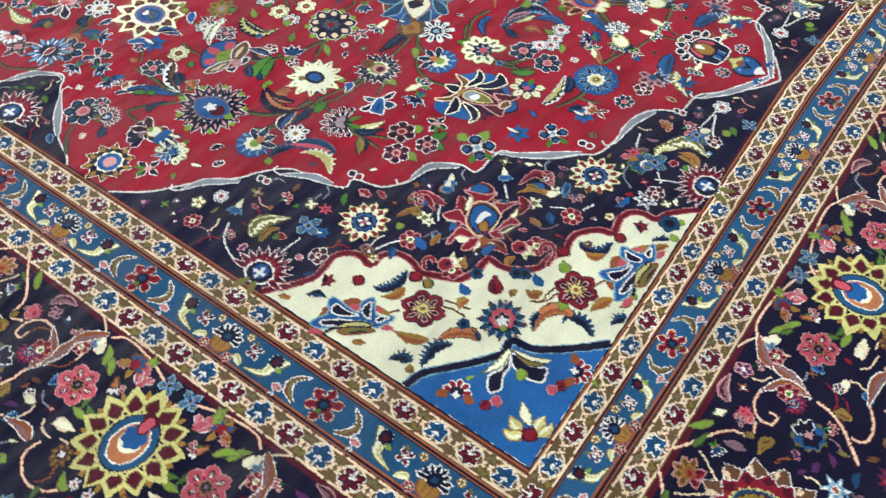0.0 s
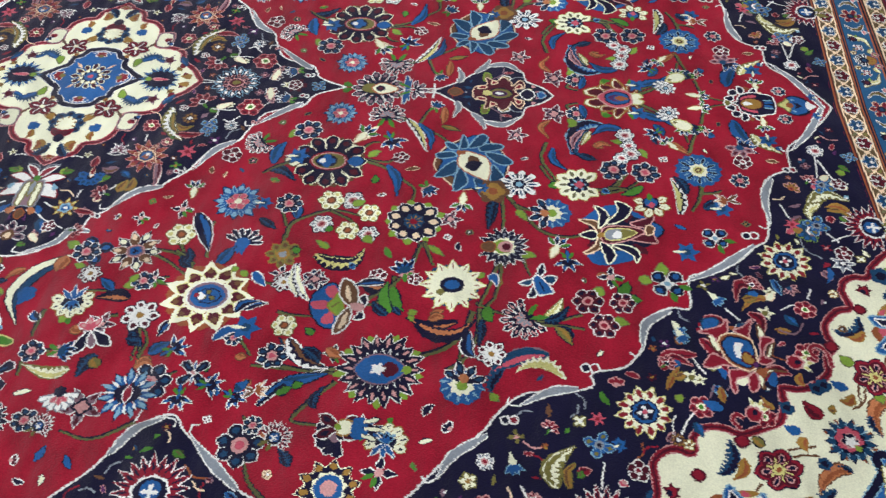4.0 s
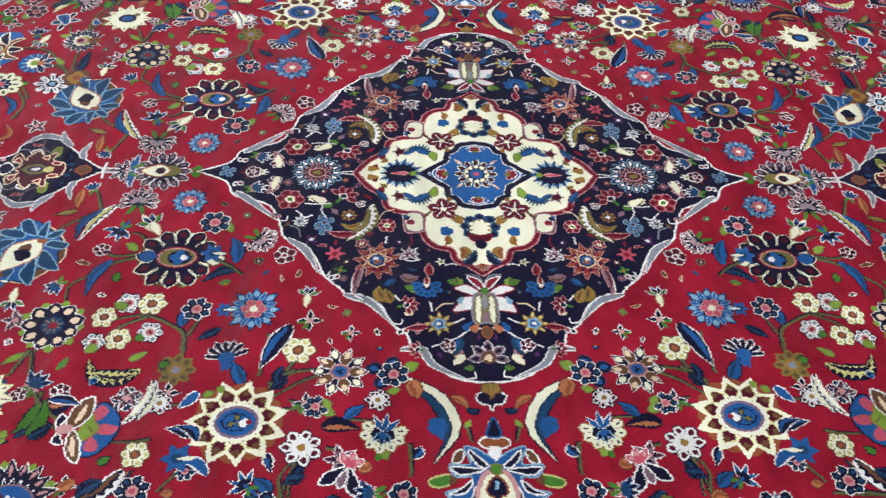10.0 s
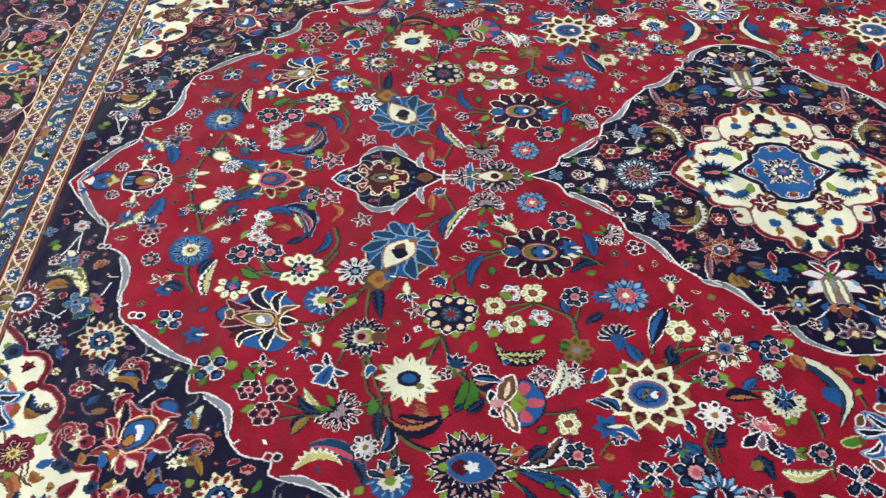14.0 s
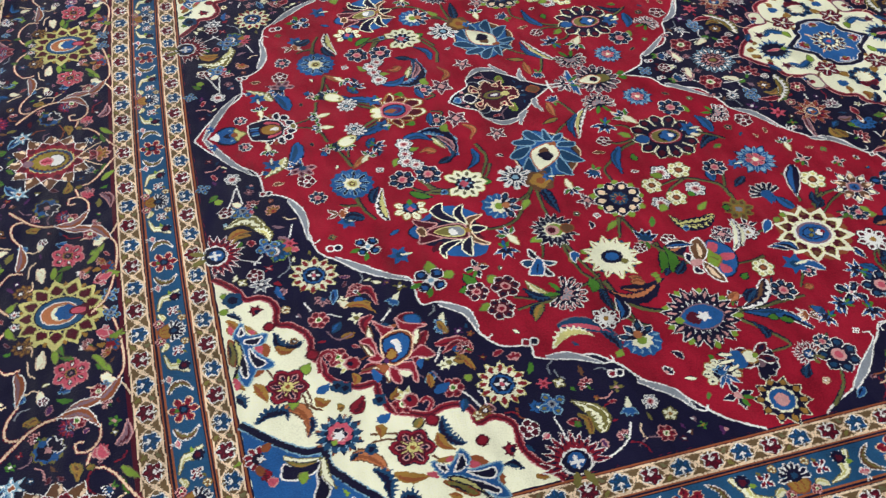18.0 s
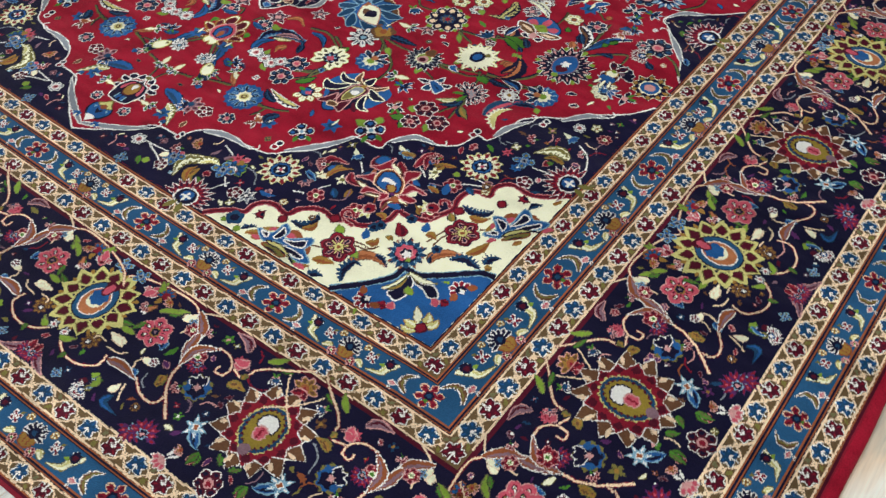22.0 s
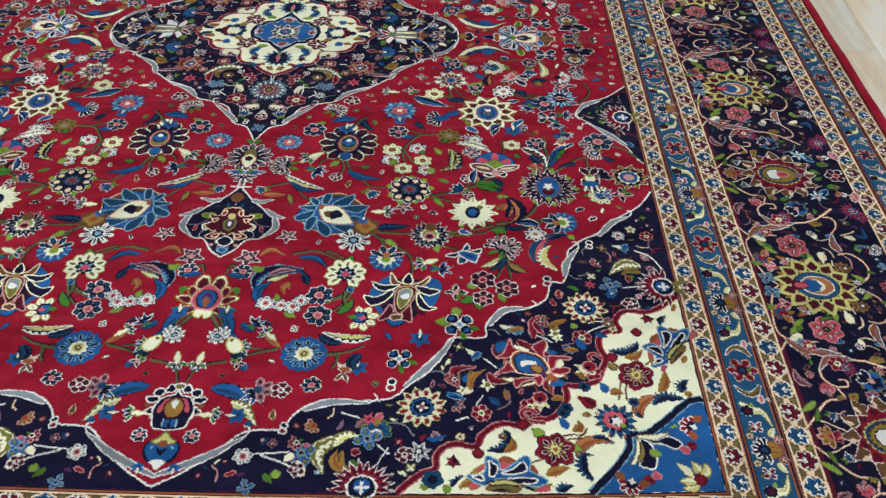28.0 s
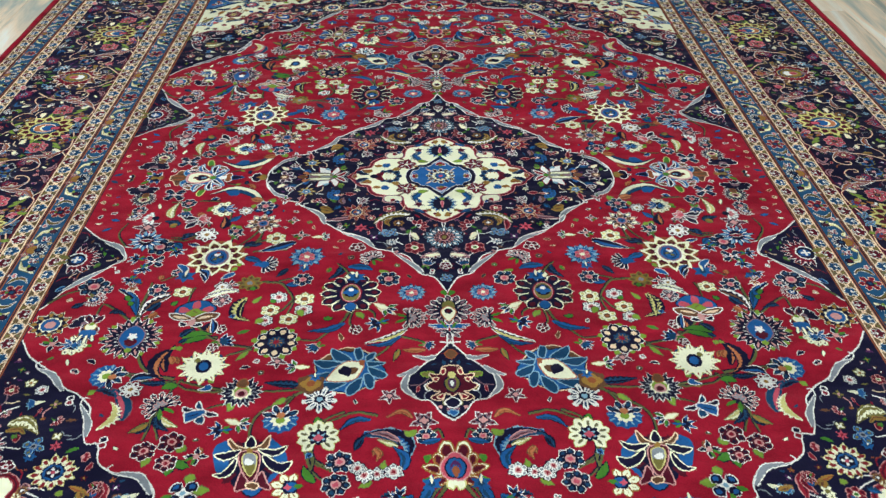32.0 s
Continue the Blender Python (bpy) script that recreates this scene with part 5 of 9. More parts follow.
LEAF = dict(cresc=("white", "navy", "cream"), crescc=("navy", "cream", None), crescy=("white", "navy", "yellow"), crescb=("sky", "blue", "navy"), rosel=("rose", "mauve", "maroon"), bluel=("sky", "blue", "navy"), pinkl=("white", "pink", "rose"), creaml=("peach", "cream", None), comb=("olive", "cream", "yellow"), navyl=("white", "navy", "blue"),
            flame=("olive", "cream", "yellow"), featherl=("white", "navy", "brown"), goldl=("olive", "gold", "brown"), green=("stem", "green", "leafstem"), redl=("rose", "crimson", "maroon"), combnavy=(None, "teal", "navy"), combw=("olive", "white", "cream"), mauvel=(None, "mauve", "brown"), crescn=(None, "navy", "teal"), skyl=(None, "sky", "white"), bladeb=("navy", "blue", "teal"), bladen=("navy", "teal", "navy"), greend=("navy", "green", None), barb=("white", "blue", None), combleaf=("navy", "navy", "coral"), boat=("navy", "yellow", "navy"), ridge=("mauve", "teal", "pink"), cresct=(None, "cream", "yellow"), cresct2=("navy", "cream", None), crescb2=(None, "navy", "teal"), corall=("brown", "coral", "rust"), rustl=(None, "gold", "rust"), bluedrop=(None, "blue", None), redbud=("maroon", "crimson", "maroon"), greenl=("moss", "lime", None), creamst=("olive", "cream", None), pinkd=("rose", "pink", None), yelleaf2=("gold", "yellow", "cream"), bird=(None, "teal", "blue"),
            combn=("olive", "cream", "olive"), navylite=(None, "teal", "blue"), curlleaf=("navy", "teal", "rust"), olivel=("navy", "olive", "gold"),
            navyblue=("navy", "navy", "teal"), scroll=("white", "grey", None), scrolltip=("white", "grey", None), orangel=("white", "rust", "mauve"), yelleaf=("olive", "cream", "yellow"), brownleaf=("white", "brown", "olive"), tan=(None, "olive", "gold"))


SERRATED = ("combw", "combleaf", "boat", "cresct", "bladen", "flame", "combnavy", "bird", "comb", "combn", "featherl", "navyblue", "curlleaf", "crescc", "crescy", "cresc", "crescb")


def leaf_mesh(style, width, pts):
    """A curved blade along a few points, one side serrated where the drawing has it so."""
    s = Sheet()
    line, fill, inner = LEAF[style]
    c = smooth(pts, 7)
    rim = 0.0036 if style.startswith("scroll") else 0.0029

    def prof(k):
        return lambda t: width * k * max(0.03, max(0.0, math.sin(math.pi * (0.05 + 0.95 * t) ** 0.82)) ** 1.05)
    l, r = ribbon(c, prof(0.92))
    if style in SERRATED:
        l = [((x * 0.6 + r[i][0] * 0.4, y * 0.6 + r[i][1] * 0.4) if i % 2 and 0 < i < len(l) - 1 else (x, y)) for i, (x, y) in enumerate(l)]
    if line:
        s.strip(*ribbon(c, lambda t: prof(1)(t) + rim), line)
    s.strip(l, r, fill)
    if style == "scroll":
        (x0, y0), (x1, y1) = c[-4], c[-1]
        h = math.hypot(x1 - x0, y1 - y0) or 1
        dx, dy = (x1 - x0) / h, (y1 - y0) / h
        for sg in (1,):
            hook = smooth([(x1, y1), (x1 + dx * 0.012 - sg * dy * 0.010, y1 + dy * 0.012 + sg * dx * 0.010), (x1 + dx * 0.006 - sg * dy * 0.020, y1 + dy * 0.006 + sg * dx * 0.020)], 4)
            s.strip(*ribbon(hook, 0.0028), "white")
    elif inner:
        mid = [((a[0] + b[0] * 2) / 3, (a[1] + b[1] * 2) / 3) for a, b in zip(l, r)]
        s.strip(*ribbon(mid[1:-1] if len(mid) > 4 else mid, prof(0.5 if style.startswith("cresc") else 0.34)), inner)
    return s.mesh(style)


STEM = dict(curl=("rose", "crimson"), rose=("rose", None), thick=("navy", "leafstem"), maroonln=("brown", None), stem=("navy", "leafstem"), white=("white", None), mauve=("mauve", None), vine=("crimson", "peach"), thin=("peach", None), )


def stem_mesh(style, width, pts, n=6):
    s = Sheet()
    a, b = STEM[style]
    c = smooth(pts, n)
    if style in ("stem", "thick"):
        w = max(width * 0.8, 0.0055)
        s.strip(*ribbon(c, lambda t: w * (1.25 - 0.6 * t) + 0.001), a)
        s.strip(*ribbon([(x + 0.0012, y + 0.0012) for x, y in c], lambda t: w * (0.95 - 0.45 * t)), b)
        return s.mesh(style)
    s.strip(*ribbon(c, width), a)
    if b:
        s.strip(*ribbon(c, width * 0.62), b)
    return s.mesh(style)


COUNT = [0]


def step():
    """A hair of height of its own for every piece laid on the carpet."""
    COUNT[0] += 1
    return (COUNT[0] % 89) * 3e-6


def part(name, me, parent, z=0.0, label=""):
    ob = new(name, me)
    ob.parent = parent
    if z:
        me.transform(Matrix.Translation((0, 0, z)))
    if label:
        ob["label"] = label
    return ob


def merge(obs, name, parent, label):
    """Many small pieces woven into one part."""
    vs, fs, ms, cols = [], [], [], []
    for ob in obs:
        me, m, n = ob.data, ob.matrix_basis, len(vs)
        for c in me.materials:
            if c not in cols:
                cols.append(c)
        look_up = [cols.index(c) for c in me.materials]
        vs.extend(m @ q.co for q in me.vertices)
        fs.extend([n + i for i in p.vertices] for p in me.polygons)
        ms.extend(look_up[p.material_index] for p in me.polygons)
    for ob in obs:
        bpy.data.objects.remove(ob)
    if not vs:
        return
    me = bpy.data.meshes.new(name)
    me.from_pydata(vs, [], fs)
    for c in cols:
        me.materials.append(c)
    me.polygons.foreach_set("material_index", ms)
    tagged(part(name, me, parent, 0, label), kind="stuff")


QUARTERS = ((-1, -1), (-1, 1), (1, -1), (1, 1))
TAKEN = []         # where motifs lie already, for the small buds between them
OWNER = [None]     # the part that the motifs below belong to: one, or one a quarter


def owner_of(i):
    o = OWNER[0]
    return o[i] if isinstance(o, (list, tuple)) else o


def F(style, u, v, R, ang=0.0):
    """A flower in all four quarters (two where it sits on an axis)."""
    me = flower_mesh(style, R, ang)
    TAKEN.append((u, v, R * 0.95))
    for i, (sx, sy) in enumerate(QUARTERS):
        if (abs(v) < 1e-6 and sy > 0) or (abs(u) < 1e-6 and sx > 0):
            continue
        x, y = warp(u, v, sx, sy)
        name = NAMES.get(style, "blossom" if R < 0.026 else "rosette")
        ob = part(name, me, owner_of(i))
        ob.matrix_basis = Matrix.Translation((x, y, Z + 0.0024 * THIN + step())) @ Matrix.Diagonal((sx, sy, 1, 1))


def four(name, make, pts, z):
    TAKEN.extend((a, b, 0.008) for a, b in smooth(pts, 3))
    cu = sum(p[0] for p in pts) / len(pts)
    cv = sum(p[1] for p in pts) / len(pts)
    me = make([(a - cu, b - cv) for a, b in pts])
    for i, (sx, sy) in enumerate(QUARTERS):
        x, y = warp(cu, cv, sx, sy)
        ob = part(name, me, owner_of(i))
        ob.matrix_basis = Matrix.Translation((x, y, Z + z * THIN + step())) @ Matrix.Diagonal((sx, sy, 1, 1))


def L(style, w, pts):
    four("scroll_leaf" if style in ("scroll", "scrolltip", "orangel") else "leaf", lambda q: leaf_mesh(style, w, q), pts, 0.0019)


def A(line, fill, pts):
    """A curved patch with an outline, in all four quarters."""
    def make(q):
        s = Sheet()
        c = smooth(q, 4, True)
        s.add(c, fill)
        s.strip(*ribbon(c + c[:1], 0.003), line)
        return s.mesh("leaf")
    four("leaf", make, pts, 0.0016)


def S(style, w, pts):
    four("vine" if style == "vine" else "stem", lambda q: stem_mesh(style, w, q), pts, 0.0014)


def region(name, pts, col, z, parent, sx, sy, label="", line=None, lw=0.006, open_n=None):
    """A plain ground of one colour inside a curved outline, with an outline of another colour on its open edge."""
    s = Sheet()
    poly = [warp(a, b, sx, sy) for a, b in pts]
    s.add(rough(poly, 0.006, 0.0010), col, 0)
    return part(name, s.mesh(name, keep=True), parent, Z + z * THIN, label)


def edge_line(name, pts, cols, z, parent, sx, sy):
    s = Sheet()
    c = [warp(a, b, sx, sy) for a, b in pts]
    for col, w in cols:
        s.strip(*ribbon(c, w), col)
    return part(name, s.mesh(name), parent, Z + z * THIN)


# ---- the room ----
def plain(name, rgb, rough_=0.8):
    m = bpy.data.materials.new(name)
    nt, b = nodes_of(m)
    n, ln = nt.nodes.new, nt.links.new
    geo = n("ShaderNodeNewGeometry")
    t = n("ShaderNodeTexNoise")
    t.inputs["Scale"].default_value = 3
    t.inputs["Detail"].default_value = 6
    ln(geo.outputs["Position"], t.inputs["Vector"])
    r = n("ShaderNodeValToRGB")
    r.color_ramp.elements[0].color = (*[c * 0.9 for c in rgb], 1)
    r.color_ramp.elements[1].color = (*rgb, 1)
    ln(t.outputs[0], r.inputs[0])
    ln(r.outputs[0], b.inputs["Base Color"])
    b.inputs["Roughness"].default_value = rough_
    return m


def plank_material():
    """Whitewashed oak board: beige and blue-grey drifts, long grain, a satin coat."""
    m = bpy.data.materials.new("whitewashed_oak")
    nt, b = nodes_of(m)
    n, ln = nt.nodes.new, nt.links.new
    geo = n("ShaderNodeNewGeometry")
    info = n("ShaderNodeObjectInfo")
    off = n("ShaderNodeVectorMath")
    off.operation = "MULTIPLY_ADD"
    ln(info.outputs["Random"], off.inputs[0])
    off.inputs[1].default_value = (37, 91, 13)
    ln(geo.outputs["Position"], off.inputs[2])
    mp = n("ShaderNodeMapping")
    mp.inputs["Scale"].default_value = (0.8, 5.5, 1)
    ln(off.outputs[0], mp.inputs["Vector"])
    drift = n("ShaderNodeTexNoise")
    drift.inputs["Scale"].default_value = 2.2
    drift.inputs["Detail"].default_value = 5
    drift.inputs["Distortion"].default_value = 0.8
    ln(mp.outputs[0], drift.inputs["Vector"])
    ramp = n("ShaderNodeValToRGB")
    e = ramp.color_ramp.elements
    e[0].position, e[0].color = 0.36, (0.42, 0.47, 0.43, 1)
    e[1].position, e[1].color = 0.66, (1.0, 0.97, 0.87, 1)
    k = e.new(0.5)
    k.color = (0.90, 0.73, 0.55, 1)
    ln(drift.outputs[0], ramp.inputs[0])
    grain = n("ShaderNodeTexNoise")
    grain.inputs["Scale"].default_value = 30
    grain.inputs["Detail"].default_value = 6
    mg = n("ShaderNodeMapping")
    mg.inputs["Scale"].default_value = (0.5, 9, 1)
    ln(off.outputs[0], mg.inputs["Vector"])
    ln(mg.outputs[0], grain.inputs["Vector"])
    a = n("ShaderNodeMath")
    a.operation = "MULTIPLY_ADD"
    ln(grain.outputs[0], a.inputs[0])
    a.inputs[1].default_value, a.inputs[2].default_value = 0.4, 0.62
    c = n("ShaderNodeMath")
    c.operation = "MULTIPLY_ADD"
    ln(info.outputs["Random"], c.inputs[0])
    c.inputs[1].default_value = 0.35
    ln(a.outputs[0], c.inputs[2])
    mix = n("ShaderNodeVectorMath")
    mix.operation = "SCALE"
    ln(ramp.outputs[0], mix.inputs[0])
    ln(c.outputs[0], mix.inputs["Scale"])
    ln(mix.outputs[0], b.inputs["Base Color"])
    b.inputs["Roughness"].default_value = 0.38
    b.inputs["Specular IOR Level"].default_value = 0.45
    bp = n("ShaderNodeBump")
    bp.inputs["Strength"].default_value = 0.15
    bp.inputs["Distance"].default_value = 0.001
    ln(grain.outputs[0], bp.inputs["Height"])
    ln(bp.outputs[0], b.inputs["Normal"])
    return m


WALL, SEAM = plain("wall_paint", (0.72, 0.70, 0.66)), plain("dark_seam", (0.10, 0.09, 0.08))
CEIL = plain("ceiling_paint", (0.8, 0.8, 0.78))
OAK = plank_material()


def block(name, x0, x1, y0, y1, z0, z1, mat, bevel=0.0):
    bm = bmesh.new()
    bmesh.ops.create_cube(bm, size=1)
    for q in bm.verts:
        q.co = (x0 + (q.co.x + 0.5) * (x1 - x0), y0 + (q.co.y + 0.5) * (y1 - y0), z0 + (q.co.z + 0.5) * (z1 - z0))
    if bevel:
        bmesh.ops.bevel(bm, geom=bm.edges[:], offset=bevel, segments=1, affect="EDGES")
    me = bpy.data.meshes.new(name)
    bm.to_mesh(me)
    bm.free()
    me.materials.append(mat)
    return new(name, me)


floor = tagged(block("floor", -6.2, 6.2, -5.2, 5.2, -0.2, -0.010, SEAM), "whitewashed beige and grey wooden plank floor", "floor", kind="structure")
tagged(block("ceiling", -6.2, 6.2, -5.2, 5.2, 3.0, 3.2, CEIL), "plain white ceiling", "ceiling", kind="structure")
for nm, bx in dict(wall_north=(-6.2, 6.2, 5.0, 5.2), wall_south=(-6.2, 6.2, -5.2, -5.0), wall_east=(6.0, 6.2, -5.0, 5.0), wall_west=(-6.2, -6.0, -5.0, 5.0)).items():
    tagged(block(nm, *bx, -0.010, 3.0, WALL), "plain off-white painted wall", "wall", kind="structure")

# ---- the carpet: grounds ----
carpet = tagged(new("persian_carpet"), "red hand-knotted wool carpet with navy medallion and borders", "carpet")
U_LEVEL = (1.442, 1.450, 1.486, 1.495, 1.543, 1.554, 1.593, 1.601, 1.844, 1.884, 1.894, 1.944, 1.954, 1.986, 1.993)
V_LEVEL = (0.909, 0.917, 0.955, 0.965, 1.022, 1.033, 1.076, 1.085, 1.364, 1.405, 1.416, 1.461, 1.472, 1.509, 1.517)
U_OUT, V_OUT = 1.999, 1.523


def ring_side(side, k):
    """The corner points of one side of the rectangle at level k, in order along that side."""
    u, v = U_LEVEL[k], V_LEVEL[k]
    return {"south": ((-u, -v), (u, -v)), "north": ((-u, v), (u, v)), "west": ((-u, -v), (-u, v)), "east": ((u, -v), (u, v))}[side]


def w2(p):
    return warp(abs(p[0]), abs(p[1]), 1 if p[0] > 0 else -1, 1 if p[1] > 0 else -1)


def band_edge(side, k, n=60, shift=0.0):
    (a, b), (c, d) = ring_side(side, k)
    return [w2((a + (c - a) * i / n, b + (d - b) * i / n)) for i in range(n + 1)]


def lerp_edge(e0, e1, t):
    return [(a[0] + (b[0] - a[0]) * t, a[1] + (b[1] - a[1]) * t) for a, b in zip(e0, e1)]


# foundation: the thickness of the carpet, with rounded edge
def foundation():
    s = Sheet()
    rim = []
    for side, rev in (("south", False), ("east", False), ("north", True), ("west", True)):
        u, v = U_OUT, V_OUT
        (a, b), (c, d) = {"south": ((-u, -v), (u, -v)), "east": ((u, -v), (u, v)), "north": ((u, v), (-u, v)), "west": ((-u, v), (-u, -v))}[side]
        rim += [w2((a + (c - a) * i / 40, b + (d - b) * i / 40)) for i in range(40)]
    me = bpy.data.meshes.new("foundation")
    n = len(rim)
    vs = [(x, y, 0.001) for x, y in rim] + [(x, y, Z - 0.002) for x, y in rim] + [(x * 0.998, y * 0.998, Z - 0.0004) for x, y in rim]
    fs = [[i, (i + 1) % n, n + (i + 1) % n, n + i] for i in range(n)] + [[n + i, n + (i + 1) % n, 2 * n + (i + 1) % n, 2 * n + i] for i in range(n)]
    fs += [list(range(2 * n, 3 * n)), list(range(n))[::-1]]
    me.from_pydata(vs, [], fs)
    me.materials.append(MATS["crimson"])
    return part("foundation", me, carpet, 0, "dark red woven foundation")


foundation()

INNER = (U_LEVEL[0], V_LEVEL[0])
fs = Sheet()
fs.add([w2(p) for p in [(-INNER[0] + 2 * INNER[0] * i / 40, -INNER[1]) for i in range(40)] + [(INNER[0], -INNER[1] + 2 * INNER[1] * i / 40) for i in range(40)]
        + [(INNER[0] - 2 * INNER[0] * i / 40, INNER[1]) for i in range(40)] + [(-INNER[0], INNER[1] - 2 * INNER[1] * i / 40) for i in range(40)]], "red", 0)
field = part("field", fs.mesh("field", keep=True), carpet, Z, "crimson red field with scrolling flowers")

MED = [(0.527, 0.000), (0.470, 0.027), (0.448, 0.066), (0.384, 0.089), (0.356, 0.145), (0.347, 0.172), (0.296, 0.210), (0.271, 0.261), (0.243, 0.289), (0.222, 0.313), (0.177, 0.323), (0.154, 0.366), (0.130, 0.386), (0.122, 0.411), (0.093, 0.435), (0.065, 0.466), (0.029, 0.478), (0.000, 0.480)]
DIA = [(0.230, 0.000), (0.206, 0.036), (0.177, 0.062), (0.168, 0.092), (0.141, 0.105), (0.106, 0.111), (0.105, 0.145), (0.097, 0.174), (0.078, 0.192), (0.053, 0.199), (0.045, 0.223), (0.020, 0.238), (0.000, 0.255)]
HEART = [(0.105, 0.000), (0.085, 0.015), (0.068, 0.029), (0.058, 0.039), (0.055, 0.060), (0.041, 0.068), (0.030, 0.085), (0.000, 0.092)]
PEND = [(0.697, 0.0), (0.728, 0.02), (0.756, 0.044), (0.781, 0.068), (0.803, 0.086), (0.828, 0.093), (0.855, 0.085), (0.871, 0.067), (0.877, 0.043), (0.899, 0.03), (0.914, 0.019), (0.929, 0.0)]
FIELD_EDGE = [(1.437, 0.000), (1.408, 0.049), (1.369, 0.093), (1.340, 0.122), (1.332, 0.149), (1.329, 0.186), (1.302, 0.204), (1.280, 0.230), (1.274, 0.288), (1.265, 0.364), (1.240, 0.392), (1.204, 0.432), (1.153, 0.455), (1.130, 0.472), (1.127, 0.530), (1.097, 0.533), (1.066, 0.556), (1.052, 0.611), (1.024, 0.651), (0.978, 0.664), (0.976, 0.689), (0.923, 0.704), (0.885, 0.706), (0.848, 0.739), (0.825, 0.775), (0.772, 0.826), (0.731, 0.875), (0.678, 0.909)]
SIDE_MED = [(0.241, 0.909), (0.294, 0.856), (0.323, 0.806), (0.359, 0.776), (0.388, 0.770), (0.408, 0.795), (0.451, 0.826), (0.499, 0.872), (0.557, 0.897), (0.575, 0.909)]
CREAM_EDGE = [(1.442, 0.385), (1.425, 0.402), (1.407, 0.424), (1.397, 0.446), (1.376, 0.447), (1.360, 0.458), (1.353, 0.480), (1.358, 0.512), (1.337, 0.521), (1.317, 0.545), (1.313, 0.566), (1.317, 0.592), (1.305, 0.612), (1.301, 0.640), (1.279, 0.662), (1.256, 0.672), (1.234, 0.671), (1.233, 0.695), (1.222, 0.727), (1.198, 0.739), (1.170, 0.750), (1.146, 0.742), (1.121, 0.744), (1.106, 0.760), (1.103, 0.784), (1.083, 0.779), (1.066, 0.784), (1.050, 0.805), (1.050, 0.852), (1.007, 0.909)]
BLUE_EDGE = [(1.442, 0.694), (1.411, 0.726), (1.386, 0.748), (1.360, 0.766), (1.334, 0.770), (1.334, 0.795), (1.320, 0.817), (1.300, 0.842), (1.280, 0.864), (1.264, 0.885), (1.258, 0.909)]


def whole(quarter):
    """The closed outline of a centred shape from its quarter."""
    q = smooth(quarter, 4)
    a = [(u, v) for u, v in q]
    b = [(-u, v) for u, v in q[::-1][1:]]
    c = [(-u, -v) for u, v in q[1:]]
    d = [(u, -v) for u, v in q[::-1][1:-1]]
    return a + b + c + d


def centred(name, quarter, col, z, parent, label, lines, grow=0):
    s = Sheet()
    out = [w2(p) for p in whole(quarter)]
    s.add(rough(out, 0.006, 0.001), col, 0)
    ob = part(name, s.mesh(name, keep=True), parent, Z + z * THIN, label)
    edge = Sheet()
    for lc, w in lines:
        edge.strip(*ribbon(out + [out[0]], w), lc)
    part("outline", edge.mesh("outline"), parent if parent is not carpet else ob, Z + (z + 0.0003) * THIN)
    return ob


medallion = centred("medallion", MED, "navy", 0.0003, carpet, "navy medallion with scrolled white outline", (("white", 0.0038),))
diamond = centred("medallion_heart", DIA, "cream", 0.0009, medallion, "cream centre of the medallion", (("rose", 0.0125), ("crimson", 0.009), ("maroon", 0.003)))
centred("medallion_core", HEART, "blue", 0.0014, medallion, "blue core of the medallion", (("white", 0.0150), ("navy", 0.0118)))

END_EDGE = [(1.442, 0.909 - 0.909 * i / 30) for i in range(31)]
LONG_EDGE = [(0.678 + 0.764 * i / 30, 0.909) for i in range(30)]


def closing(first, last):
    """The straight outer edge of a corner ground, from the end of its curve back to the start."""
    a = [p for p in LONG_EDGE if p[0] > last[0] + 0.004]
    b = [p for p in END_EDGE if p[1] > first[1] + 0.004]
    return a + b


corners, pendants, sides = [], [], []
for sx, sy in QUARTERS:
    fe = smooth(FIELD_EDGE, 4)
    cp = region("corner_piece", fe + closing((1.442, 0.0), (0.678, 0.909)) + [(1.442, 0.0)], "navy", 0.0003, carpet, sx, sy, "navy corner with flowers and scrolled edge")
    edge_line("corner_scroll", fe, (("white", 0.0036),), 0.0008, cp, sx, sy)
    ce = smooth(CREAM_EDGE, 4)
    region("corner_cream", ce + closing(ce[0], ce[-1]), "cream", 0.0007, cp, sx, sy)
    edge_line("corner_cream_edge", ce, (("rose", 0.0135), ("crimson", 0.0105), ("maroon", 0.004)), 0.0011, cp, sx, sy)
    be = smooth(BLUE_EDGE, 4)
    region("corner_blue", be + closing(be[0], be[-1]), "blue", 0.0011, cp, sx, sy)
    edge_line("corner_blue_edge", be, (("sky", 0.0150), ("navy", 0.0115)), 0.0013, cp, sx, sy)
    corners.append(cp)
    sm = smooth(SIDE_MED, 4)
    so = region("side_cartouche", sm, "navy", 0.0003, carpet, sx, sy, "navy half cartouche with white scrolls")
    edge_line("cartouche_scroll", sm, (("white", 0.0036),), 0.0008, so, sx, sy)
    sides.append(so)
for sx in (-1, 1):
    q = smooth(PEND, 4)
    s = Sheet()
    out = [warp(u, v, sx, 1) for u, v in q] + [warp(u, v, sx, -1) for u, v in q[::-1][1:-1]]
    s.add(rough(out, 0.006, 0.001), "navy", 0)
    pendants.append(part("pendant", s.mesh("pendant", keep=True), carpet, Z + 0.0003 * THIN, "navy pendant with white scrolls"))
    s = Sheet()
    for lc, w in (("white", 0.0036),):
        s.strip(*ribbon(out + [out[0]], w), lc)
    part("outline", s.mesh("outline"), pendants[-1], Z + 0.0006 * THIN)

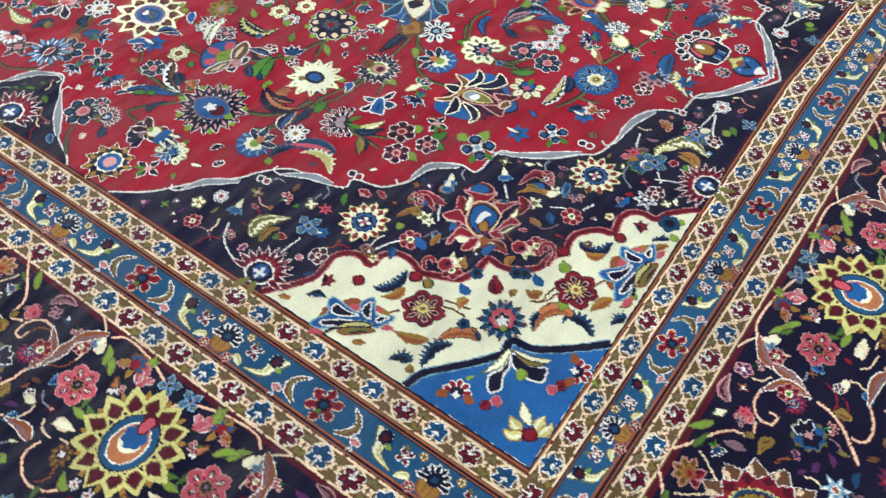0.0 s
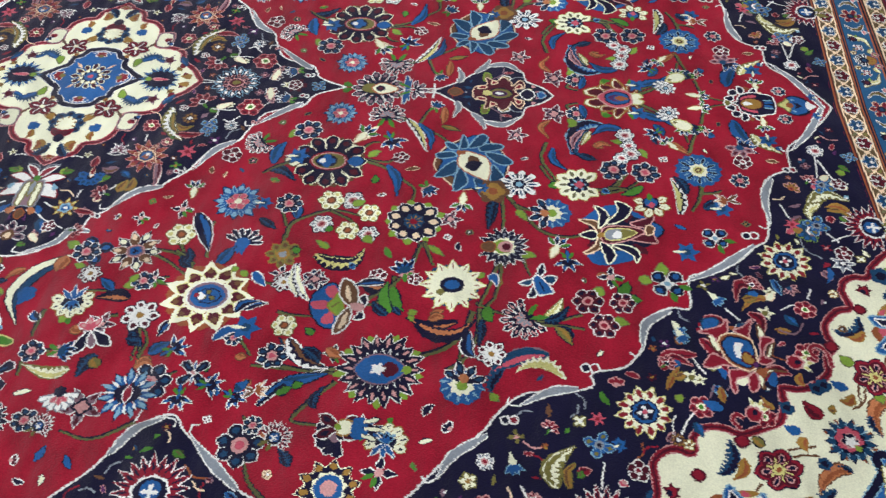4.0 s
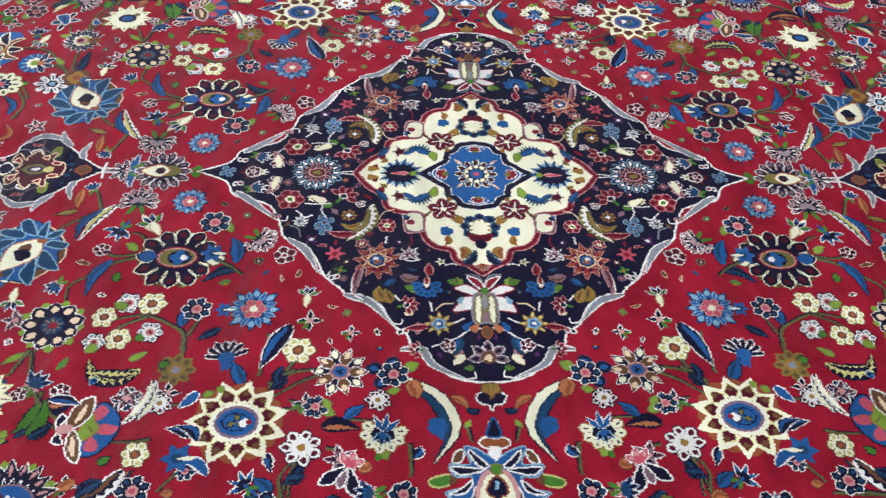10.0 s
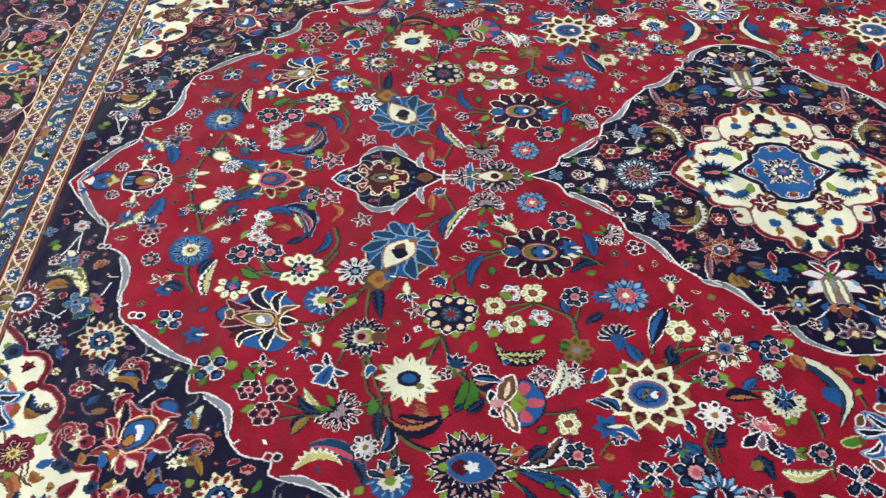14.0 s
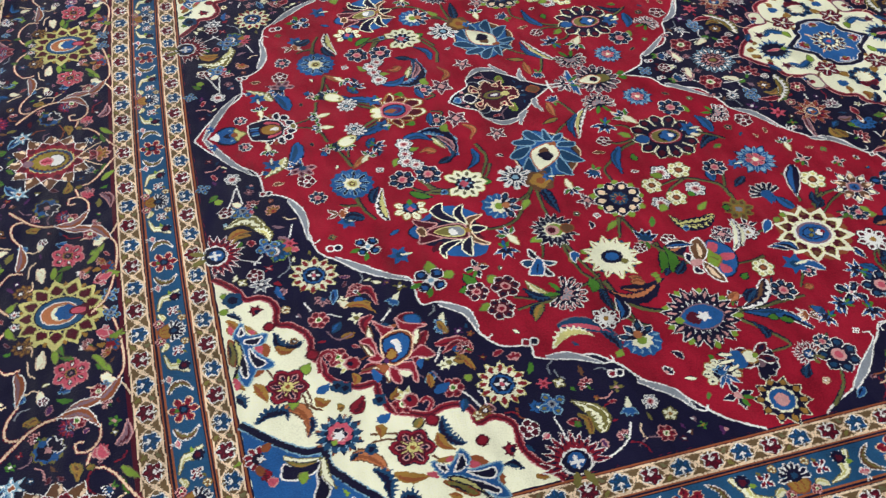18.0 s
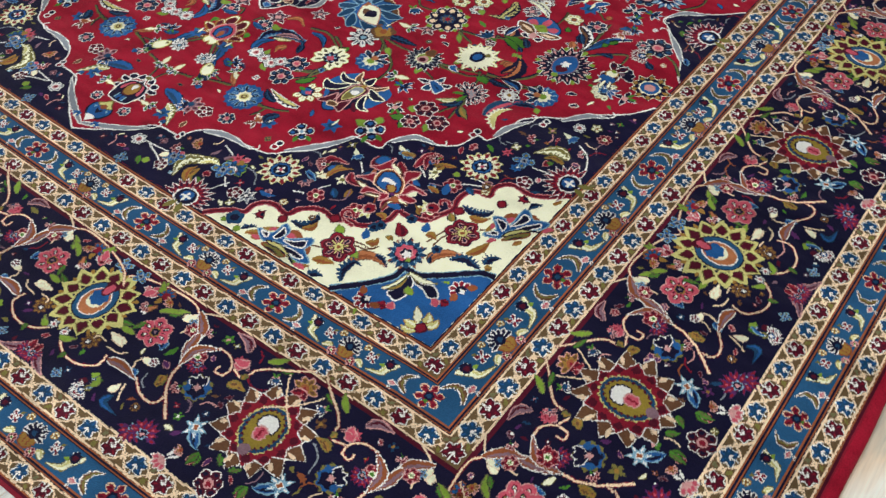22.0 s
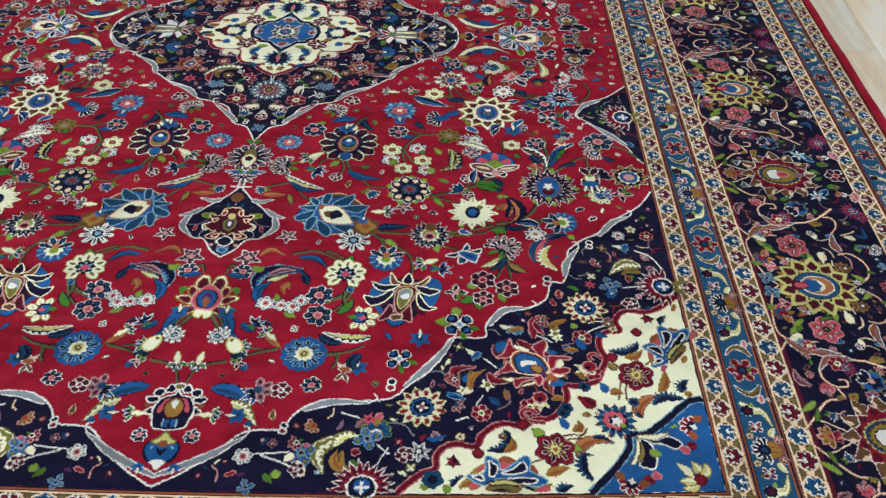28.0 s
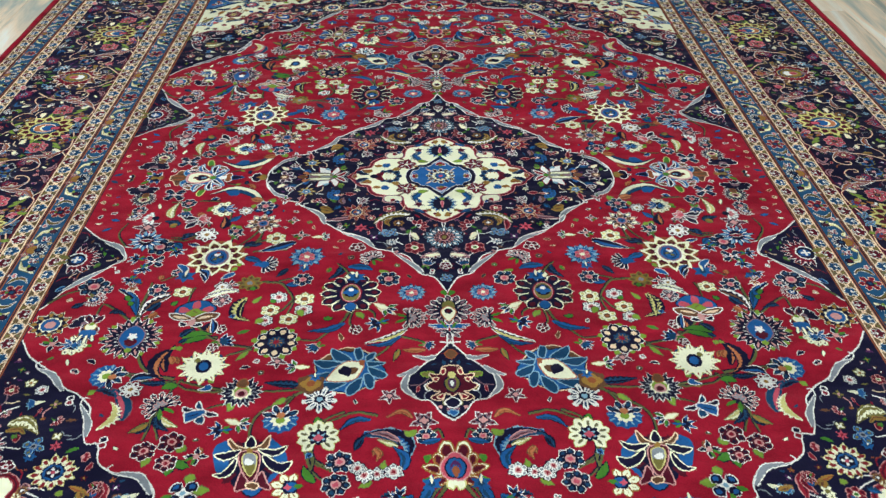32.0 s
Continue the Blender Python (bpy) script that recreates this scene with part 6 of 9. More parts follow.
# ---- the carpet: border bands ----
BANDS = [(0, 1, "l"), (1, 2, "g"), (2, 3, "l"), (3, 4, "b"), (4, 5, "l"), (5, 6, "g"), (6, 7, "m"), (7, 8, "n"), (8, 9, "g"), (9, 10, "l"), (10, 11, "b"), (11, 12, "l"), (12, 13, "g"), (13, 14, "e")]
SIDES = ("south", "north", "west", "east")
GUARD, BLUE, MAIN = {}, {}, {}
for side in SIDES:
    for i, j, kind in BANDS:
        e0, e1 = band_edge(side, i), band_edge(side, j)
        s = Sheet()
        if kind == "l":
            for t0, t1, col in ((0, 0.3, "orange"), (0.3, 0.62, "navy"), (0.62, 0.84, "rust"), (0.84, 1.0, "navy")) if i != 0 else ((0, 0.35, "navy"), (0.35, 0.75, "rust"), (0.75, 1, "maroon")):
                s.strip(lerp_edge(e0, e1, t0), lerp_edge(e0, e1, t1), col, 0)
        elif kind == "e":
            for t0, t1, col in ((0, 0.4, "orange"), (0.4, 1.0, "maroon")):
                s.strip(lerp_edge(e0, e1, t0), lerp_edge(e0, e1, t1), col, 0)
        else:
            s.strip(e0, e1, dict(g="tan", b="indigo", m="maroon", n="navy")[kind], 0)
        name = dict(l="border_line", e="border_line", m="border_line", g="guard_stripe", b="blue_band", n="main_border")[kind]
        ob = part(name, s.mesh(name, keep=True), carpet, Z + 0.0001 * THIN)
        if kind == "g":
            GUARD[side, i] = ob
        elif kind == "b":
            BLUE[side, i] = ob
        elif kind == "n":
            MAIN[side] = ob


def along(side, i, j, t, w):
    """A place on a band: t runs along the side in metres from its middle, w from 0 at the inner to 1 at the outer edge. Also the local turn."""
    u = U_LEVEL[i] + (U_LEVEL[j] - U_LEVEL[i]) * w
    v = V_LEVEL[i] + (V_LEVEL[j] - V_LEVEL[i]) * w
    return {"south": (t, -v), "north": (t, v), "west": (-u, t), "east": (u, t)}[side]


FRAME = {"south": Matrix(((1, 0), (0, -1))), "north": Matrix(((1, 0), (0, 1))), "west": Matrix(((0, -1), (1, 0))), "east": Matrix(((0, 1), (1, 0)))}


def set_on(side, me, name, parent, p, z, flip=1, ang=0.0):
    """Lays a piece at p with its x along the side and its y outwards."""
    f = FRAME[side]
    m = Matrix(((f[0][0] * flip, f[0][1], 0, 0), (f[1][0] * flip, f[1][1], 0, 0), (0, 0, 1, 0), (0, 0, 0, 1)))
    x, y = w2(p)
    ob = part(name, me, parent)
    ob.matrix_basis = Matrix.Translation((x, y, Z + z * THIN + step())) @ m @ Matrix.Rotation(radians(ang), 4, "Z")
    return ob


def guard_unit(width, pitch, style):
    """One bud's worth of the stripe: cream rails, a lens of tendrils round the bud and slanting leaves between the buds."""
    s = Sheet()
    h, p = width / 2, pitch / 2
    for sg in (-1, 1):
        s.strip(*ribbon([(-p, sg * h * 0.93), (0, sg * h * 0.93), (p, sg * h * 0.93)], width * 0.085), "peach", 0.00006)
        lens = smooth([(-p * 1.02, -sg * h * 0.25), (-p * 0.62, sg * h * 0.5), (0, sg * h * 0.9), (p * 0.62, sg * h * 0.5), (p * 1.02, -sg * h * 0.25)], 4)
        s.strip(*ribbon(lens, width * 0.085), "peach", 0.00006)
    for sg in (-1, 1):
        q = [(x - p, y + sg * h * 0.56) for x, y in petal(-0.75 * sg, -h * 0.36, h * 0.36, h * 0.40, "leaf", 0.0012)]
        s.add(q, "brown", 0.00006)
        q = [(x - p, y + sg * h * 0.56) for x, y in petal(-0.75 * sg, -h * 0.34, h * 0.34, h * 0.36, "leaf")]
        s.add(q, "olive" if sg > 0 else "moss", 0.00006)
    return s.mesh("tendril")


GU = {}
TENDRIL_COLS = ["wool_peach", "wool_olive", "wool_brown", "wool_moss"]
for (side, i), parent in GUARD.items():
    (a, b), (c, d) = ring_side(side, i)
    wv = (V_LEVEL[i + 1] - V_LEVEL[i]) if side in ("south", "north") else (U_LEVEL[i + 1] - U_LEVEL[i])
    length = 2 * (U_LEVEL[i] if side in ("south", "north") else V_LEVEL[i])
    pitch0 = 0.0505 if side in ("south", "north") else 0.0535
    n = 2 * round(length / pitch0 / 2) + 1
    pitch = length / (n - 0.0)
    tv, tf, tm = [], [], []
    for k in range(-(n // 2), n // 2 + 1):
        st = "clover" if k % 2 else "heartbud"
        key = (st, round(wv, 3), round(pitch, 4))
        if key not in GU:
            GU[key] = guard_unit(wv, pitch, st)
        p = along(side, i, i + 1, k * pitch, 0.5)
        f, flip = FRAME[side], 1 if k % 2 else -1
        x0, y0 = w2(p)
        n0 = len(tv)
        tv.extend((x0 + f[0][0] * flip * q.co.x + f[0][1] * q.co.y, y0 + f[1][0] * flip * q.co.x + f[1][1] * q.co.y, Z + 0.0005 * THIN + (k % 3) * 0.00002) for q in GU[key].vertices)
        tf.extend([n0 + j for j in q.vertices] for q in GU[key].polygons)
        tm.extend(TENDRIL_COLS.index(GU[key].materials[q.material_index].name) for q in GU[key].polygons)
        set_on(side, flower_mesh(st, wv * 0.46, -90 if k % 2 else 90), NAMES[st], parent, p, 0.0012)
    me = bpy.data.meshes.new("tendril_trellis")
    me.from_pydata(tv, [], tf)
    for c in TENDRIL_COLS:
        me.materials.append(bpy.data.materials[c])
    me.polygons.foreach_set("material_index", tm)
    tagged(part("tendril_trellis", me, parent, 0, "peach zigzag tendrils with olive leaves"), kind="stuff")
    # the corner square
    if side in ("south", "north"):
        for sg in (-1, 1):
            p = (sg * (U_LEVEL[i] + U_LEVEL[i + 1]) / 2, (V_LEVEL[i] + V_LEVEL[i + 1]) / 2 * (-1 if side == "south" else 1))
            set_on(side, flower_mesh("heartbud", wv * 0.45), NAMES["heartbud"], parent, p, 0.0012)

for (side, i), parent in BLUE.items():
    (a, b), (c, d) = ring_side(side, i)
    wv = (V_LEVEL[i + 1] - V_LEVEL[i]) if side in ("south", "north") else (U_LEVEL[i + 1] - U_LEVEL[i])
    length = 2 * ((U_LEVEL[i] if side in ("south", "north") else V_LEVEL[i]))
    n = round(length / 0.337)
    per = length / n
    h = wv / 2
    leafa = leaf_mesh("brownleaf", h * 0.40, [(-h * 0.5, 0.8 * h), (h * 0.15, 0.35 * h), (h * 0.15, -0.3 * h), (-h * 0.45, -0.8 * h)])
    leafy = leaf_mesh("yelleaf", h * 0.52, [(-h * 0.85, -0.8 * h), (-h * 0.3, -0.1 * h), (-0.1 * h, 0.45 * h), (h * 0.9, 0.8 * h)])
    leafs = leaf_mesh("yelleaf", h * 0.4, [(-h * 0.35, 0.2 * h), (h * 0.1, -0.1 * h), (h * 0.4, 0.1 * h)])
    shift = 0.5 if i == 3 and side in ("south", "north") else 0.0
    per = 0.3405 if shift else per
    for k in range(-(n // 2) - 1, n // 2 + 2):
        t0 = (k + shift + (0.5 if not shift and n % 2 else 0.0)) * per
        items = [("bandros", 0.0, 0.5, h * 0.98, 90)] + [it for sg in (-1, 1) for it in (("bandsprig", sg * per * 0.365, 0.40, h * 0.48, 90), ("bandbud", sg * per * 0.265, 0.27, h * 0.46, -90), ("pinktul", sg * per * 0.19, 0.90, h * 0.42, -90), ("redros", sg * per * 0.44, 0.93, h * 0.3, 90), ("tiny", sg * per * 0.42, 0.14, h * 0.24, 0))]
        for st, dt, w, R, ang in items:
            if abs(t0 + dt) < length / 2 + 0.02:
                set_on(side, flower_mesh(st, R, ang), NAMES.get(st, "rosette" if st == "bandros" else "blossom"), parent, along(side, i, i + 1, t0 + dt, w), 0.0012)
        for sg in (-1, 1):
            for me, dt, w in ((leafa, 0.14, 0.5), (leafy, 0.285, 0.5), (leafs, 0.40, 0.82)):
                if abs(t0 + sg * dt * per) < length / 2:
                    set_on(side, me, "leaf", parent, along(side, i, i + 1, t0 + sg * dt * per, w), 0.0008, sg)
        if abs(t0 + per / 2) < length / 2:
            set_on(side, flower_mesh("bandtulip", h * 0.92, -90), "tulip", parent, along(side, i, i + 1, t0 + per / 2, 0.5), 0.0012)

# ---- the carpet: main border ----
UNIT = []


def B(style, s, w, R, ang):
    UNIT.append(("F", style, s, w, R, ang))


def BL(style, w, pts):
    UNIT.append(("L", style, w, pts))


def BS(style, w, pts):
    UNIT.append(("S", style, w, pts))


B("marpal", 0.000, 0.128, 0.082, -90)
B("yelpal", 1.000, 0.107, 0.087, 90)
B("pinkros", 0.674, 0.091, 0.036, 54)
B("navycl", 0.337, 0.133, 0.028, 125)
B("bluestar5", 0.211, 0.192, 0.021, 125)
B("goldros", 0.847, 0.173, 0.017, 126)
B("magpalm", 0.392, 0.256, 0.027, 124)
B("pinktul", 0.203, 0.266, 0.023, 70)
B("goldtulip", 0.000, 0.025, 0.025, -90)
B("redros", 0.444, 0.085, 0.019, 93)
B("magpalm", 0.348, 0.255, 0.028, -79)
B("blossomr", 0.000, 0.257, 0.026, 90)
B("pinkstar", 0.290, 0.049, 0.013, 122)
BL("green", 0.0115, [(0.052, 0.204), (0.019, 0.223)])
BL("green", 0.0115, [(0.112, 0.227), (0.099, 0.248)])
BL("green", 0.0101, [(0.833, 0.115), (0.767, 0.103)])
BL("creaml", 0.0120, [(0.732, 0.145), (0.814, 0.140)])
BL("pinkl", 0.0140, [(0.822, 0.021), (0.844, 0.041)])
BL("bluel", 0.0140, [(0.608, 0.091), (0.589, 0.115)])
BL("pinkl", 0.0120, [(0.367, 0.120), (0.373, 0.140)])
BL("goldl", 0.0120, [(0.255, 0.087), (0.181, 0.089)])
BL("green", 0.0086, [(0.085, 0.011), (0.159, 0.019)])
BL("redl", 0.0140, [(0.129, 0.236), (0.115, 0.252)])
BL("green", 0.0086, [(0.877, 0.220), (0.888, 0.238)])
BL("bluel", 0.0160, [(0.216, 0.198), (0.137, 0.223)])
BL("green", 0.0115, [(0.118, 0.224), (0.129, 0.254)])
BL("creaml", 0.0100, [(0.600, 0.015), (0.611, 0.040)])
B("goldtulip", 0.742, 0.025, 0.012, 55)
B("bluecl", 0.584, 0.033, 0.010, 53)
B("redtulip", 0.805, 0.058, 0.012, 55)
B("goldros", 0.852, 0.180, 0.014, 54)
B("bandbud", 0.712, 0.244, 0.017, 126)
B("redfan", 0.688, 0.257, 0.019, 55)
B("blossomw", 0.564, 0.140, 0.009, 58)
B("redtulip", 0.400, 0.153, 0.012, 59)
B("goldros", 0.460, 0.225, 0.009, 54)
B("pinkstar", 0.293, 0.044, 0.011, 124)
B("bluetulip", 0.123, 0.037, 0.014, 124)
B("redros", 0.559, 0.046, 0.014, 126)
B("mauvebud", 0.255, 0.044, 0.012, 55)
B("blossomg", 0.967, 0.191, 0.010, 53)
B("redtulip", 0.488, 0.031, 0.010, 53)
B("bluecl", 0.830, 0.259, 0.011, 56)
B("magpalm", 1.019, 0.259, 0.017, 57)
B("blossomr", 0.000, 0.168, 0.011, 90)
B("goldtulip", 0.181, 0.239, 0.011, 56)
BL("goldl", 0.0120, [(0.216, 0.087), (0.252, 0.096)])
BL("creaml", 0.0120, [(0.723, 0.144), (0.781, 0.138)])
BL("green", 0.0086, [(0.660, 0.035), (0.699, 0.048)])
BL("green", 0.0086, [(0.663, 0.220), (0.666, 0.233)])
BL("bluel", 0.0120, [(0.685, 0.222), (0.679, 0.243), (0.729, 0.260)])
BL("redl", 0.0140, [(0.978, 0.234), (0.986, 0.253), (0.959, 0.267)])
BL("rosel", 0.0120, [(0.956, 0.250), (0.932, 0.267), (0.866, 0.279)])
BL("navylite", 0.0140, [(0.567, 0.232), (0.578, 0.252), (0.485, 0.256)])
BL("goldl", 0.0140, [(0.479, 0.149), (0.474, 0.167)])
BL("redl", 0.0120, [(0.855, 0.029), (0.844, 0.041)])
BL("olivel", 0.0120, [(0.233, 0.060), (0.222, 0.076)])
BL("rosel", 0.0140, [(0.296, 0.022), (0.334, 0.004), (0.403, 0.002)])
BL("creaml", 0.0100, [(0.770, 0.143), (0.737, 0.150)])
BL("green", 0.0086, [(0.742, 0.085), (0.764, 0.112)])
BL("pinkl", 0.0120, [(0.879, 0.020), (0.868, 0.034)])
BL("redl", 0.0140, [(-0.008, 0.030), (0.036, 0.042)])
BL("bluel", 0.0120, [(0.597, 0.169), (0.575, 0.189)])
BS("vine", 0.0055, [(0.985, 0.189), (0.931, 0.214), (0.869, 0.226), (0.795, 0.223), (0.732, 0.203), (0.739, 0.177)])
BL("orangel", 0.0170, [(0.720, 0.186), (0.654, 0.179), (0.556, 0.184)])
BS("vine", 0.0055, [(0.563, 0.183), (0.506, 0.199), (0.453, 0.204), (0.416, 0.198), (0.409, 0.180)])
BS("vine", 0.0055, [(1.035, 0.049), (0.966, 0.021), (0.867, 0.006), (0.744, -0.003), (0.655, -0.003), (0.600, 0.009)])
BL("orangel", 0.0170, [(0.604, 0.007), (0.528, 0.034), (0.504, 0.061)])
BL("orangel", 0.0180, [(0.521, 0.044), (0.506, 0.079), (0.470, 0.118)])
BS("vine", 0.0065, [(0.470, 0.118), (0.462, 0.139), (0.422, 0.170), (0.329, 0.210)])
BL("orangel", 0.0160, [(0.476, 0.112), (0.471, 0.073), (0.395, 0.046)])
BS("vine", 0.0050, [(0.407, 0.048), (0.340, 0.049), (0.298, 0.068), (0.302, 0.086), (0.339, 0.089), (0.340, 0.075)])
BS("vine", 0.0055, [(0.287, 0.068), (0.226, 0.073), (0.213, 0.047), (0.174, 0.028), (0.085, 0.002), (0.019, -0.023)])
BS("thin", 0.0030, [(0.515, -0.009), (0.559, -0.001), (0.592, 0.010)])
BS("thin", 0.0030, [(0.071, 0.098), (-0.025, 0.059), (-0.092, 0.016)])
BS("thin", 0.0030, [(0.684, 0.152), (0.711, 0.164), (0.769, 0.167)])
BS("thin", 0.0030, [(0.615, 0.146), (0.620, 0.161), (0.593, 0.185)])
BS("thin", 0.0030, [(0.862, 0.179), (0.838, 0.159), (0.792, 0.159)])
BS("thin", 0.0030, [(0.585, 0.066), (0.587, 0.036), (0.569, 0.020)])
BS("thin", 0.0030, [(0.536, 0.235), (0.559, 0.217), (0.572, 0.202)])
BL("greenl", 0.0105, [(0.742, 0.053), (0.705, 0.038), (0.655, 0.030)])
BL("greenl", 0.0105, [(0.671, 0.242), (0.667, 0.230), (0.681, 0.218)])
BL("greenl", 0.0105, [(1.313, 0.047), (1.329, 0.030), (1.366, 0.019)])
BL("greenl", 0.0105, [(0.821, 0.020), (0.829, 0.006), (0.850, -0.005)])
BL("greenl", 0.0105, [(1.196, 0.016), (1.179, 0.005), (1.173, -0.010)])
BL("greenl", 0.0105, [(0.966, 0.203), (0.928, 0.199), (0.901, 0.186)])
BL("greenl", 0.0105, [(0.203, 0.019), (0.162, 0.003), (0.140, -0.011)])
BL("greenl", 0.0105, [(0.803, 0.120), (0.765, 0.118), (0.732, 0.117)])
BL("pinkd", 0.0130, [(0.862, 0.043), (0.850, 0.031), (0.830, 0.022)])
BL("pinkd", 0.0130, [(1.151, 0.032), (1.165, 0.019), (1.184, 0.007)])
BL("pinkd", 0.0130, [(0.306, 0.050), (0.268, 0.046), (0.266, 0.034)])
BL("pinkd", 0.0130, [(-0.256, 0.051), (-0.285, 0.055), (-0.293, 0.043)])
BL("creaml", 0.0110, [(0.795, 0.145), (0.760, 0.145), (0.722, 0.150)])
BL("creaml", 0.0110, [(0.612, 0.145), (0.578, 0.145), (0.551, 0.144)])
BL("creaml", 0.0110, [(0.630, 0.041), (0.625, 0.031), (0.625, 0.021)])
BL("creaml", 0.0110, [(0.608, 0.229), (0.592, 0.220), (0.584, 0.207)])
BL("goldl", 0.0120, [(0.475, 0.174), (0.474, 0.160), (0.472, 0.145)])
BL("goldl", 0.0120, [(0.257, 0.097), (0.230, 0.090), (0.210, 0.083)])
BL("goldl", 0.0120, [(1.222, 0.011), (1.217, -0.002)])
B("bluetul2", 0.781, 0.019, 0.020, -60)
B("bluecl", 1.054, 0.014, 0.018, 90)
B("coralbud", 0.790, 0.062, 0.016, 60)
B("magpalm", 0.418, 0.097, 0.020, 90)

PITCH = {"south": 0.365, "north": 0.365, "west": 0.405, "east": 0.405}
BOTH = (-1, 1)
LONG = ((-1.332, BOTH), (-0.603, BOTH), (0.668, BOTH), (1.398, BOTH), (0.127, (-1,)), (-0.062, (1,)))
STARTS = {"south": LONG, "north": LONG, "west": ((-0.802, BOTH), (0.009, BOTH), (0.82, BOTH)), "east": ((-0.802, BOTH), (0.009, BOTH), (0.82, BOTH))}
BUSY = {k: [] for k in SIDES}
cache = {}
for side in SIDES:
    P = PITCH[side]
    wide = (V_LEVEL[8] - V_LEVEL[7]) if side in ("south", "north") else (U_LEVEL[8] - U_LEVEL[7])
    k_w = wide / 0.279
    lim = (U_LEVEL[7] if side in ("south", "north") else V_LEVEL[7]) + 0.02
    used, joined = set(), []
    for s0, ways in STARTS[side]:
        for sg in ways:
            for n_it, it in enumerate(UNIT):
                if it[0] == "F":
                    _, st, s, w, R, ang = it
                    t = s0 + sg * s * P
                    if st in ("marpal", "yelpal") or s in (0, 1):
                        if (st, round(t, 2)) in used:
                            continue
                        used.add((st, round(t, 2)))
                    if abs(t) > lim + w * 0.6 or ((t - 0.033) * sg < 0.02 and len(ways) == 1) or (st == "yelpal" and len(ways) == 1):
                        continue
                    p = along(side, 7, 8, t, w / 0.279)
                    BUSY[side].append((t, w * k_w, R * 0.9))
                    set_on(side, flower_mesh(st, R * (0.94 if P > 0.4 else 1) * (0.9 if st in ("yelpal", "pinkros") else 1), ang), NAMES.get(st, "blossom" if R < 0.026 else "rosette"), MAIN[side], p, 0.0022, sg)
                else:
                    kind, st, w, pts = it
                    mt = sum(q[0] for q in pts) / len(pts)
                    mw = sum(q[1] for q in pts) / len(pts)
                    t = s0 + sg * mt * P
                    if abs(t) > lim + mw * 0.6 or ((t - 0.033) * sg < 0.01 and len(ways) == 1):
                        continue
                    key = (n_it, P)
                    BUSY[side].extend((s0 + sg * a * P, b * k_w, 0.007) for a, b in smooth(pts, 3))
                    if key not in cache:
                        q = [((a - mt) * P, (b - mw) * k_w) for a, b in pts]
                        cache[key] = leaf_mesh(st, w, q) if kind == "L" else stem_mesh(st, w, q, 5)
                    ob = set_on(side, cache[key], "leaf" if kind == "L" else "vine", MAIN[side], along(side, 7, 8, t, mw / 0.279), 0.0018 if kind == "L" else 0.0012, sg)
                    if side in ("north", "east"):
                        joined.append(ob)
    merge(joined, "vine_work", MAIN[side], "peach vines with coral and green leaves")

# diagonal flower in each corner of the main border
OWNER[0] = [MAIN["south"], MAIN["north"], MAIN["south"], MAIN["north"]]
F("redpalm", 1.675, 1.185, 0.05, 45)
S("vine", 0.006, [(1.605, 1.09), (1.69, 1.20), (1.83, 1.345)])
F("pinkros", 1.585, 1.192, 0.035, 45)
F("pinkros", 1.705, 1.07, 0.035, 45)
F("bluecl", 1.80, 1.28, 0.026, 45)
L("orangel", 0.02, [(1.66, 1.12), (1.73, 1.13), (1.79, 1.19)])
L("orangel", 0.02, [(1.64, 1.15), (1.64, 1.23), (1.70, 1.30)])
L("green", 0.014, [(1.76, 1.2), (1.79, 1.22)])
L("green", 0.014, [(1.74, 1.27), (1.77, 1.3)])

# ---- the carpet: medallion ----
OWNER[0] = medallion
F("greyring", 0.302, 0.000, 0.048, 0)
F("redros", 0.347, 0.074, 0.028, -2)
F("blossomw", 0.380, 0.024, 0.014, 0)
F("bluetulip", 0.417, 0.045, 0.023, -164)
F("blossomw", 0.423, 0.001, 0.016, 0)
F("redtulip", 0.250, 0.065, 0.029, -124)
F("goldros", 0.237, 0.115, 0.016, 0)
F("star6", 0.322, 0.131, 0.014, -4)
F("bluecl", 0.281, 0.149, 0.016, -37)
F("redros", 0.168, 0.140, 0.018, 1)
F("whitelily", 0.127, 0.213, 0.021, -88)
F("redlotus", 0.183, 0.225, 0.041, -68)
F("pinkstar", 0.257, 0.210, 0.020, -2)
F("blueb", 0.097, 0.286, 0.026, 90)
F("whitepalm", 0.000, 0.318, 0.047, -90)
F("redtulip", 0.131, 0.326, 0.021, -167)
F("goldblue", 0.078, 0.365, 0.026, -1)
F("mauvebud", 0.110, 0.374, 0.013, -3)
F("starcream", 0.072, 0.228, 0.010, 1)
F("blossomw", 0.217, 0.085, 0.009, 0)
F("redros", 0.211, 0.185, 0.012, 23)
F("starcream", 0.307, 0.072, 0.010, -43)
F("mauvebud", 0.368, 0.114, 0.012, 72)
L("goldl", 0.0120, [(0.214, 0.134), (0.231, 0.146), (0.250, 0.137)])
L("green", 0.0158, [(0.269, 0.084), (0.286, 0.094)])
L("creaml", 0.0120, [(0.280, 0.079), (0.305, 0.068)])
L("green", 0.0144, [(0.042, 0.278), (0.062, 0.270)])
L("green", 0.0130, [(0.119, 0.288), (0.135, 0.284)])
L("goldl", 0.0180, [(0.157, 0.321), (0.168, 0.290)])
L("redl", 0.0140, [(0.092, 0.259), (0.094, 0.231)])
L("redl", 0.0120, [(0.097, 0.371), (0.133, 0.375)])
L("navylite", 0.0160, [(0.150, 0.268), (0.171, 0.285)])
L("rosel", 0.0120, [(0.208, 0.238), (0.216, 0.267), (0.220, 0.304)])
L("creaml", 0.0120, [(0.121, 0.339), (0.134, 0.346)])
L("green", 0.0086, [(0.215, 0.175), (0.223, 0.168)])
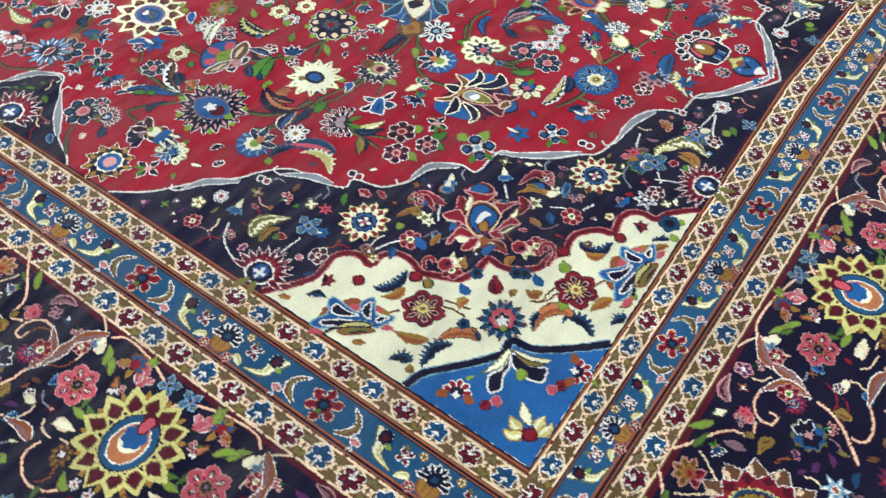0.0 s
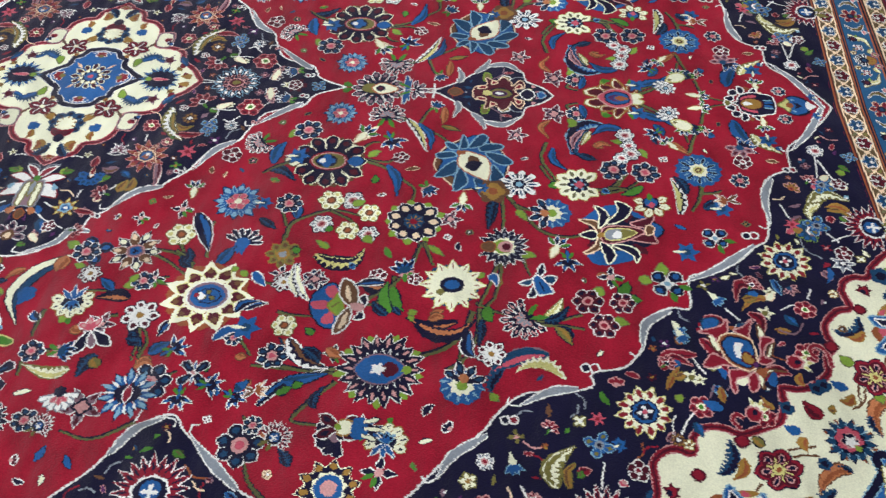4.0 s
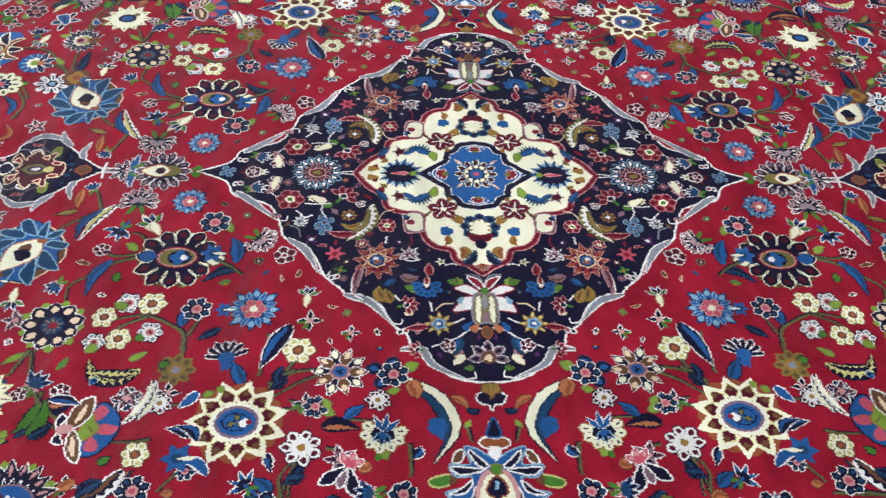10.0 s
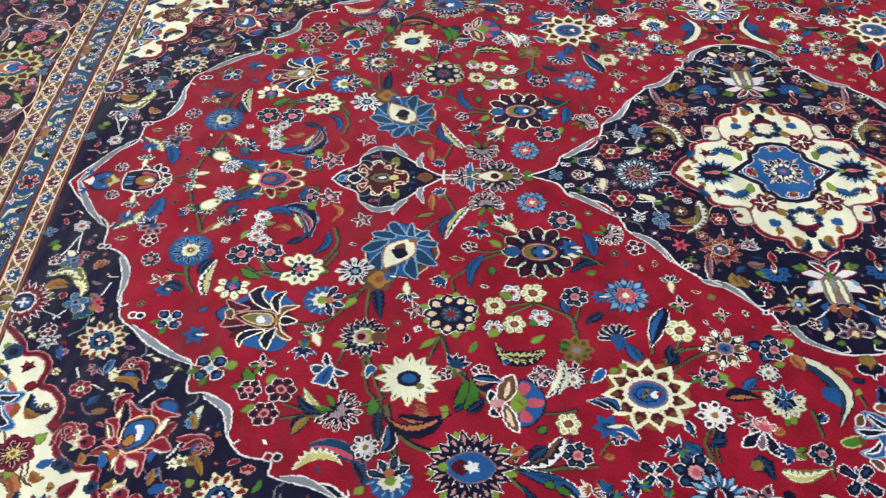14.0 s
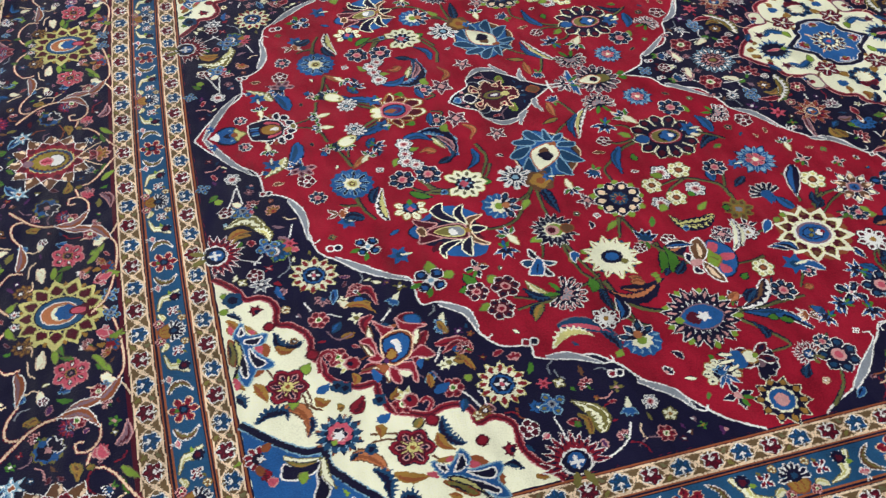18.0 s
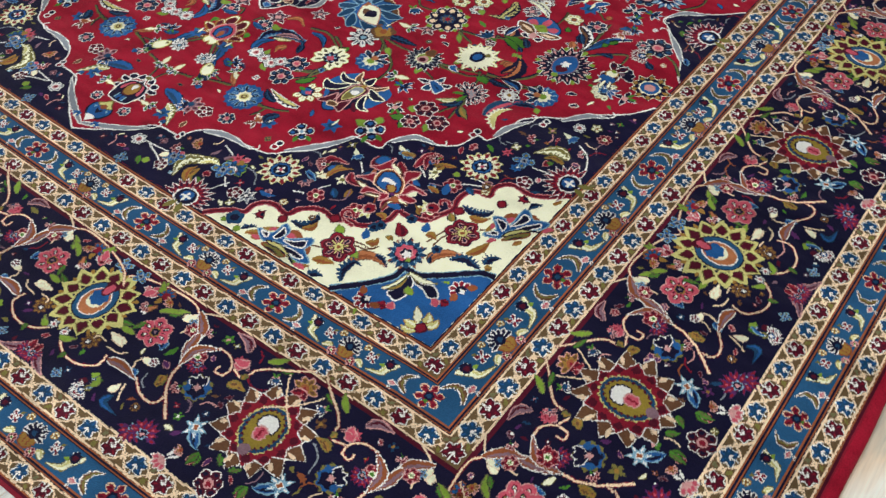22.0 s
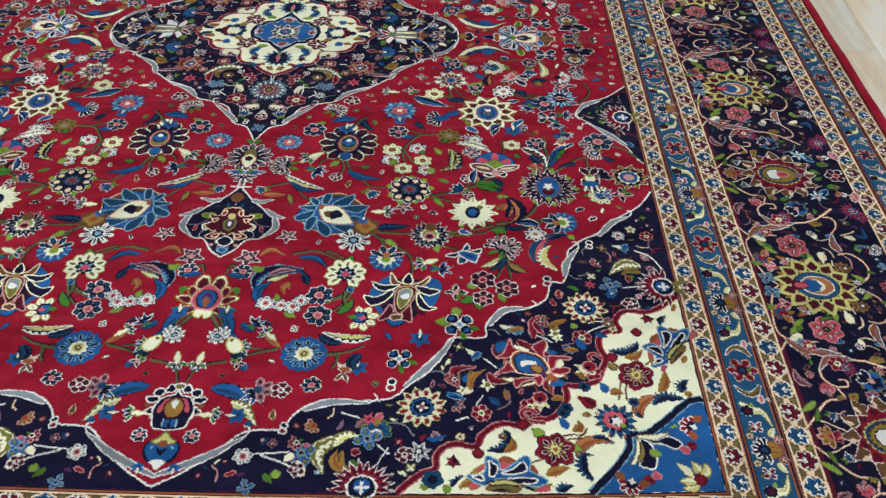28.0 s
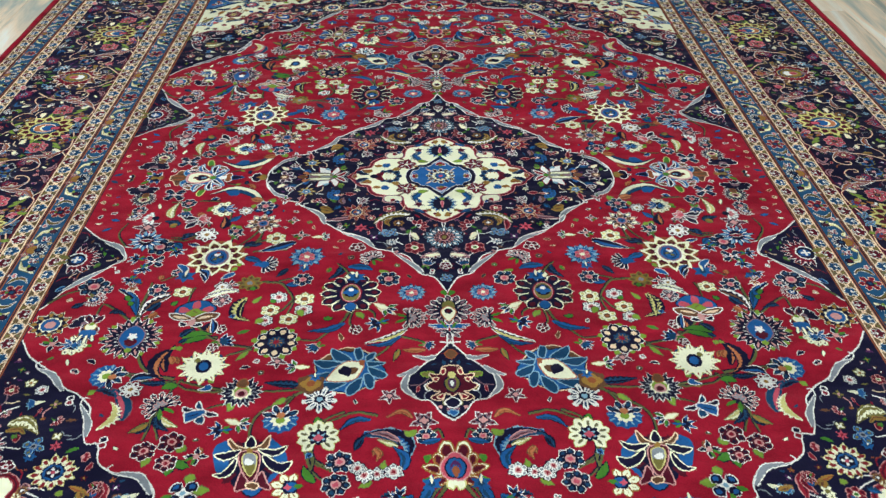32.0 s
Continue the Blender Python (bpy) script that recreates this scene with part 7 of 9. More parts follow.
L("navyl", 0.0180, [(0.130, 0.115), (0.137, 0.125)])
S("white", 0.0030, [(0.268, -0.000), (0.241, 0.004), (0.234, 0.004)])
S("white", 0.0030, [(0.333, 0.103), (0.316, 0.120), (0.302, 0.115)])
S("white", 0.0030, [(0.372, 0.047), (0.392, 0.037), (0.399, 0.040)])
S("white", 0.0030, [(0.220, 0.257), (0.223, 0.295), (0.203, 0.316)])
S("white", 0.0030, [(0.167, 0.166), (0.169, 0.185)])
S("white", 0.0030, [(0.152, 0.304), (0.141, 0.317)])
S("maroonln", 0.0060, [(0.089, 0.103), (0.108, 0.126), (0.115, 0.136)])
S("white", 0.0030, [(0.092, 0.318), (0.088, 0.339)])
S("white", 0.0030, [(0.036, 0.353), (0.049, 0.361), (0.056, 0.363)])
F("blossomw", 0.064, 0.409, 0.014, -3)
F("axknot", 0.000, 0.433, 0.035, -90)
F("redtulip", 0.112, 0.417, 0.017, -2)
F("bluecl", 0.471, 0.000, 0.017, 0)
L("creaml", 0.0120, [(0.038, 0.428), (0.056, 0.446)])
L("green", 0.0115, [(0.024, 0.452), (0.040, 0.454)])
L("navylite", 0.0200, [(0.042, 0.393), (0.056, 0.429)])
L("redl", 0.0150, [(0.119, 0.126), (0.133, 0.135)])
L("navylite", 0.0180, [(0.170, 0.076), (0.190, 0.045)])
F("heart", 0.000, 0.000, 0.040, 0)
F("corered", 0.064, 0.000, 0.016, 0)
F("corered", 0.000, 0.070, 0.013, 90)
F("bluesq", 0.145, 0.000, 0.040, 0)
F("darkfl", 0.000, 0.144, 0.036, -90)
F("goldtulip", 0.000, 0.236, 0.014, 90)
L("bird", 0.0297, [(0.084, 0.053), (0.098, 0.069), (0.117, 0.076), (0.133, 0.070)])
L("bird", 0.0162, [(0.117, 0.073), (0.134, 0.061), (0.148, 0.058)])
L("greenl", 0.0162, [(0.087, 0.063), (0.082, 0.051), (0.079, 0.036)])
F("knobr2", 0.148, 0.063, 0.0160, 0)
F("redcross", 0.066, 0.097, 0.0275, -12)
L("bluedrop", 0.0270, [(0.070, 0.146), (0.059, 0.153), (0.049, 0.147)])
L("rustl", 0.0162, [(0.059, 0.164), (0.058, 0.178), (0.063, 0.190)])
L("rustl", 0.0243, [(0.035, 0.192), (0.028, 0.206), (0.038, 0.221)])
L("combnavy", 0.0270, [(0.033, 0.232), (0.020, 0.218), (0.009, 0.197)])
S("maroonln", 0.0040, [(0.051, 0.109), (0.038, 0.115), (0.025, 0.124)])
S("maroonln", 0.0040, [(0.078, 0.085), (0.063, 0.075), (0.048, 0.081)])
L("rustl", 0.0162, [(0.050, 0.118), (0.037, 0.127), (0.029, 0.136)])
L("rustl", 0.0135, [(0.058, 0.066), (0.050, 0.074)])
L("redbud", 0.0162, [(0.186, 0.043), (0.175, 0.052)])
L("goldl", 0.0135, [(0.179, 0.039), (0.171, 0.032)])
L("redbud", 0.0135, [(0.199, 0.020), (0.189, 0.013)])
A("mauve", "cream", [(0.134, 0.111), (0.106, 0.110), (0.103, 0.150), (0.131, 0.151)])
S("rose", 0.0030, [(0.138, 0.108), (0.134, 0.155), (0.099, 0.154)])
L("combw", 0.0260, [(0.195, 0.086), (0.197, 0.127), (0.215, 0.157), (0.238, 0.178)])
L("redl", 0.0140, [(0.221, 0.160), (0.249, 0.164), (0.274, 0.156)])
F("bluecl", 0.280, 0.134, 0.020, 0)
S("white", 0.0026, [(0.277, 0.122), (0.287, 0.104), (0.286, 0.083)])
L("olivel", 0.0100, [(0.201, 0.099), (0.208, 0.138), (0.228, 0.163)])
S("white", 0.0026, [(0.271, 0.084), (0.298, 0.086), (0.320, 0.085)])
S("white", 0.0026, [(0.364, 0.078), (0.383, 0.057), (0.398, 0.047)])
L("creaml", 0.0120, [(0.284, 0.083), (0.296, 0.073), (0.310, 0.063)])
L("rosel", 0.0140, [(0.376, 0.027), (0.381, 0.044), (0.390, 0.060)])
L("creaml", 0.0120, [(0.375, 0.013), (0.380, 0.034), (0.382, 0.050)])
S("white", 0.0026, [(0.393, 0.000), (0.408, 0.002)])
F("heartbud2", 0.426, 0.003, 0.022, 0)
F("starcream", 0.409, 0.000, 0.014, 0)
S("white", 0.0026, [(0.065, 0.236), (0.053, 0.232), (0.041, 0.235)])
S("white", 0.0028, [(0.091, 0.412), (0.056, 0.398), (0.027, 0.376), (0.010, 0.374)])
L("creaml", 0.0120, [(0.063, 0.413), (0.053, 0.420), (0.049, 0.429)])
L("rosel", 0.0120, [(0.047, 0.403), (0.049, 0.427), (0.043, 0.441)])
L("greenl", 0.0200, [(0.053, 0.271), (0.043, 0.273), (0.036, 0.268)])
L("greenl", 0.0180, [(0.127, 0.291), (0.113, 0.290), (0.105, 0.288)])
L("mauvel", 0.0200, [(0.141, 0.259), (0.125, 0.267), (0.109, 0.261)])
S("white", 0.0026, [(0.147, 0.215), (0.126, 0.226), (0.106, 0.222)])
L("goldl", 0.0200, [(0.167, 0.316), (0.178, 0.303), (0.177, 0.284)])
# ---- the carpet: corners ----
OWNER[0] = corners
F("corn8", 1.282, 0.420, 0.043, -12)
F("corn8", 1.046, 0.725, 0.042, -12)
F("crosslily", 1.184, 0.612, 0.041, -133)
F("redfan", 1.432, 0.330, 0.052, 180)
F("redfan", 0.982, 0.887, 0.052, -90)
F("bluecl", 1.345, 0.332, 0.024, -13)
F("bluecl", 0.983, 0.781, 0.023, -12)
F("blossomw", 1.374, 0.395, 0.017, -11)
F("blossomw", 1.031, 0.815, 0.018, -12)
F("pinkstar", 1.308, 0.332, 0.015, -12)
F("pinkstar", 0.982, 0.741, 0.013, -12)
F("redros", 1.293, 0.522, 0.019, -13)
F("redros", 1.122, 0.711, 0.020, -11)
F("redros", 1.279, 0.606, 0.021, -11)
F("redros", 1.203, 0.721, 0.019, -12)
F("blossomg", 1.381, 0.134, 0.019, -13)
F("blossomg", 0.832, 0.816, 0.016, -13)
F("bluebell", 1.167, 0.510, 0.020, -130)
F("bluebell", 1.108, 0.588, 0.020, -120)
F("starcream", 1.125, 0.665, 0.012, -14)
F("starcream", 1.247, 0.491, 0.013, -9)
F("tiny", 1.339, 0.486, 0.009, -13)
F("tiny", 1.099, 0.772, 0.009, -12)
F("bluebell", 0.869, 0.819, 0.021, -105)
F("goldtulip", 1.322, 0.241, 0.017, -56)
F("redtulip", 1.354, 0.217, 0.016, -55)
F("redtulip", 0.917, 0.761, 0.015, -62)
F("redtulip", 1.223, 0.476, 0.016, -55)
F("redtulip", 1.082, 0.640, 0.016, -44)
F("goldros", 1.338, 0.556, 0.008, -7)
F("redtulip", 0.896, 0.863, 0.012, -54)
F("mauvebud", 1.277, 0.478, 0.016, 52)
F("blossomw", 1.402, 0.223, 0.015, -8)
F("bluestar", 1.008, 0.779, 0.013, -34)
F("redros", 0.832, 0.876, 0.016, -10)
F("bluecl", 1.435, 0.148, 0.015, -12)
L("combn", 0.0280, [(1.338, 0.289), (1.370, 0.252), (1.412, 0.267)])
L("combn", 0.0280, [(0.924, 0.849), (0.920, 0.816), (0.951, 0.783)])
L("goldl", 0.0120, [(1.367, 0.293), (1.394, 0.293), (1.409, 0.318)])
L("goldl", 0.0120, [(0.943, 0.848), (0.939, 0.824), (0.951, 0.807)])
L("redl", 0.0160, [(1.075, 0.652), (1.093, 0.629), (1.121, 0.642)])
L("redl", 0.0160, [(1.206, 0.480), (1.222, 0.466), (1.242, 0.486)])
L("goldl", 0.0140, [(1.091, 0.666), (1.111, 0.654)])
L("goldl", 0.0140, [(1.204, 0.508), (1.227, 0.503)])
L("redl", 0.0200, [(1.131, 0.590), (1.157, 0.621), (1.167, 0.656)])
L("redl", 0.0200, [(1.209, 0.658), (1.232, 0.641), (1.254, 0.648)])
L("redl", 0.0160, [(1.142, 0.548), (1.166, 0.556), (1.167, 0.594)])
L("redl", 0.0160, [(1.208, 0.534), (1.226, 0.549), (1.221, 0.582)])
L("navylite", 0.0160, [(1.260, 0.536), (1.279, 0.557)])
L("navylite", 0.0160, [(1.109, 0.736), (1.121, 0.760)])
L("green", 0.0115, [(1.411, 0.172), (1.428, 0.188)])
L("green", 0.0101, [(1.385, 0.308), (1.395, 0.320)])
L("green", 0.0101, [(0.954, 0.831), (0.960, 0.820)])
L("creaml", 0.0120, [(1.374, 0.214), (1.390, 0.201)])
L("creaml", 0.0120, [(1.240, 0.506), (1.254, 0.490)])
L("goldl", 0.0120, [(1.110, 0.575), (1.102, 0.602)])
L("redl", 0.0140, [(0.952, 0.823), (0.972, 0.818)])
L("pinkl", 0.0100, [(1.005, 0.831), (1.018, 0.837)])
L("bluel", 0.0120, [(1.140, 0.674), (1.160, 0.692)])
L("bluel", 0.0120, [(1.254, 0.462), (1.265, 0.494)])
L("rosel", 0.0120, [(1.073, 0.770), (1.082, 0.753)])
L("rosel", 0.0120, [(1.332, 0.438), (1.346, 0.456)])
S("white", 0.0030, [(0.876, 0.843), (0.895, 0.873), (0.930, 0.891), (0.954, 0.888)])
S("white", 0.0030, [(1.377, 0.161), (1.392, 0.201), (1.407, 0.223)])
S("white", 0.0030, [(0.988, 0.804), (0.984, 0.834), (0.983, 0.845)])
S("white", 0.0030, [(1.355, 0.349), (1.369, 0.364), (1.373, 0.370)])
S("white", 0.0030, [(1.113, 0.613), (1.126, 0.641), (1.137, 0.656)])
S("white", 0.0030, [(1.176, 0.528), (1.196, 0.550)])
S("white", 0.0030, [(1.308, 0.478), (1.300, 0.500)])
S("white", 0.0030, [(1.088, 0.761), (1.103, 0.732), (1.113, 0.718)])
S("mauve", 0.0030, [(1.245, 0.564), (1.271, 0.571), (1.287, 0.549)])
S("mauve", 0.0030, [(1.144, 0.673), (1.135, 0.697)])
F("redros6", 1.363, 0.643, 0.034, -13)
F("redros6", 1.208, 0.800, 0.034, -12)
F("bluepalm", 1.306, 0.750, 0.036, -129)
F("bluelotus", 1.410, 0.561, 0.038, -158)
F("bluelotus", 1.138, 0.868, 0.037, -106)
L("combnavy", 0.0260, [(1.422, 0.698), (1.397, 0.682), (1.372, 0.687), (1.372, 0.706)])
L("corall", 0.0208, [(1.382, 0.683), (1.356, 0.687), (1.343, 0.712), (1.349, 0.742)])
L("combnavy", 0.0156, [(1.339, 0.708), (1.337, 0.722), (1.350, 0.744)])
L("corall", 0.0195, [(1.300, 0.796), (1.281, 0.793), (1.260, 0.811), (1.251, 0.833)])
L("combnavy", 0.0286, [(1.272, 0.820), (1.253, 0.837), (1.254, 0.861), (1.261, 0.880)])
L("combnavy", 0.0104, [(1.301, 0.798), (1.292, 0.790), (1.278, 0.788)])
F("knobn", 1.267, 0.787, 0.0100, 0)
L("combnavy", 0.0247, [(1.365, 0.530), (1.358, 0.556), (1.336, 0.563), (1.321, 0.557)])
L("rustl", 0.0182, [(1.368, 0.559), (1.355, 0.573), (1.338, 0.571)])
L("combnavy", 0.0260, [(1.151, 0.758), (1.153, 0.787), (1.139, 0.807), (1.128, 0.813)])
L("rustl", 0.0182, [(1.167, 0.785), (1.164, 0.806), (1.147, 0.820)])
L("bluedrop", 0.0182, [(1.323, 0.666), (1.310, 0.661), (1.299, 0.653)])
L("rustl", 0.0182, [(1.327, 0.675), (1.318, 0.688), (1.304, 0.686)])
S("maroonln", 0.0035, [(1.339, 0.653), (1.334, 0.671), (1.334, 0.691), (1.319, 0.700)])
S("maroonln", 0.0035, [(1.344, 0.662), (1.341, 0.682), (1.329, 0.694)])
L("bluedrop", 0.0182, [(1.248, 0.740), (1.236, 0.739), (1.224, 0.732)])
L("rustl", 0.0182, [(1.248, 0.748), (1.245, 0.758), (1.249, 0.773)])
S("maroonln", 0.0035, [(1.263, 0.762), (1.241, 0.766), (1.223, 0.771)])
S("maroonln", 0.0035, [(1.264, 0.776), (1.244, 0.776), (1.226, 0.781)])
S("maroonln", 0.0035, [(1.184, 0.820), (1.177, 0.829), (1.171, 0.838)])
S("maroonln", 0.0035, [(1.389, 0.599), (1.383, 0.612), (1.379, 0.623)])
L("redbud", 0.0208, [(1.281, 0.717), (1.267, 0.706), (1.257, 0.690)])
L("goldl", 0.0130, [(1.299, 0.702), (1.287, 0.702)])
L("greenl", 0.0182, [(1.340, 0.622), (1.330, 0.616), (1.321, 0.606)])
L("greenl", 0.0182, [(1.362, 0.669), (1.360, 0.677), (1.363, 0.688)])
L("olivel", 0.0156, [(1.196, 0.767), (1.188, 0.760), (1.181, 0.752)])
F("knobn", 1.291, 0.662, 0.0110, 0)
F("knobn", 1.280, 0.669, 0.0110, 0)
F("knobn", 1.235, 0.704, 0.0110, 0)
F("knobn", 1.417, 0.442, 0.0170, 0)
F("heartbud2", 1.385, 0.475, 0.0150, -60)
F("heartbud2", 1.070, 0.841, 0.0150, -30)
L("rustl", 0.0208, [(1.411, 0.625), (1.401, 0.643), (1.395, 0.666)])
L("rustl", 0.0208, [(1.245, 0.836), (1.223, 0.849), (1.191, 0.853)])
L("rustl", 0.0156, [(1.434, 0.484), (1.418, 0.504), (1.402, 0.526)])
L("combnavy", 0.0286, [(1.441, 0.642), (1.431, 0.648), (1.428, 0.668)])
L("combnavy", 0.0286, [(1.246, 0.873), (1.227, 0.876), (1.216, 0.893)])
L("goldl", 0.0130, [(1.253, 0.881), (1.245, 0.892)])
L("greenl", 0.0156, [(1.435, 0.458), (1.432, 0.473)])
F("knobr", 1.315, 0.591, 0.0115, 0)
F("knobr", 1.168, 0.761, 0.0115, 0)
F("knobr", 1.106, 0.815, 0.0105, 0)
F("knobr", 1.370, 0.515, 0.0105, 0)
S("curl", 0.0085, [(1.311, 0.630), (1.307, 0.601), (1.292, 0.590), (1.283, 0.601), (1.290, 0.616)])
S("curl", 0.0085, [(1.170, 0.743), (1.160, 0.730), (1.167, 0.719), (1.177, 0.725)])
L("rustl", 0.0120, [(1.434, 0.500), (1.426, 0.520)])
L("greenl", 0.0110, [(1.436, 0.598), (1.428, 0.610)])
L("rustl", 0.0120, [(1.436, 0.615), (1.424, 0.634)])
L("greenl", 0.0110, [(1.434, 0.424), (1.425, 0.436)])
L("combnavy", 0.0160, [(1.430, 0.470), (1.416, 0.478), (1.410, 0.494)])
L("rustl", 0.0120, [(1.030, 0.900), (1.050, 0.892)])
L("greenl", 0.0110, [(1.098, 0.898), (1.112, 0.892)])
L("rustl", 0.0120, [(1.160, 0.898), (1.180, 0.888)])
L("combnavy", 0.0160, [(1.062, 0.878), (1.074, 0.866), (1.090, 0.864)])
A("white", "navy", [(1.393, 0.779), (1.371, 0.789), (1.340, 0.786), (1.349, 0.802), (1.367, 0.807), (1.382, 0.809), (1.399, 0.802), (1.399, 0.791)])
A("white", "navy", [(1.341, 0.788), (1.344, 0.813), (1.337, 0.833), (1.341, 0.846), (1.354, 0.856), (1.361, 0.842), (1.353, 0.822), (1.351, 0.806)])
L("creamst", 0.0100, [(1.392, 0.766), (1.380, 0.777), (1.362, 0.781), (1.338, 0.782)])
L("creamst", 0.0100, [(1.338, 0.782), (1.340, 0.805), (1.336, 0.820), (1.328, 0.838)])
L("olivel", 0.0070, [(1.389, 0.776), (1.370, 0.787), (1.345, 0.787)])
L("greenl", 0.0150, [(1.373, 0.817), (1.369, 0.806), (1.362, 0.801)])
L("redbud", 0.0150, [(1.422, 0.781), (1.418, 0.793), (1.414, 0.797)])
L("pinkd", 0.0150, [(1.421, 0.804), (1.413, 0.803), (1.404, 0.801)])
L("redbud", 0.0150, [(1.354, 0.879), (1.356, 0.871), (1.358, 0.862)])
L("pinkd", 0.0150, [(1.368, 0.866), (1.364, 0.858), (1.361, 0.850)])
F("archbud", 1.426, 0.760, 0.0220, -20)
F("archbud", 1.317, 0.878, 0.0220, -110)
L("creamst", 0.0140, [(1.417, 0.862), (1.403, 0.853), (1.389, 0.839)])
L("yelleaf2", 0.0160, [(1.424, 0.865), (1.424, 0.853), (1.422, 0.839)])
L("yelleaf2", 0.0160, [(1.411, 0.873), (1.399, 0.872), (1.387, 0.865)])
L("yelleaf2", 0.0140, [(1.417, 0.874), (1.404, 0.887), (1.389, 0.886)])
L("yelleaf2", 0.0140, [(1.429, 0.870), (1.436, 0.856), (1.437, 0.842)])
F("knobr", 1.421, 0.873, 0.0130, 0)
L("flame", 0.0180, [(1.360, 0.278), (1.340, 0.292), (1.338, 0.319)])
L("rustl", 0.0160, [(1.408, 0.295), (1.386, 0.280), (1.364, 0.285)])
L("creaml", 0.0140, [(1.416, 0.234), (1.395, 0.227), (1.379, 0.228)])
F("bluecl", 1.374, 0.227, 0.024, 0)
L("greenl", 0.0160, [(1.419, 0.194), (1.403, 0.189)])
L("pinkd", 0.0140, [(1.364, 0.233), (1.355, 0.236)])
L("skyl", 0.0120, [(1.411, 0.255), (1.402, 0.259)])
S("white", 0.0026, [(1.377, 0.138), (1.375, 0.171), (1.371, 0.208)])
S("white", 0.0026, [(1.390, 0.353), (1.375, 0.360), (1.360, 0.367)])
L("pinkd", 0.0140, [(1.305, 0.344), (1.296, 0.355)])
F("greystar", 1.368, 0.418, 0.022, 0)
F("gbrose", 1.332, 0.345, 0.026, 0)
L("mauvel", 0.0160, [(1.324, 0.311), (1.312, 0.325), (1.323, 0.345)])
S("white", 0.0026, [(1.296, 0.284), (1.303, 0.309), (1.312, 0.325)])
L("bluedrop", 0.0120, [(1.345, 0.429), (1.344, 0.447), (1.336, 0.463)])
L("redl", 0.0140, [(1.371, 0.307), (1.369, 0.324)])
L("redl", 0.0160, [(1.231, 0.480), (1.203, 0.476), (1.194, 0.514)])
L("rustl", 0.0140, [(1.249, 0.503), (1.219, 0.506), (1.199, 0.532)])
L("bluedrop", 0.0160, [(1.231, 0.494), (1.212, 0.495)])
F("starcream", 1.234, 0.533, 0.016, 0)
L("rustl", 0.0140, [(1.265, 0.567), (1.251, 0.566), (1.241, 0.563)])
F("bluebell", 1.105, 0.574, 0.020, -120)
L("corall", 0.0120, [(1.109, 0.602), (1.097, 0.590)])
L("redl", 0.0180, [(1.128, 0.621), (1.084, 0.625), (1.069, 0.647)])
L("rustl", 0.0120, [(1.099, 0.643), (1.085, 0.671), (1.077, 0.689)])
L("bluedrop", 0.0140, [(1.101, 0.635), (1.089, 0.645)])
F("starcream", 1.115, 0.662, 0.016, 0)
L("greenl", 0.0140, [(1.100, 0.701), (1.087, 0.696)])
L("bluedrop", 0.0180, [(1.152, 0.713), (1.136, 0.707), (1.123, 0.700)])
L("rustl", 0.0140, [(1.151, 0.675), (1.152, 0.691), (1.154, 0.705)])
F("creambud", 1.267, 0.624, 0.022, 180)
F("creambud", 1.194, 0.711, 0.022, 120)
L("rustl", 0.0140, [(1.220, 0.707), (1.208, 0.699), (1.203, 0.687)])
L("rustl", 0.0140, [(1.262, 0.643), (1.259, 0.657), (1.267, 0.667)])
S("white", 0.0026, [(1.295, 0.514), (1.275, 0.514), (1.256, 0.525)])
S("white", 0.0026, [(1.087, 0.725), (1.081, 0.741), (1.081, 0.763)])
F("goldros", 1.086, 0.766, 0.012, 0)
S("white", 0.0026, [(1.205, 0.555), (1.187, 0.563), (1.179, 0.580)])
# ---- the carpet: field ----
OWNER[0] = field
F("axpal2", 1.298, 0.000, 0.054, 0)
F("axsmall", 1.365, 0.000, 0.028, 0)
F("bell", 1.306, 0.064, 0.022, 88)
F("bluestar", 1.306, 0.109, 0.020, 90)
F("blossomw", 1.253, 0.174, 0.019, 169)
F("navyros", 1.241, 0.226, 0.019, 172)
F("peachbud", 1.213, 0.279, 0.027, 171)
F("greentiny", 1.199, 0.089, 0.016, 171)
F("bell", 1.198, 0.019, 0.024, -9)
F("bell", 1.164, 0.085, 0.023, 100)
F("bell", 1.133, 0.131, 0.022, -129)
F("lilyn", 1.112, 0.101, 0.024, 140)
F("navyros", 1.347, 0.043, 0.015, 171)
F("bluestar", 1.405, 0.029, 0.012, 170)
F("axsun", 1.049, 0.000, 0.061, 180)
F("blue10", 1.175, 0.203, 0.041, 172)
F("navyros", 1.084, 0.216, 0.029, 171)
F("navyros", 1.031, 0.212, 0.029, 173)
F("blossomg", 1.063, 0.166, 0.020, 173)
F("blossomg", 1.046, 0.179, 0.017, 176)
F("blossomg", 1.056, 0.113, 0.021, 174)
F("creamhalf", 1.088, 0.298, 0.034, 82)
F("bluepink", 0.527, 0.082, 0.036, -3)
F("axflower", 0.591, 0.000, 0.051, 0)
F("axbud", 0.663, 0.000, 0.030, 0)
F("mumfan", 0.619, 0.085, 0.039, -89)
F("lilyn", 0.634, 0.155, 0.031, 65)
F("bell", 0.582, 0.142, 0.031, -57)
F("creamring", 0.526, 0.221, 0.069, -2)
F("eye", 0.780, 0.213, 0.076, 44)
F("star6", 0.868, 0.263, 0.037, -2)
F("bell", 0.773, 0.318, 0.026, 95)
F("pinkbox", 0.756, 0.361, 0.023, -3)
F("bluetulip", 0.710, 0.285, 0.024, 53)
F("pinkbox", 0.862, 0.126, 0.024, -3)
F("pinkbox", 0.930, 0.057, 0.030, -5)
F("navyros", 0.971, 0.054, 0.022, -3)
F("blossomg", 1.061, 0.143, 0.017, -4)
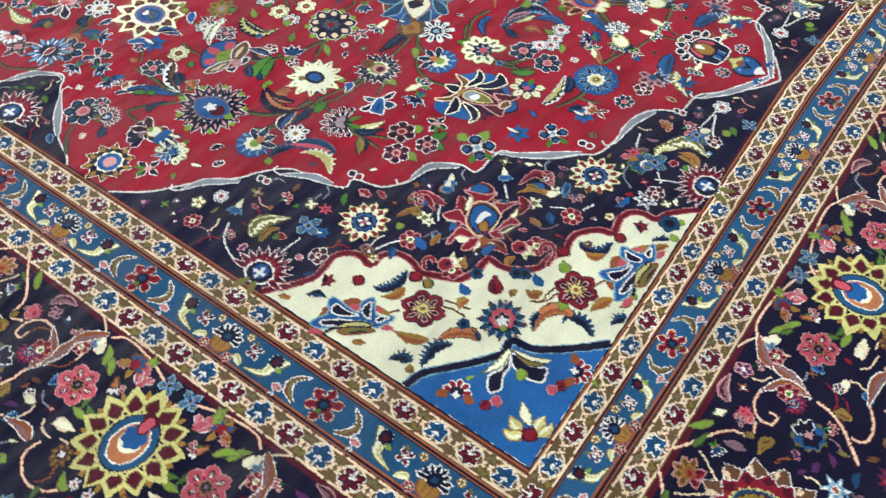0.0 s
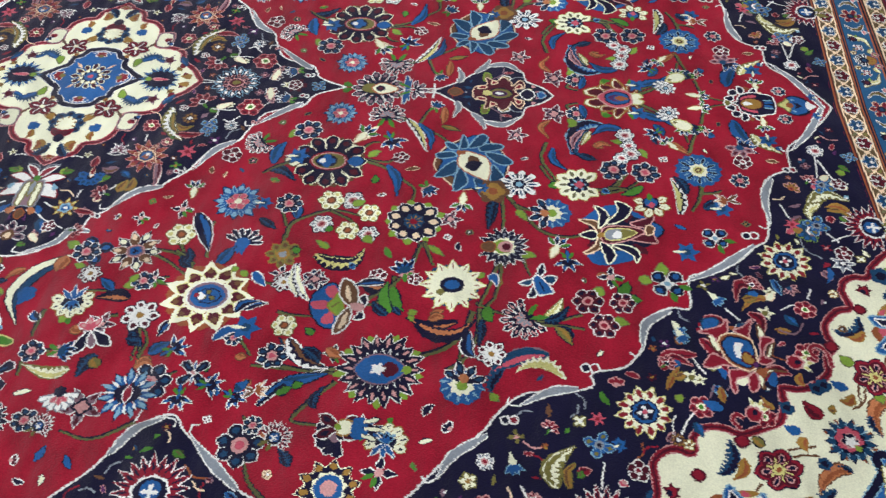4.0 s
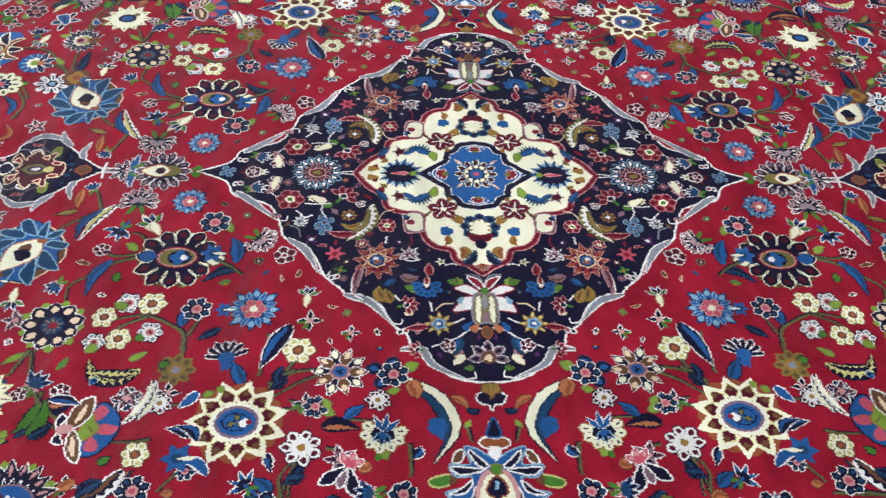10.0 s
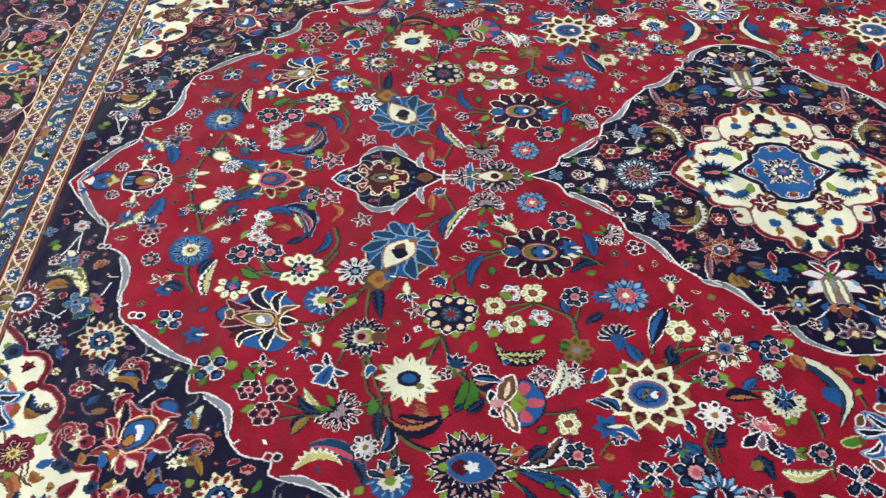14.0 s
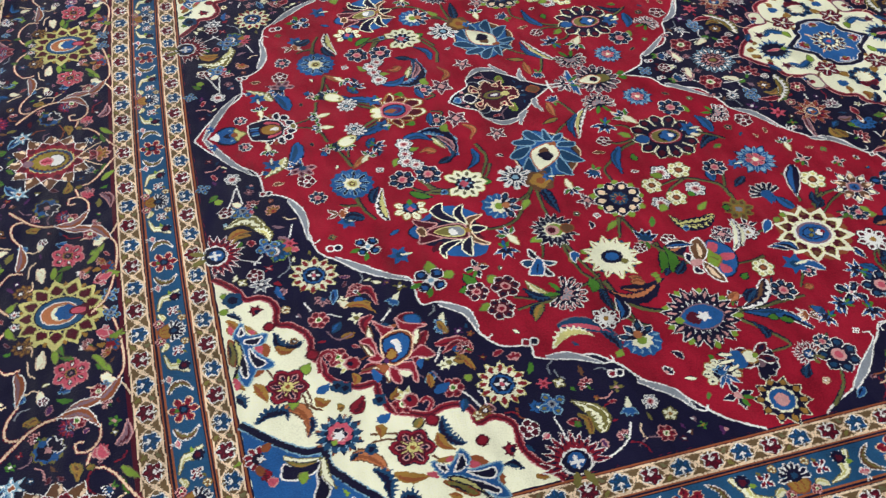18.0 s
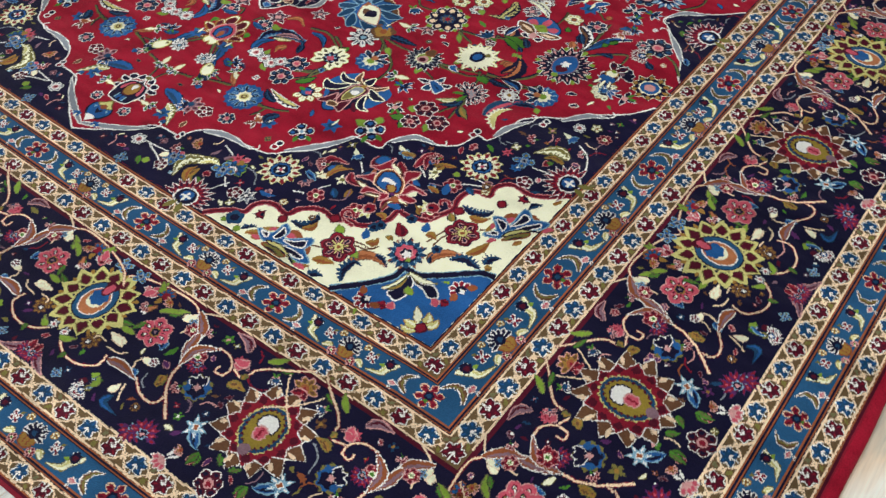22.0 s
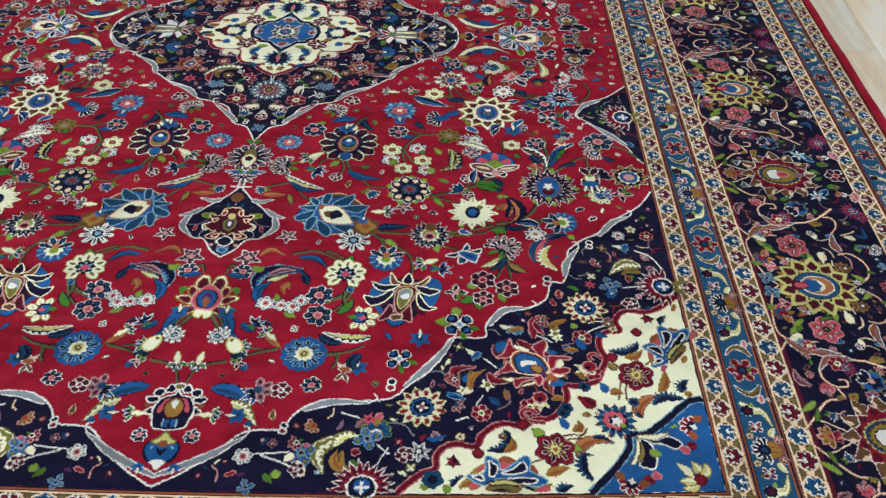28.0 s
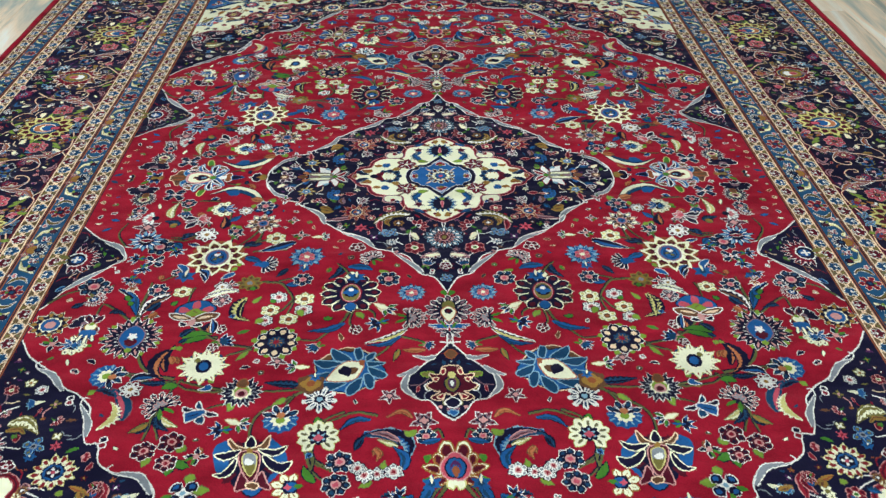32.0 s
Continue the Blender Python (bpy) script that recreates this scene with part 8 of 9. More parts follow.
F("cream8", 0.969, 0.257, 0.042, 176)
F("bluestar", 1.085, 0.044, 0.021, -3)
F("bluefan", 0.918, 0.334, 0.037, -4)
F("grape", 1.031, 0.376, 0.063, -3)
F("lilyn", 0.948, 0.443, 0.027, 85)
F("bell", 0.931, 0.414, 0.028, -67)
F("bluestar", 1.134, 0.410, 0.023, -3)
F("navysq", 1.182, 0.375, 0.029, -2)
F("mum", 0.846, 0.420, 0.043, -3)
F("cross8", 0.695, 0.371, 0.049, -2)
F("blossomy", 0.547, 0.325, 0.026, -1)
F("blossomg", 0.585, 0.324, 0.024, -2)
F("blossomg", 0.539, 0.384, 0.023, -1)
F("blossomy", 0.618, 0.353, 0.023, -1)
F("blossomg", 0.622, 0.404, 0.020, -2)
F("blossomy", 0.586, 0.397, 0.023, -1)
F("bluetulip", 0.693, 0.487, 0.030, -117)
F("daisy", 0.768, 0.510, 0.051, -2)
F("lotus", 0.593, 0.561, 0.050, 0)
F("pinkbox", 0.548, 0.509, 0.024, -1)
F("navyros", 0.473, 0.336, 0.026, -1)
F("lily5", 0.900, 0.492, 0.030, 0)
F("greentiny", 1.013, 0.476, 0.024, 0)
F("navysq", 1.098, 0.483, 0.035, -2)
F("mumfan", 0.882, 0.572, 0.040, 145)
F("blossomr", 0.976, 0.529, 0.027, -2)
F("blossomr", 1.028, 0.529, 0.023, -3)
F("blossomr", 0.998, 0.576, 0.026, 0)
F("whitering", 0.675, 0.680, 0.065, -2)
F("bluefan", 0.795, 0.695, 0.036, 99)
F("big", 0.000, 0.658, 0.069, -90)
F("axtop", 0.000, 0.503, 0.026, 90)
F("axlow", 0.000, 0.784, 0.036, 90)
F("navyros", 0.150, 0.465, 0.026, -1)
F("whitelotus", 0.233, 0.460, 0.046, -1)
F("blossomy", 0.301, 0.419, 0.028, -1)
F("fann", 0.411, 0.435, 0.038, -79)
F("oliveros", 0.485, 0.457, 0.031, -0)
F("creamfan", 0.163, 0.570, 0.037, 80)
F("white8", 0.281, 0.594, 0.032, -0)
F("sun", 0.380, 0.551, 0.068, -1)
F("pinkbox", 0.223, 0.614, 0.026, -1)
F("navyros", 0.133, 0.669, 0.023, -1)
F("peachbud", 0.181, 0.669, 0.021, -1)
F("halfw", 0.205, 0.743, 0.031, 79)
F("bluering", 0.306, 0.738, 0.045, 0)
F("starlily", 0.395, 0.698, 0.028, -1)
F("lilyn", 0.383, 0.739, 0.026, 86)
F("lilyn", 0.423, 0.718, 0.026, -1)
F("starlily", 0.090, 0.715, 0.034, -0)
F("lilyn", 0.352, 0.656, 0.027, -39)
F("bluestar", 0.455, 0.612, 0.027, 2)
F("blossomy", 0.516, 0.605, 0.023, -1)
F("navyros", 0.508, 0.663, 0.026, -1)
F("mum", 0.111, 0.792, 0.034, -1)
F("navyros", 0.168, 0.789, 0.022, -2)
F("redfan", 0.193, 0.797, 0.023, -52)
F("bluepink", 0.381, 0.335, 0.048, -1)
F("lilyn", 0.464, 0.737, 0.023, 34)
F("peachbud", 0.495, 0.724, 0.024, -15)
F("greentiny", 0.281, 0.519, 0.022, 2)
F("greentiny", 0.288, 0.359, 0.022, 1)
F("bell", 0.295, 0.307, 0.024, -96)
F("greentiny", 0.220, 0.384, 0.017, -2)
F("navyros", 0.441, 0.632, 0.016, 19)
F("greentiny", 0.491, 0.500, 0.021, 2)
F("blossomw", 0.649, 0.497, 0.016, -3)
F("greentiny", 0.603, 0.655, 0.019, -2)
F("redfan", 0.539, 0.799, 0.028, -52)
F("lilyn", 0.667, 0.782, 0.027, -42)
F("navyros", 0.504, 0.781, 0.017, 1)
F("blossomw", 0.709, 0.503, 0.013, 0)
F("navyros", 0.474, 0.136, 0.030, -2)
F("mumfan", 0.389, 0.177, 0.032, 141)
F("bluestar", 0.466, 0.211, 0.024, -2)
F("blossomw", 0.343, 0.215, 0.021, -2)
F("bluestar", 0.428, 0.337, 0.017, 1)
F("blossomw", 0.656, 0.204, 0.017, -3)
F("bluestar", 0.805, 0.278, 0.014, -5)
F("lilyn", 1.259, 0.135, 0.032, -36)
F("bluestar", 1.202, 0.302, 0.022, 0)
F("creamfan", 0.696, 0.798, 0.034, -85)
F("axpend", 0.826, 0.000, 0.052, 0)
F("pinkbox", -0.246, 0.756, 0.036, 88)
F("wfan", 0.054, 0.807, 0.043, -2)
F("navyros", 0.493, 0.812, 0.038, 90)
F("sungold", 0.629, 0.867, 0.046, 22)
F("greentiny", 0.693, 0.842, 0.027, 92)
F("navyros", -0.332, 0.707, 0.037, 90)
F("wfan", 0.628, 0.791, 0.035, 160)
S("thick", 0.0080, [(0.641, 0.088), (0.679, 0.111), (0.727, 0.141), (0.759, 0.177)])
S("thick", 0.0060, [(0.678, 0.108), (0.693, 0.069), (0.703, 0.050)])
L("crescy", 0.0165, [(0.656, 0.094), (0.682, 0.129), (0.702, 0.183)])
L("bladeb", 0.0142, [(0.680, 0.106), (0.705, 0.139), (0.708, 0.179)])
L("olivel", 0.0118, [(0.722, 0.109), (0.741, 0.114), (0.760, 0.121)])
S("thick", 0.0060, [(0.590, 0.213), (0.629, 0.218), (0.653, 0.207)])
S("thick", 0.0080, [(0.592, 0.221), (0.627, 0.234), (0.664, 0.264), (0.689, 0.287), (0.687, 0.322)])
L("bladeb", 0.0189, [(0.634, 0.228), (0.655, 0.263), (0.660, 0.308)])
L("greenl", 0.0142, [(0.597, 0.206), (0.608, 0.195), (0.620, 0.189)])
L("greend", 0.0142, [(0.618, 0.277), (0.617, 0.255)])
S("thick", 0.0080, [(0.461, 0.224), (0.433, 0.239), (0.408, 0.260)])
L("bladeb", 0.0236, [(0.424, 0.233), (0.426, 0.197), (0.438, 0.173)])
L("bladen", 0.0212, [(0.420, 0.250), (0.445, 0.251), (0.474, 0.277)])
L("greenl", 0.0153, [(0.500, 0.287), (0.507, 0.274)])
L("greenl", 0.0153, [(0.441, 0.159), (0.449, 0.144), (0.459, 0.133)])
L("creaml", 0.0189, [(0.566, 0.162), (0.588, 0.141), (0.605, 0.117)])
S("thick", 0.0050, [(0.582, 0.184), (0.597, 0.167), (0.614, 0.162)])
L("barb", 0.0118, [(0.644, 0.046), (0.649, 0.004), (0.654, 0.036)])
S("white", 0.0035, [(0.613, 0.001), (0.658, 0.004), (0.715, 0.007)])
F("bluetulip", 0.708, 0.051, 0.021, -70)
L("corall", 0.0142, [(0.724, 0.053), (0.726, 0.080), (0.725, 0.102)])
S("thick", 0.0070, [(0.903, 0.211), (0.920, 0.243), (0.945, 0.262)])
L("greend", 0.0165, [(0.918, 0.265), (0.931, 0.261), (0.945, 0.268)])
S("thick", 0.0080, [(0.989, 0.268), (1.022, 0.260), (1.045, 0.227), (1.051, 0.198)])
S("thick", 0.0060, [(1.017, 0.260), (1.046, 0.262), (1.065, 0.269)])
L("bluel", 0.0118, [(1.008, 0.267), (1.021, 0.275)])
S("thick", 0.0080, [(0.838, 0.295), (0.843, 0.342), (0.843, 0.379)])
S("thick", 0.0090, [(0.843, 0.295), (0.874, 0.338), (0.906, 0.377), (0.945, 0.388), (0.976, 0.382)])
S("thick", 0.0070, [(0.857, 0.314), (0.878, 0.325), (0.894, 0.329)])
L("bladen", 0.0189, [(0.827, 0.302), (0.823, 0.341), (0.819, 0.379)])
L("greenl", 0.0142, [(0.864, 0.331), (0.874, 0.341), (0.883, 0.355)])
F("knobg", 0.824, 0.285, 0.028, 0)
S("thick", 0.0070, [(0.715, 0.419), (0.708, 0.438), (0.704, 0.465)])
S("thick", 0.0080, [(0.716, 0.418), (0.725, 0.444), (0.735, 0.469)])
L("greenl", 0.0118, [(0.722, 0.427), (0.737, 0.436), (0.752, 0.448)])
S("thick", 0.0080, [(0.842, 0.452), (0.842, 0.484), (0.835, 0.529), (0.819, 0.552)])
S("thick", 0.0060, [(0.805, 0.544), (0.827, 0.556), (0.850, 0.564)])
S("thick", 0.0110, [(0.814, 0.555), (0.814, 0.590), (0.810, 0.619), (0.791, 0.658), (0.768, 0.675)])
L("greend", 0.0212, [(0.825, 0.551), (0.826, 0.570), (0.834, 0.581)])
L("bladen", 0.0142, [(0.816, 0.578), (0.818, 0.601), (0.814, 0.630)])
L("goldl", 0.0094, [(0.832, 0.492), (0.848, 0.503)])
L("barb", 0.0142, [(0.824, 0.495), (0.833, 0.489), (0.838, 0.509)])
S("thick", 0.0050, [(0.875, 0.435), (0.882, 0.461), (0.889, 0.480)])
L("greenl", 0.0153, [(0.874, 0.441), (0.886, 0.435), (0.899, 0.439)])
L("combleaf", 0.0260, [(0.716, 0.592), (0.746, 0.611), (0.781, 0.609), (0.811, 0.579)])
L("corall", 0.0165, [(0.738, 0.585), (0.749, 0.577), (0.760, 0.580)])
L("greenl", 0.0118, [(0.706, 0.586), (0.714, 0.580)])
L("flame", 0.0189, [(0.909, 0.570), (0.927, 0.554), (0.939, 0.526)])
L("bladen", 0.0165, [(0.909, 0.574), (0.931, 0.566), (0.949, 0.542)])
S("thick", 0.0080, [(0.895, 0.576), (0.929, 0.572), (0.968, 0.556)])
S("thick", 0.0080, [(0.895, 0.581), (0.938, 0.581), (0.972, 0.585)])
L("bladen", 0.0189, [(0.932, 0.583), (0.945, 0.597), (0.951, 0.608)])
L("olivel", 0.0165, [(0.926, 0.584), (0.942, 0.600), (0.952, 0.618)])
L("greenl", 0.0189, [(0.987, 0.514), (0.994, 0.508), (1.001, 0.515)])
L("greend", 0.0212, [(1.023, 0.512), (1.033, 0.499), (1.039, 0.483)])
L("greend", 0.0212, [(1.031, 0.523), (1.045, 0.521), (1.058, 0.522)])
L("greenl", 0.0189, [(1.009, 0.568), (1.022, 0.567), (1.036, 0.570)])
L("greenl", 0.0212, [(1.087, 0.469), (1.092, 0.452), (1.091, 0.437)])
L("greenl", 0.0189, [(1.055, 0.474), (1.067, 0.478), (1.077, 0.481)])
L("corall", 0.0142, [(0.991, 0.471), (1.006, 0.475), (1.024, 0.480)])
L("crescb", 0.0307, [(0.962, 0.172), (0.965, 0.115), (0.990, 0.086), (1.034, 0.090)])
L("rosel", 0.0142, [(0.963, 0.165), (0.968, 0.125), (0.983, 0.103)])
L("flame", 0.0142, [(0.978, 0.127), (0.986, 0.113), (0.998, 0.108)])
L("bladen", 0.0142, [(0.969, 0.174), (0.989, 0.182), (1.005, 0.187)])
L("corall", 0.0118, [(1.001, 0.151), (1.012, 0.140), (1.030, 0.145)])
S("thick", 0.0080, [(1.164, 0.153), (1.175, 0.116), (1.190, 0.077)])
S("thick", 0.0060, [(1.194, 0.067), (1.201, 0.038), (1.218, 0.015), (1.248, 0.006)])
L("greenl", 0.0165, [(1.183, 0.092), (1.196, 0.084), (1.205, 0.089)])
L("bladen", 0.0189, [(1.176, 0.072), (1.182, 0.088), (1.185, 0.102)])
L("bladeb", 0.0165, [(1.203, 0.100), (1.215, 0.105)])
L("bladeb", 0.0189, [(1.086, 0.043), (1.112, 0.056), (1.140, 0.065)])
F("star6", 1.140, 0.039, 0.021, 0)
F("creamdrop", 1.159, 0.074, 0.021, 30)
S("thick", 0.0060, [(1.150, 0.063), (1.161, 0.096), (1.167, 0.124)])
S("thick", 0.0060, [(1.086, 0.025), (1.105, 0.038), (1.117, 0.043)])
S("thick", 0.0090, [(1.175, 0.243), (1.169, 0.276), (1.152, 0.310)])
L("crescy", 0.0189, [(1.135, 0.318), (1.139, 0.277), (1.125, 0.230)])
L("bladen", 0.0165, [(1.151, 0.267), (1.144, 0.240), (1.129, 0.224)])
L("bladen", 0.0212, [(1.172, 0.305), (1.191, 0.291), (1.209, 0.295)])
S("thick", 0.0050, [(1.171, 0.264), (1.192, 0.262), (1.208, 0.254)])
L("bladeb", 0.0283, [(1.251, 0.054), (1.258, 0.094), (1.282, 0.124)])
L("flame", 0.0212, [(1.276, 0.095), (1.294, 0.120), (1.326, 0.145)])
L("bladeb", 0.0118, [(1.317, 0.127), (1.327, 0.136)])
F("mauvebud", 1.254, 0.134, 0.030, 100)
L("greenl", 0.0189, [(1.242, 0.170), (1.254, 0.163), (1.265, 0.174)])
S("thick", 0.0080, [(0.340, 0.482), (0.304, 0.461), (0.260, 0.455), (0.234, 0.457)])
S("thick", 0.0070, [(0.297, 0.429), (0.318, 0.460), (0.340, 0.488)])
L("navyl", 0.0307, [(0.316, 0.368), (0.339, 0.409), (0.357, 0.454)])
S("thick", 0.0060, [(0.357, 0.468), (0.349, 0.419), (0.351, 0.385)])
L("bladeb", 0.0212, [(0.379, 0.485), (0.390, 0.463), (0.401, 0.440)])
L("bladen", 0.0165, [(0.326, 0.483), (0.329, 0.467), (0.322, 0.449)])
S("thick", 0.0080, [(0.482, 0.418), (0.485, 0.386), (0.511, 0.366), (0.553, 0.349), (0.602, 0.358)])
S("thick", 0.0060, [(0.548, 0.351), (0.584, 0.370), (0.603, 0.389)])
S("thick", 0.0060, [(0.478, 0.390), (0.470, 0.369), (0.460, 0.348)])
S("thick", 0.0080, [(0.480, 0.411), (0.480, 0.432), (0.479, 0.448)])
L("bladeb", 0.0189, [(0.493, 0.371), (0.492, 0.352), (0.493, 0.339)])
L("bladen", 0.0142, [(0.428, 0.376), (0.446, 0.387), (0.462, 0.399)])
L("greenl", 0.0165, [(0.586, 0.335), (0.597, 0.329), (0.609, 0.324)])
L("greend", 0.0165, [(0.548, 0.391), (0.559, 0.400)])
L("greenl", 0.0189, [(0.616, 0.410), (0.631, 0.425)])
L("greend", 0.0153, [(0.499, 0.449), (0.514, 0.445)])
L("boat", 0.0283, [(0.539, 0.457), (0.570, 0.473), (0.607, 0.468), (0.622, 0.437)])
L("bluel", 0.0142, [(0.601, 0.481), (0.611, 0.475)])
S("thick", 0.0080, [(0.676, 0.496), (0.675, 0.534), (0.655, 0.552), (0.635, 0.561)])
L("greend", 0.0212, [(0.674, 0.521), (0.681, 0.548), (0.697, 0.570)])
L("combleaf", 0.0189, [(0.627, 0.518), (0.651, 0.528), (0.674, 0.514)])
L("bladen", 0.0118, [(0.681, 0.563), (0.693, 0.578)])
L("cresc", 0.0165, [(0.513, 0.477), (0.515, 0.508), (0.530, 0.537), (0.549, 0.556)])
F("navyros", 0.548, 0.511, 0.023, 0)
L("barb", 0.0165, [(0.444, 0.498), (0.456, 0.513), (0.469, 0.527)])
S("thick", 0.0050, [(0.464, 0.520), (0.482, 0.521)])
F("white8", 0.498, 0.518, 0.021, 0)
L("navyl", 0.0142, [(0.442, 0.576), (0.458, 0.567), (0.481, 0.561)])
L("greenl", 0.0165, [(0.425, 0.507), (0.433, 0.496)])
S("thick", 0.0070, [(0.449, 0.631), (0.461, 0.646), (0.474, 0.663)])
S("thick", 0.0080, [(0.525, 0.682), (0.572, 0.688), (0.612, 0.688)])
L("featherl", 0.0236, [(0.527, 0.630), (0.555, 0.667), (0.599, 0.681)])
L("bladen", 0.0212, [(0.553, 0.648), (0.573, 0.659), (0.582, 0.674)])
L("bladeb", 0.0212, [(0.532, 0.709), (0.559, 0.703), (0.600, 0.689)])
L("greend", 0.0142, [(0.549, 0.716), (0.565, 0.708)])
L("corall", 0.0165, [(0.590, 0.647), (0.603, 0.655), (0.617, 0.662)])
L("corall", 0.0142, [(0.453, 0.666), (0.470, 0.667)])
S("thick", 0.0070, [(0.498, 0.579), (0.523, 0.584), (0.553, 0.584)])
S("thick", 0.0060, [(0.283, 0.611), (0.299, 0.656), (0.307, 0.688)])
L("bladeb", 0.0212, [(0.318, 0.668), (0.329, 0.654), (0.346, 0.643)])
S("thick", 0.0060, [(0.323, 0.725), (0.347, 0.709), (0.369, 0.694)])
L("greend", 0.0165, [(0.405, 0.692), (0.416, 0.682)])
L("corall", 0.0165, [(0.302, 0.693), (0.315, 0.679), (0.328, 0.689)])
S("thick", 0.0110, [(0.804, 0.561), (0.794, 0.600), (0.763, 0.637), (0.710, 0.659)])
S("thick", 0.0080, [(0.837, 0.456), (0.827, 0.503), (0.809, 0.552)])
L("navyl", 0.0212, [(0.797, 0.601), (0.798, 0.635), (0.813, 0.651)])
S("thick", 0.0060, [(0.791, 0.605), (0.789, 0.637), (0.786, 0.666)])
L("ridge", 0.0283, [(0.920, 0.637), (0.883, 0.640), (0.848, 0.659), (0.830, 0.679)])
L("cresct", 0.0260, [(0.943, 0.678), (0.918, 0.652), (0.887, 0.654), (0.867, 0.673)])
L("combnavy", 0.0236, [(0.854, 0.663), (0.833, 0.689), (0.837, 0.713)])
F("white8", 0.834, 0.642, 0.026, 0)
L("greenl", 0.0165, [(0.845, 0.712), (0.835, 0.722)])
L("greenl", 0.0142, [(0.816, 0.491), (0.808, 0.481)])
L("greenl", 0.0118, [(0.560, 0.440), (0.547, 0.431), (0.535, 0.423)])
L("bladeb", 0.0283, [(0.478, 0.723), (0.465, 0.713)])
L("crescb2", 0.0307, [(0.118, 0.483), (0.080, 0.519), (0.063, 0.567), (0.089, 0.619)])
L("cresct2", 0.0165, [(0.128, 0.472), (0.075, 0.510), (0.056, 0.565), (0.089, 0.621)])
L("bluedrop", 0.0307, [(0.092, 0.545), (0.082, 0.561), (0.075, 0.583)])
L("corall", 0.0260, [(0.122, 0.476), (0.117, 0.494), (0.112, 0.509)])
L("corall", 0.0118, [(0.061, 0.506), (0.046, 0.514), (0.035, 0.529)])
L("bladen", 0.0094, [(0.040, 0.529), (0.027, 0.533), (0.018, 0.529)])
L("greenl", 0.0142, [(0.041, 0.552), (0.034, 0.558)])
S("thick", 0.0040, [(0.041, 0.555), (0.035, 0.571), (0.032, 0.585)])
S("thick", 0.0070, [(0.251, 0.460), (0.293, 0.479), (0.330, 0.506)])
L("bladen", 0.0189, [(0.337, 0.491), (0.323, 0.479), (0.316, 0.459)])
F("navy4", 0.161, 0.463, 0.032, 20)
L("greenl", 0.0189, [(0.133, 0.454), (0.121, 0.449), (0.110, 0.444)])
L("greenl", 0.0189, [(0.151, 0.490), (0.148, 0.503)])
S("thick", 0.0050, [(0.314, 0.529), (0.293, 0.527), (0.276, 0.526)])
F("navyros", 0.266, 0.524, 0.021, 0)
L("greenl", 0.0165, [(0.257, 0.528), (0.245, 0.534), (0.236, 0.538)])
L("combleaf", 0.0236, [(0.255, 0.559), (0.229, 0.555), (0.197, 0.563)])
L("bladeb", 0.0165, [(0.222, 0.545), (0.208, 0.532), (0.192, 0.521)])
S("thick", 0.0060, [(0.252, 0.561), (0.221, 0.547), (0.174, 0.548)])
F("white8", 0.173, 0.512, 0.021, 0)
S("thick", 0.0070, [(0.286, 0.610), (0.292, 0.639), (0.292, 0.680)])
L("bladen", 0.0189, [(0.298, 0.643), (0.285, 0.644), (0.272, 0.640)])
F("pinkn", 0.212, 0.626, 0.035, 70)
S("thick", 0.0050, [(0.245, 0.594), (0.229, 0.599), (0.215, 0.613)])
L("corall", 0.0189, [(0.196, 0.620), (0.187, 0.626), (0.183, 0.618)])
F("bluetulip", 0.177, 0.667, 0.026, 0)
S("thick", 0.0060, [(0.162, 0.667), (0.144, 0.665), (0.132, 0.663)])
S("thick", 0.0080, [(0.124, 0.587), (0.121, 0.621), (0.122, 0.641)])
S("thick", 0.0080, [(0.124, 0.687), (0.127, 0.713)])
L("flame", 0.0212, [(0.203, 0.698), (0.172, 0.707), (0.127, 0.694)])
L("bladen", 0.0236, [(0.236, 0.670), (0.225, 0.688), (0.217, 0.713)])
L("olivel", 0.0212, [(0.247, 0.693), (0.237, 0.684), (0.235, 0.675)])
L("navyl", 0.0165, [(0.122, 0.610), (0.111, 0.602), (0.108, 0.592)])
L("greenl", 0.0165, [(0.163, 0.600), (0.157, 0.614)])
S("thick", 0.0090, [(1.087, 0.016), (1.114, 0.032), (1.128, 0.045)])
F("star6", 1.134, 0.046, 0.018, 0)
L("bladeb", 0.0180, [(1.100, 0.046), (1.128, 0.055), (1.144, 0.078)])
S("thick", 0.0060, [(1.142, 0.047), (1.157, 0.066), (1.166, 0.090)])
L("corall", 0.0140, [(1.128, 0.125), (1.147, 0.141), (1.167, 0.161)])
L("combnavy", 0.0200, [(1.112, 0.096), (1.105, 0.118), (1.112, 0.136)])
L("bladeb", 0.0140, [(1.108, 0.078), (1.121, 0.092), (1.126, 0.109)])
L("crescn", 0.0160, [(0.993, 0.101), (0.970, 0.127), (0.965, 0.166), (0.994, 0.192)])
L("flame", 0.0120, [(0.993, 0.109), (0.987, 0.126), (0.976, 0.146)])
L("bladeb", 0.0200, [(1.053, 0.096), (1.021, 0.093), (0.996, 0.115)])
L("rosel", 0.0100, [(0.981, 0.105), (0.964, 0.131), (0.962, 0.158)])
S("thick", 0.0080, [(0.914, 0.146), (0.905, 0.190), (0.923, 0.229), (0.939, 0.258)])
L("bladeb", 0.0140, [(0.926, 0.160), (0.926, 0.193), (0.953, 0.219)])
L("corall", 0.0100, [(0.922, 0.079), (0.904, 0.101), (0.920, 0.130)])
L("bladeb", 0.0140, [(0.978, 0.027), (0.984, 0.048), (0.987, 0.067)])
L("greenl", 0.0160, [(0.955, 0.072), (0.964, 0.085), (0.955, 0.096)])
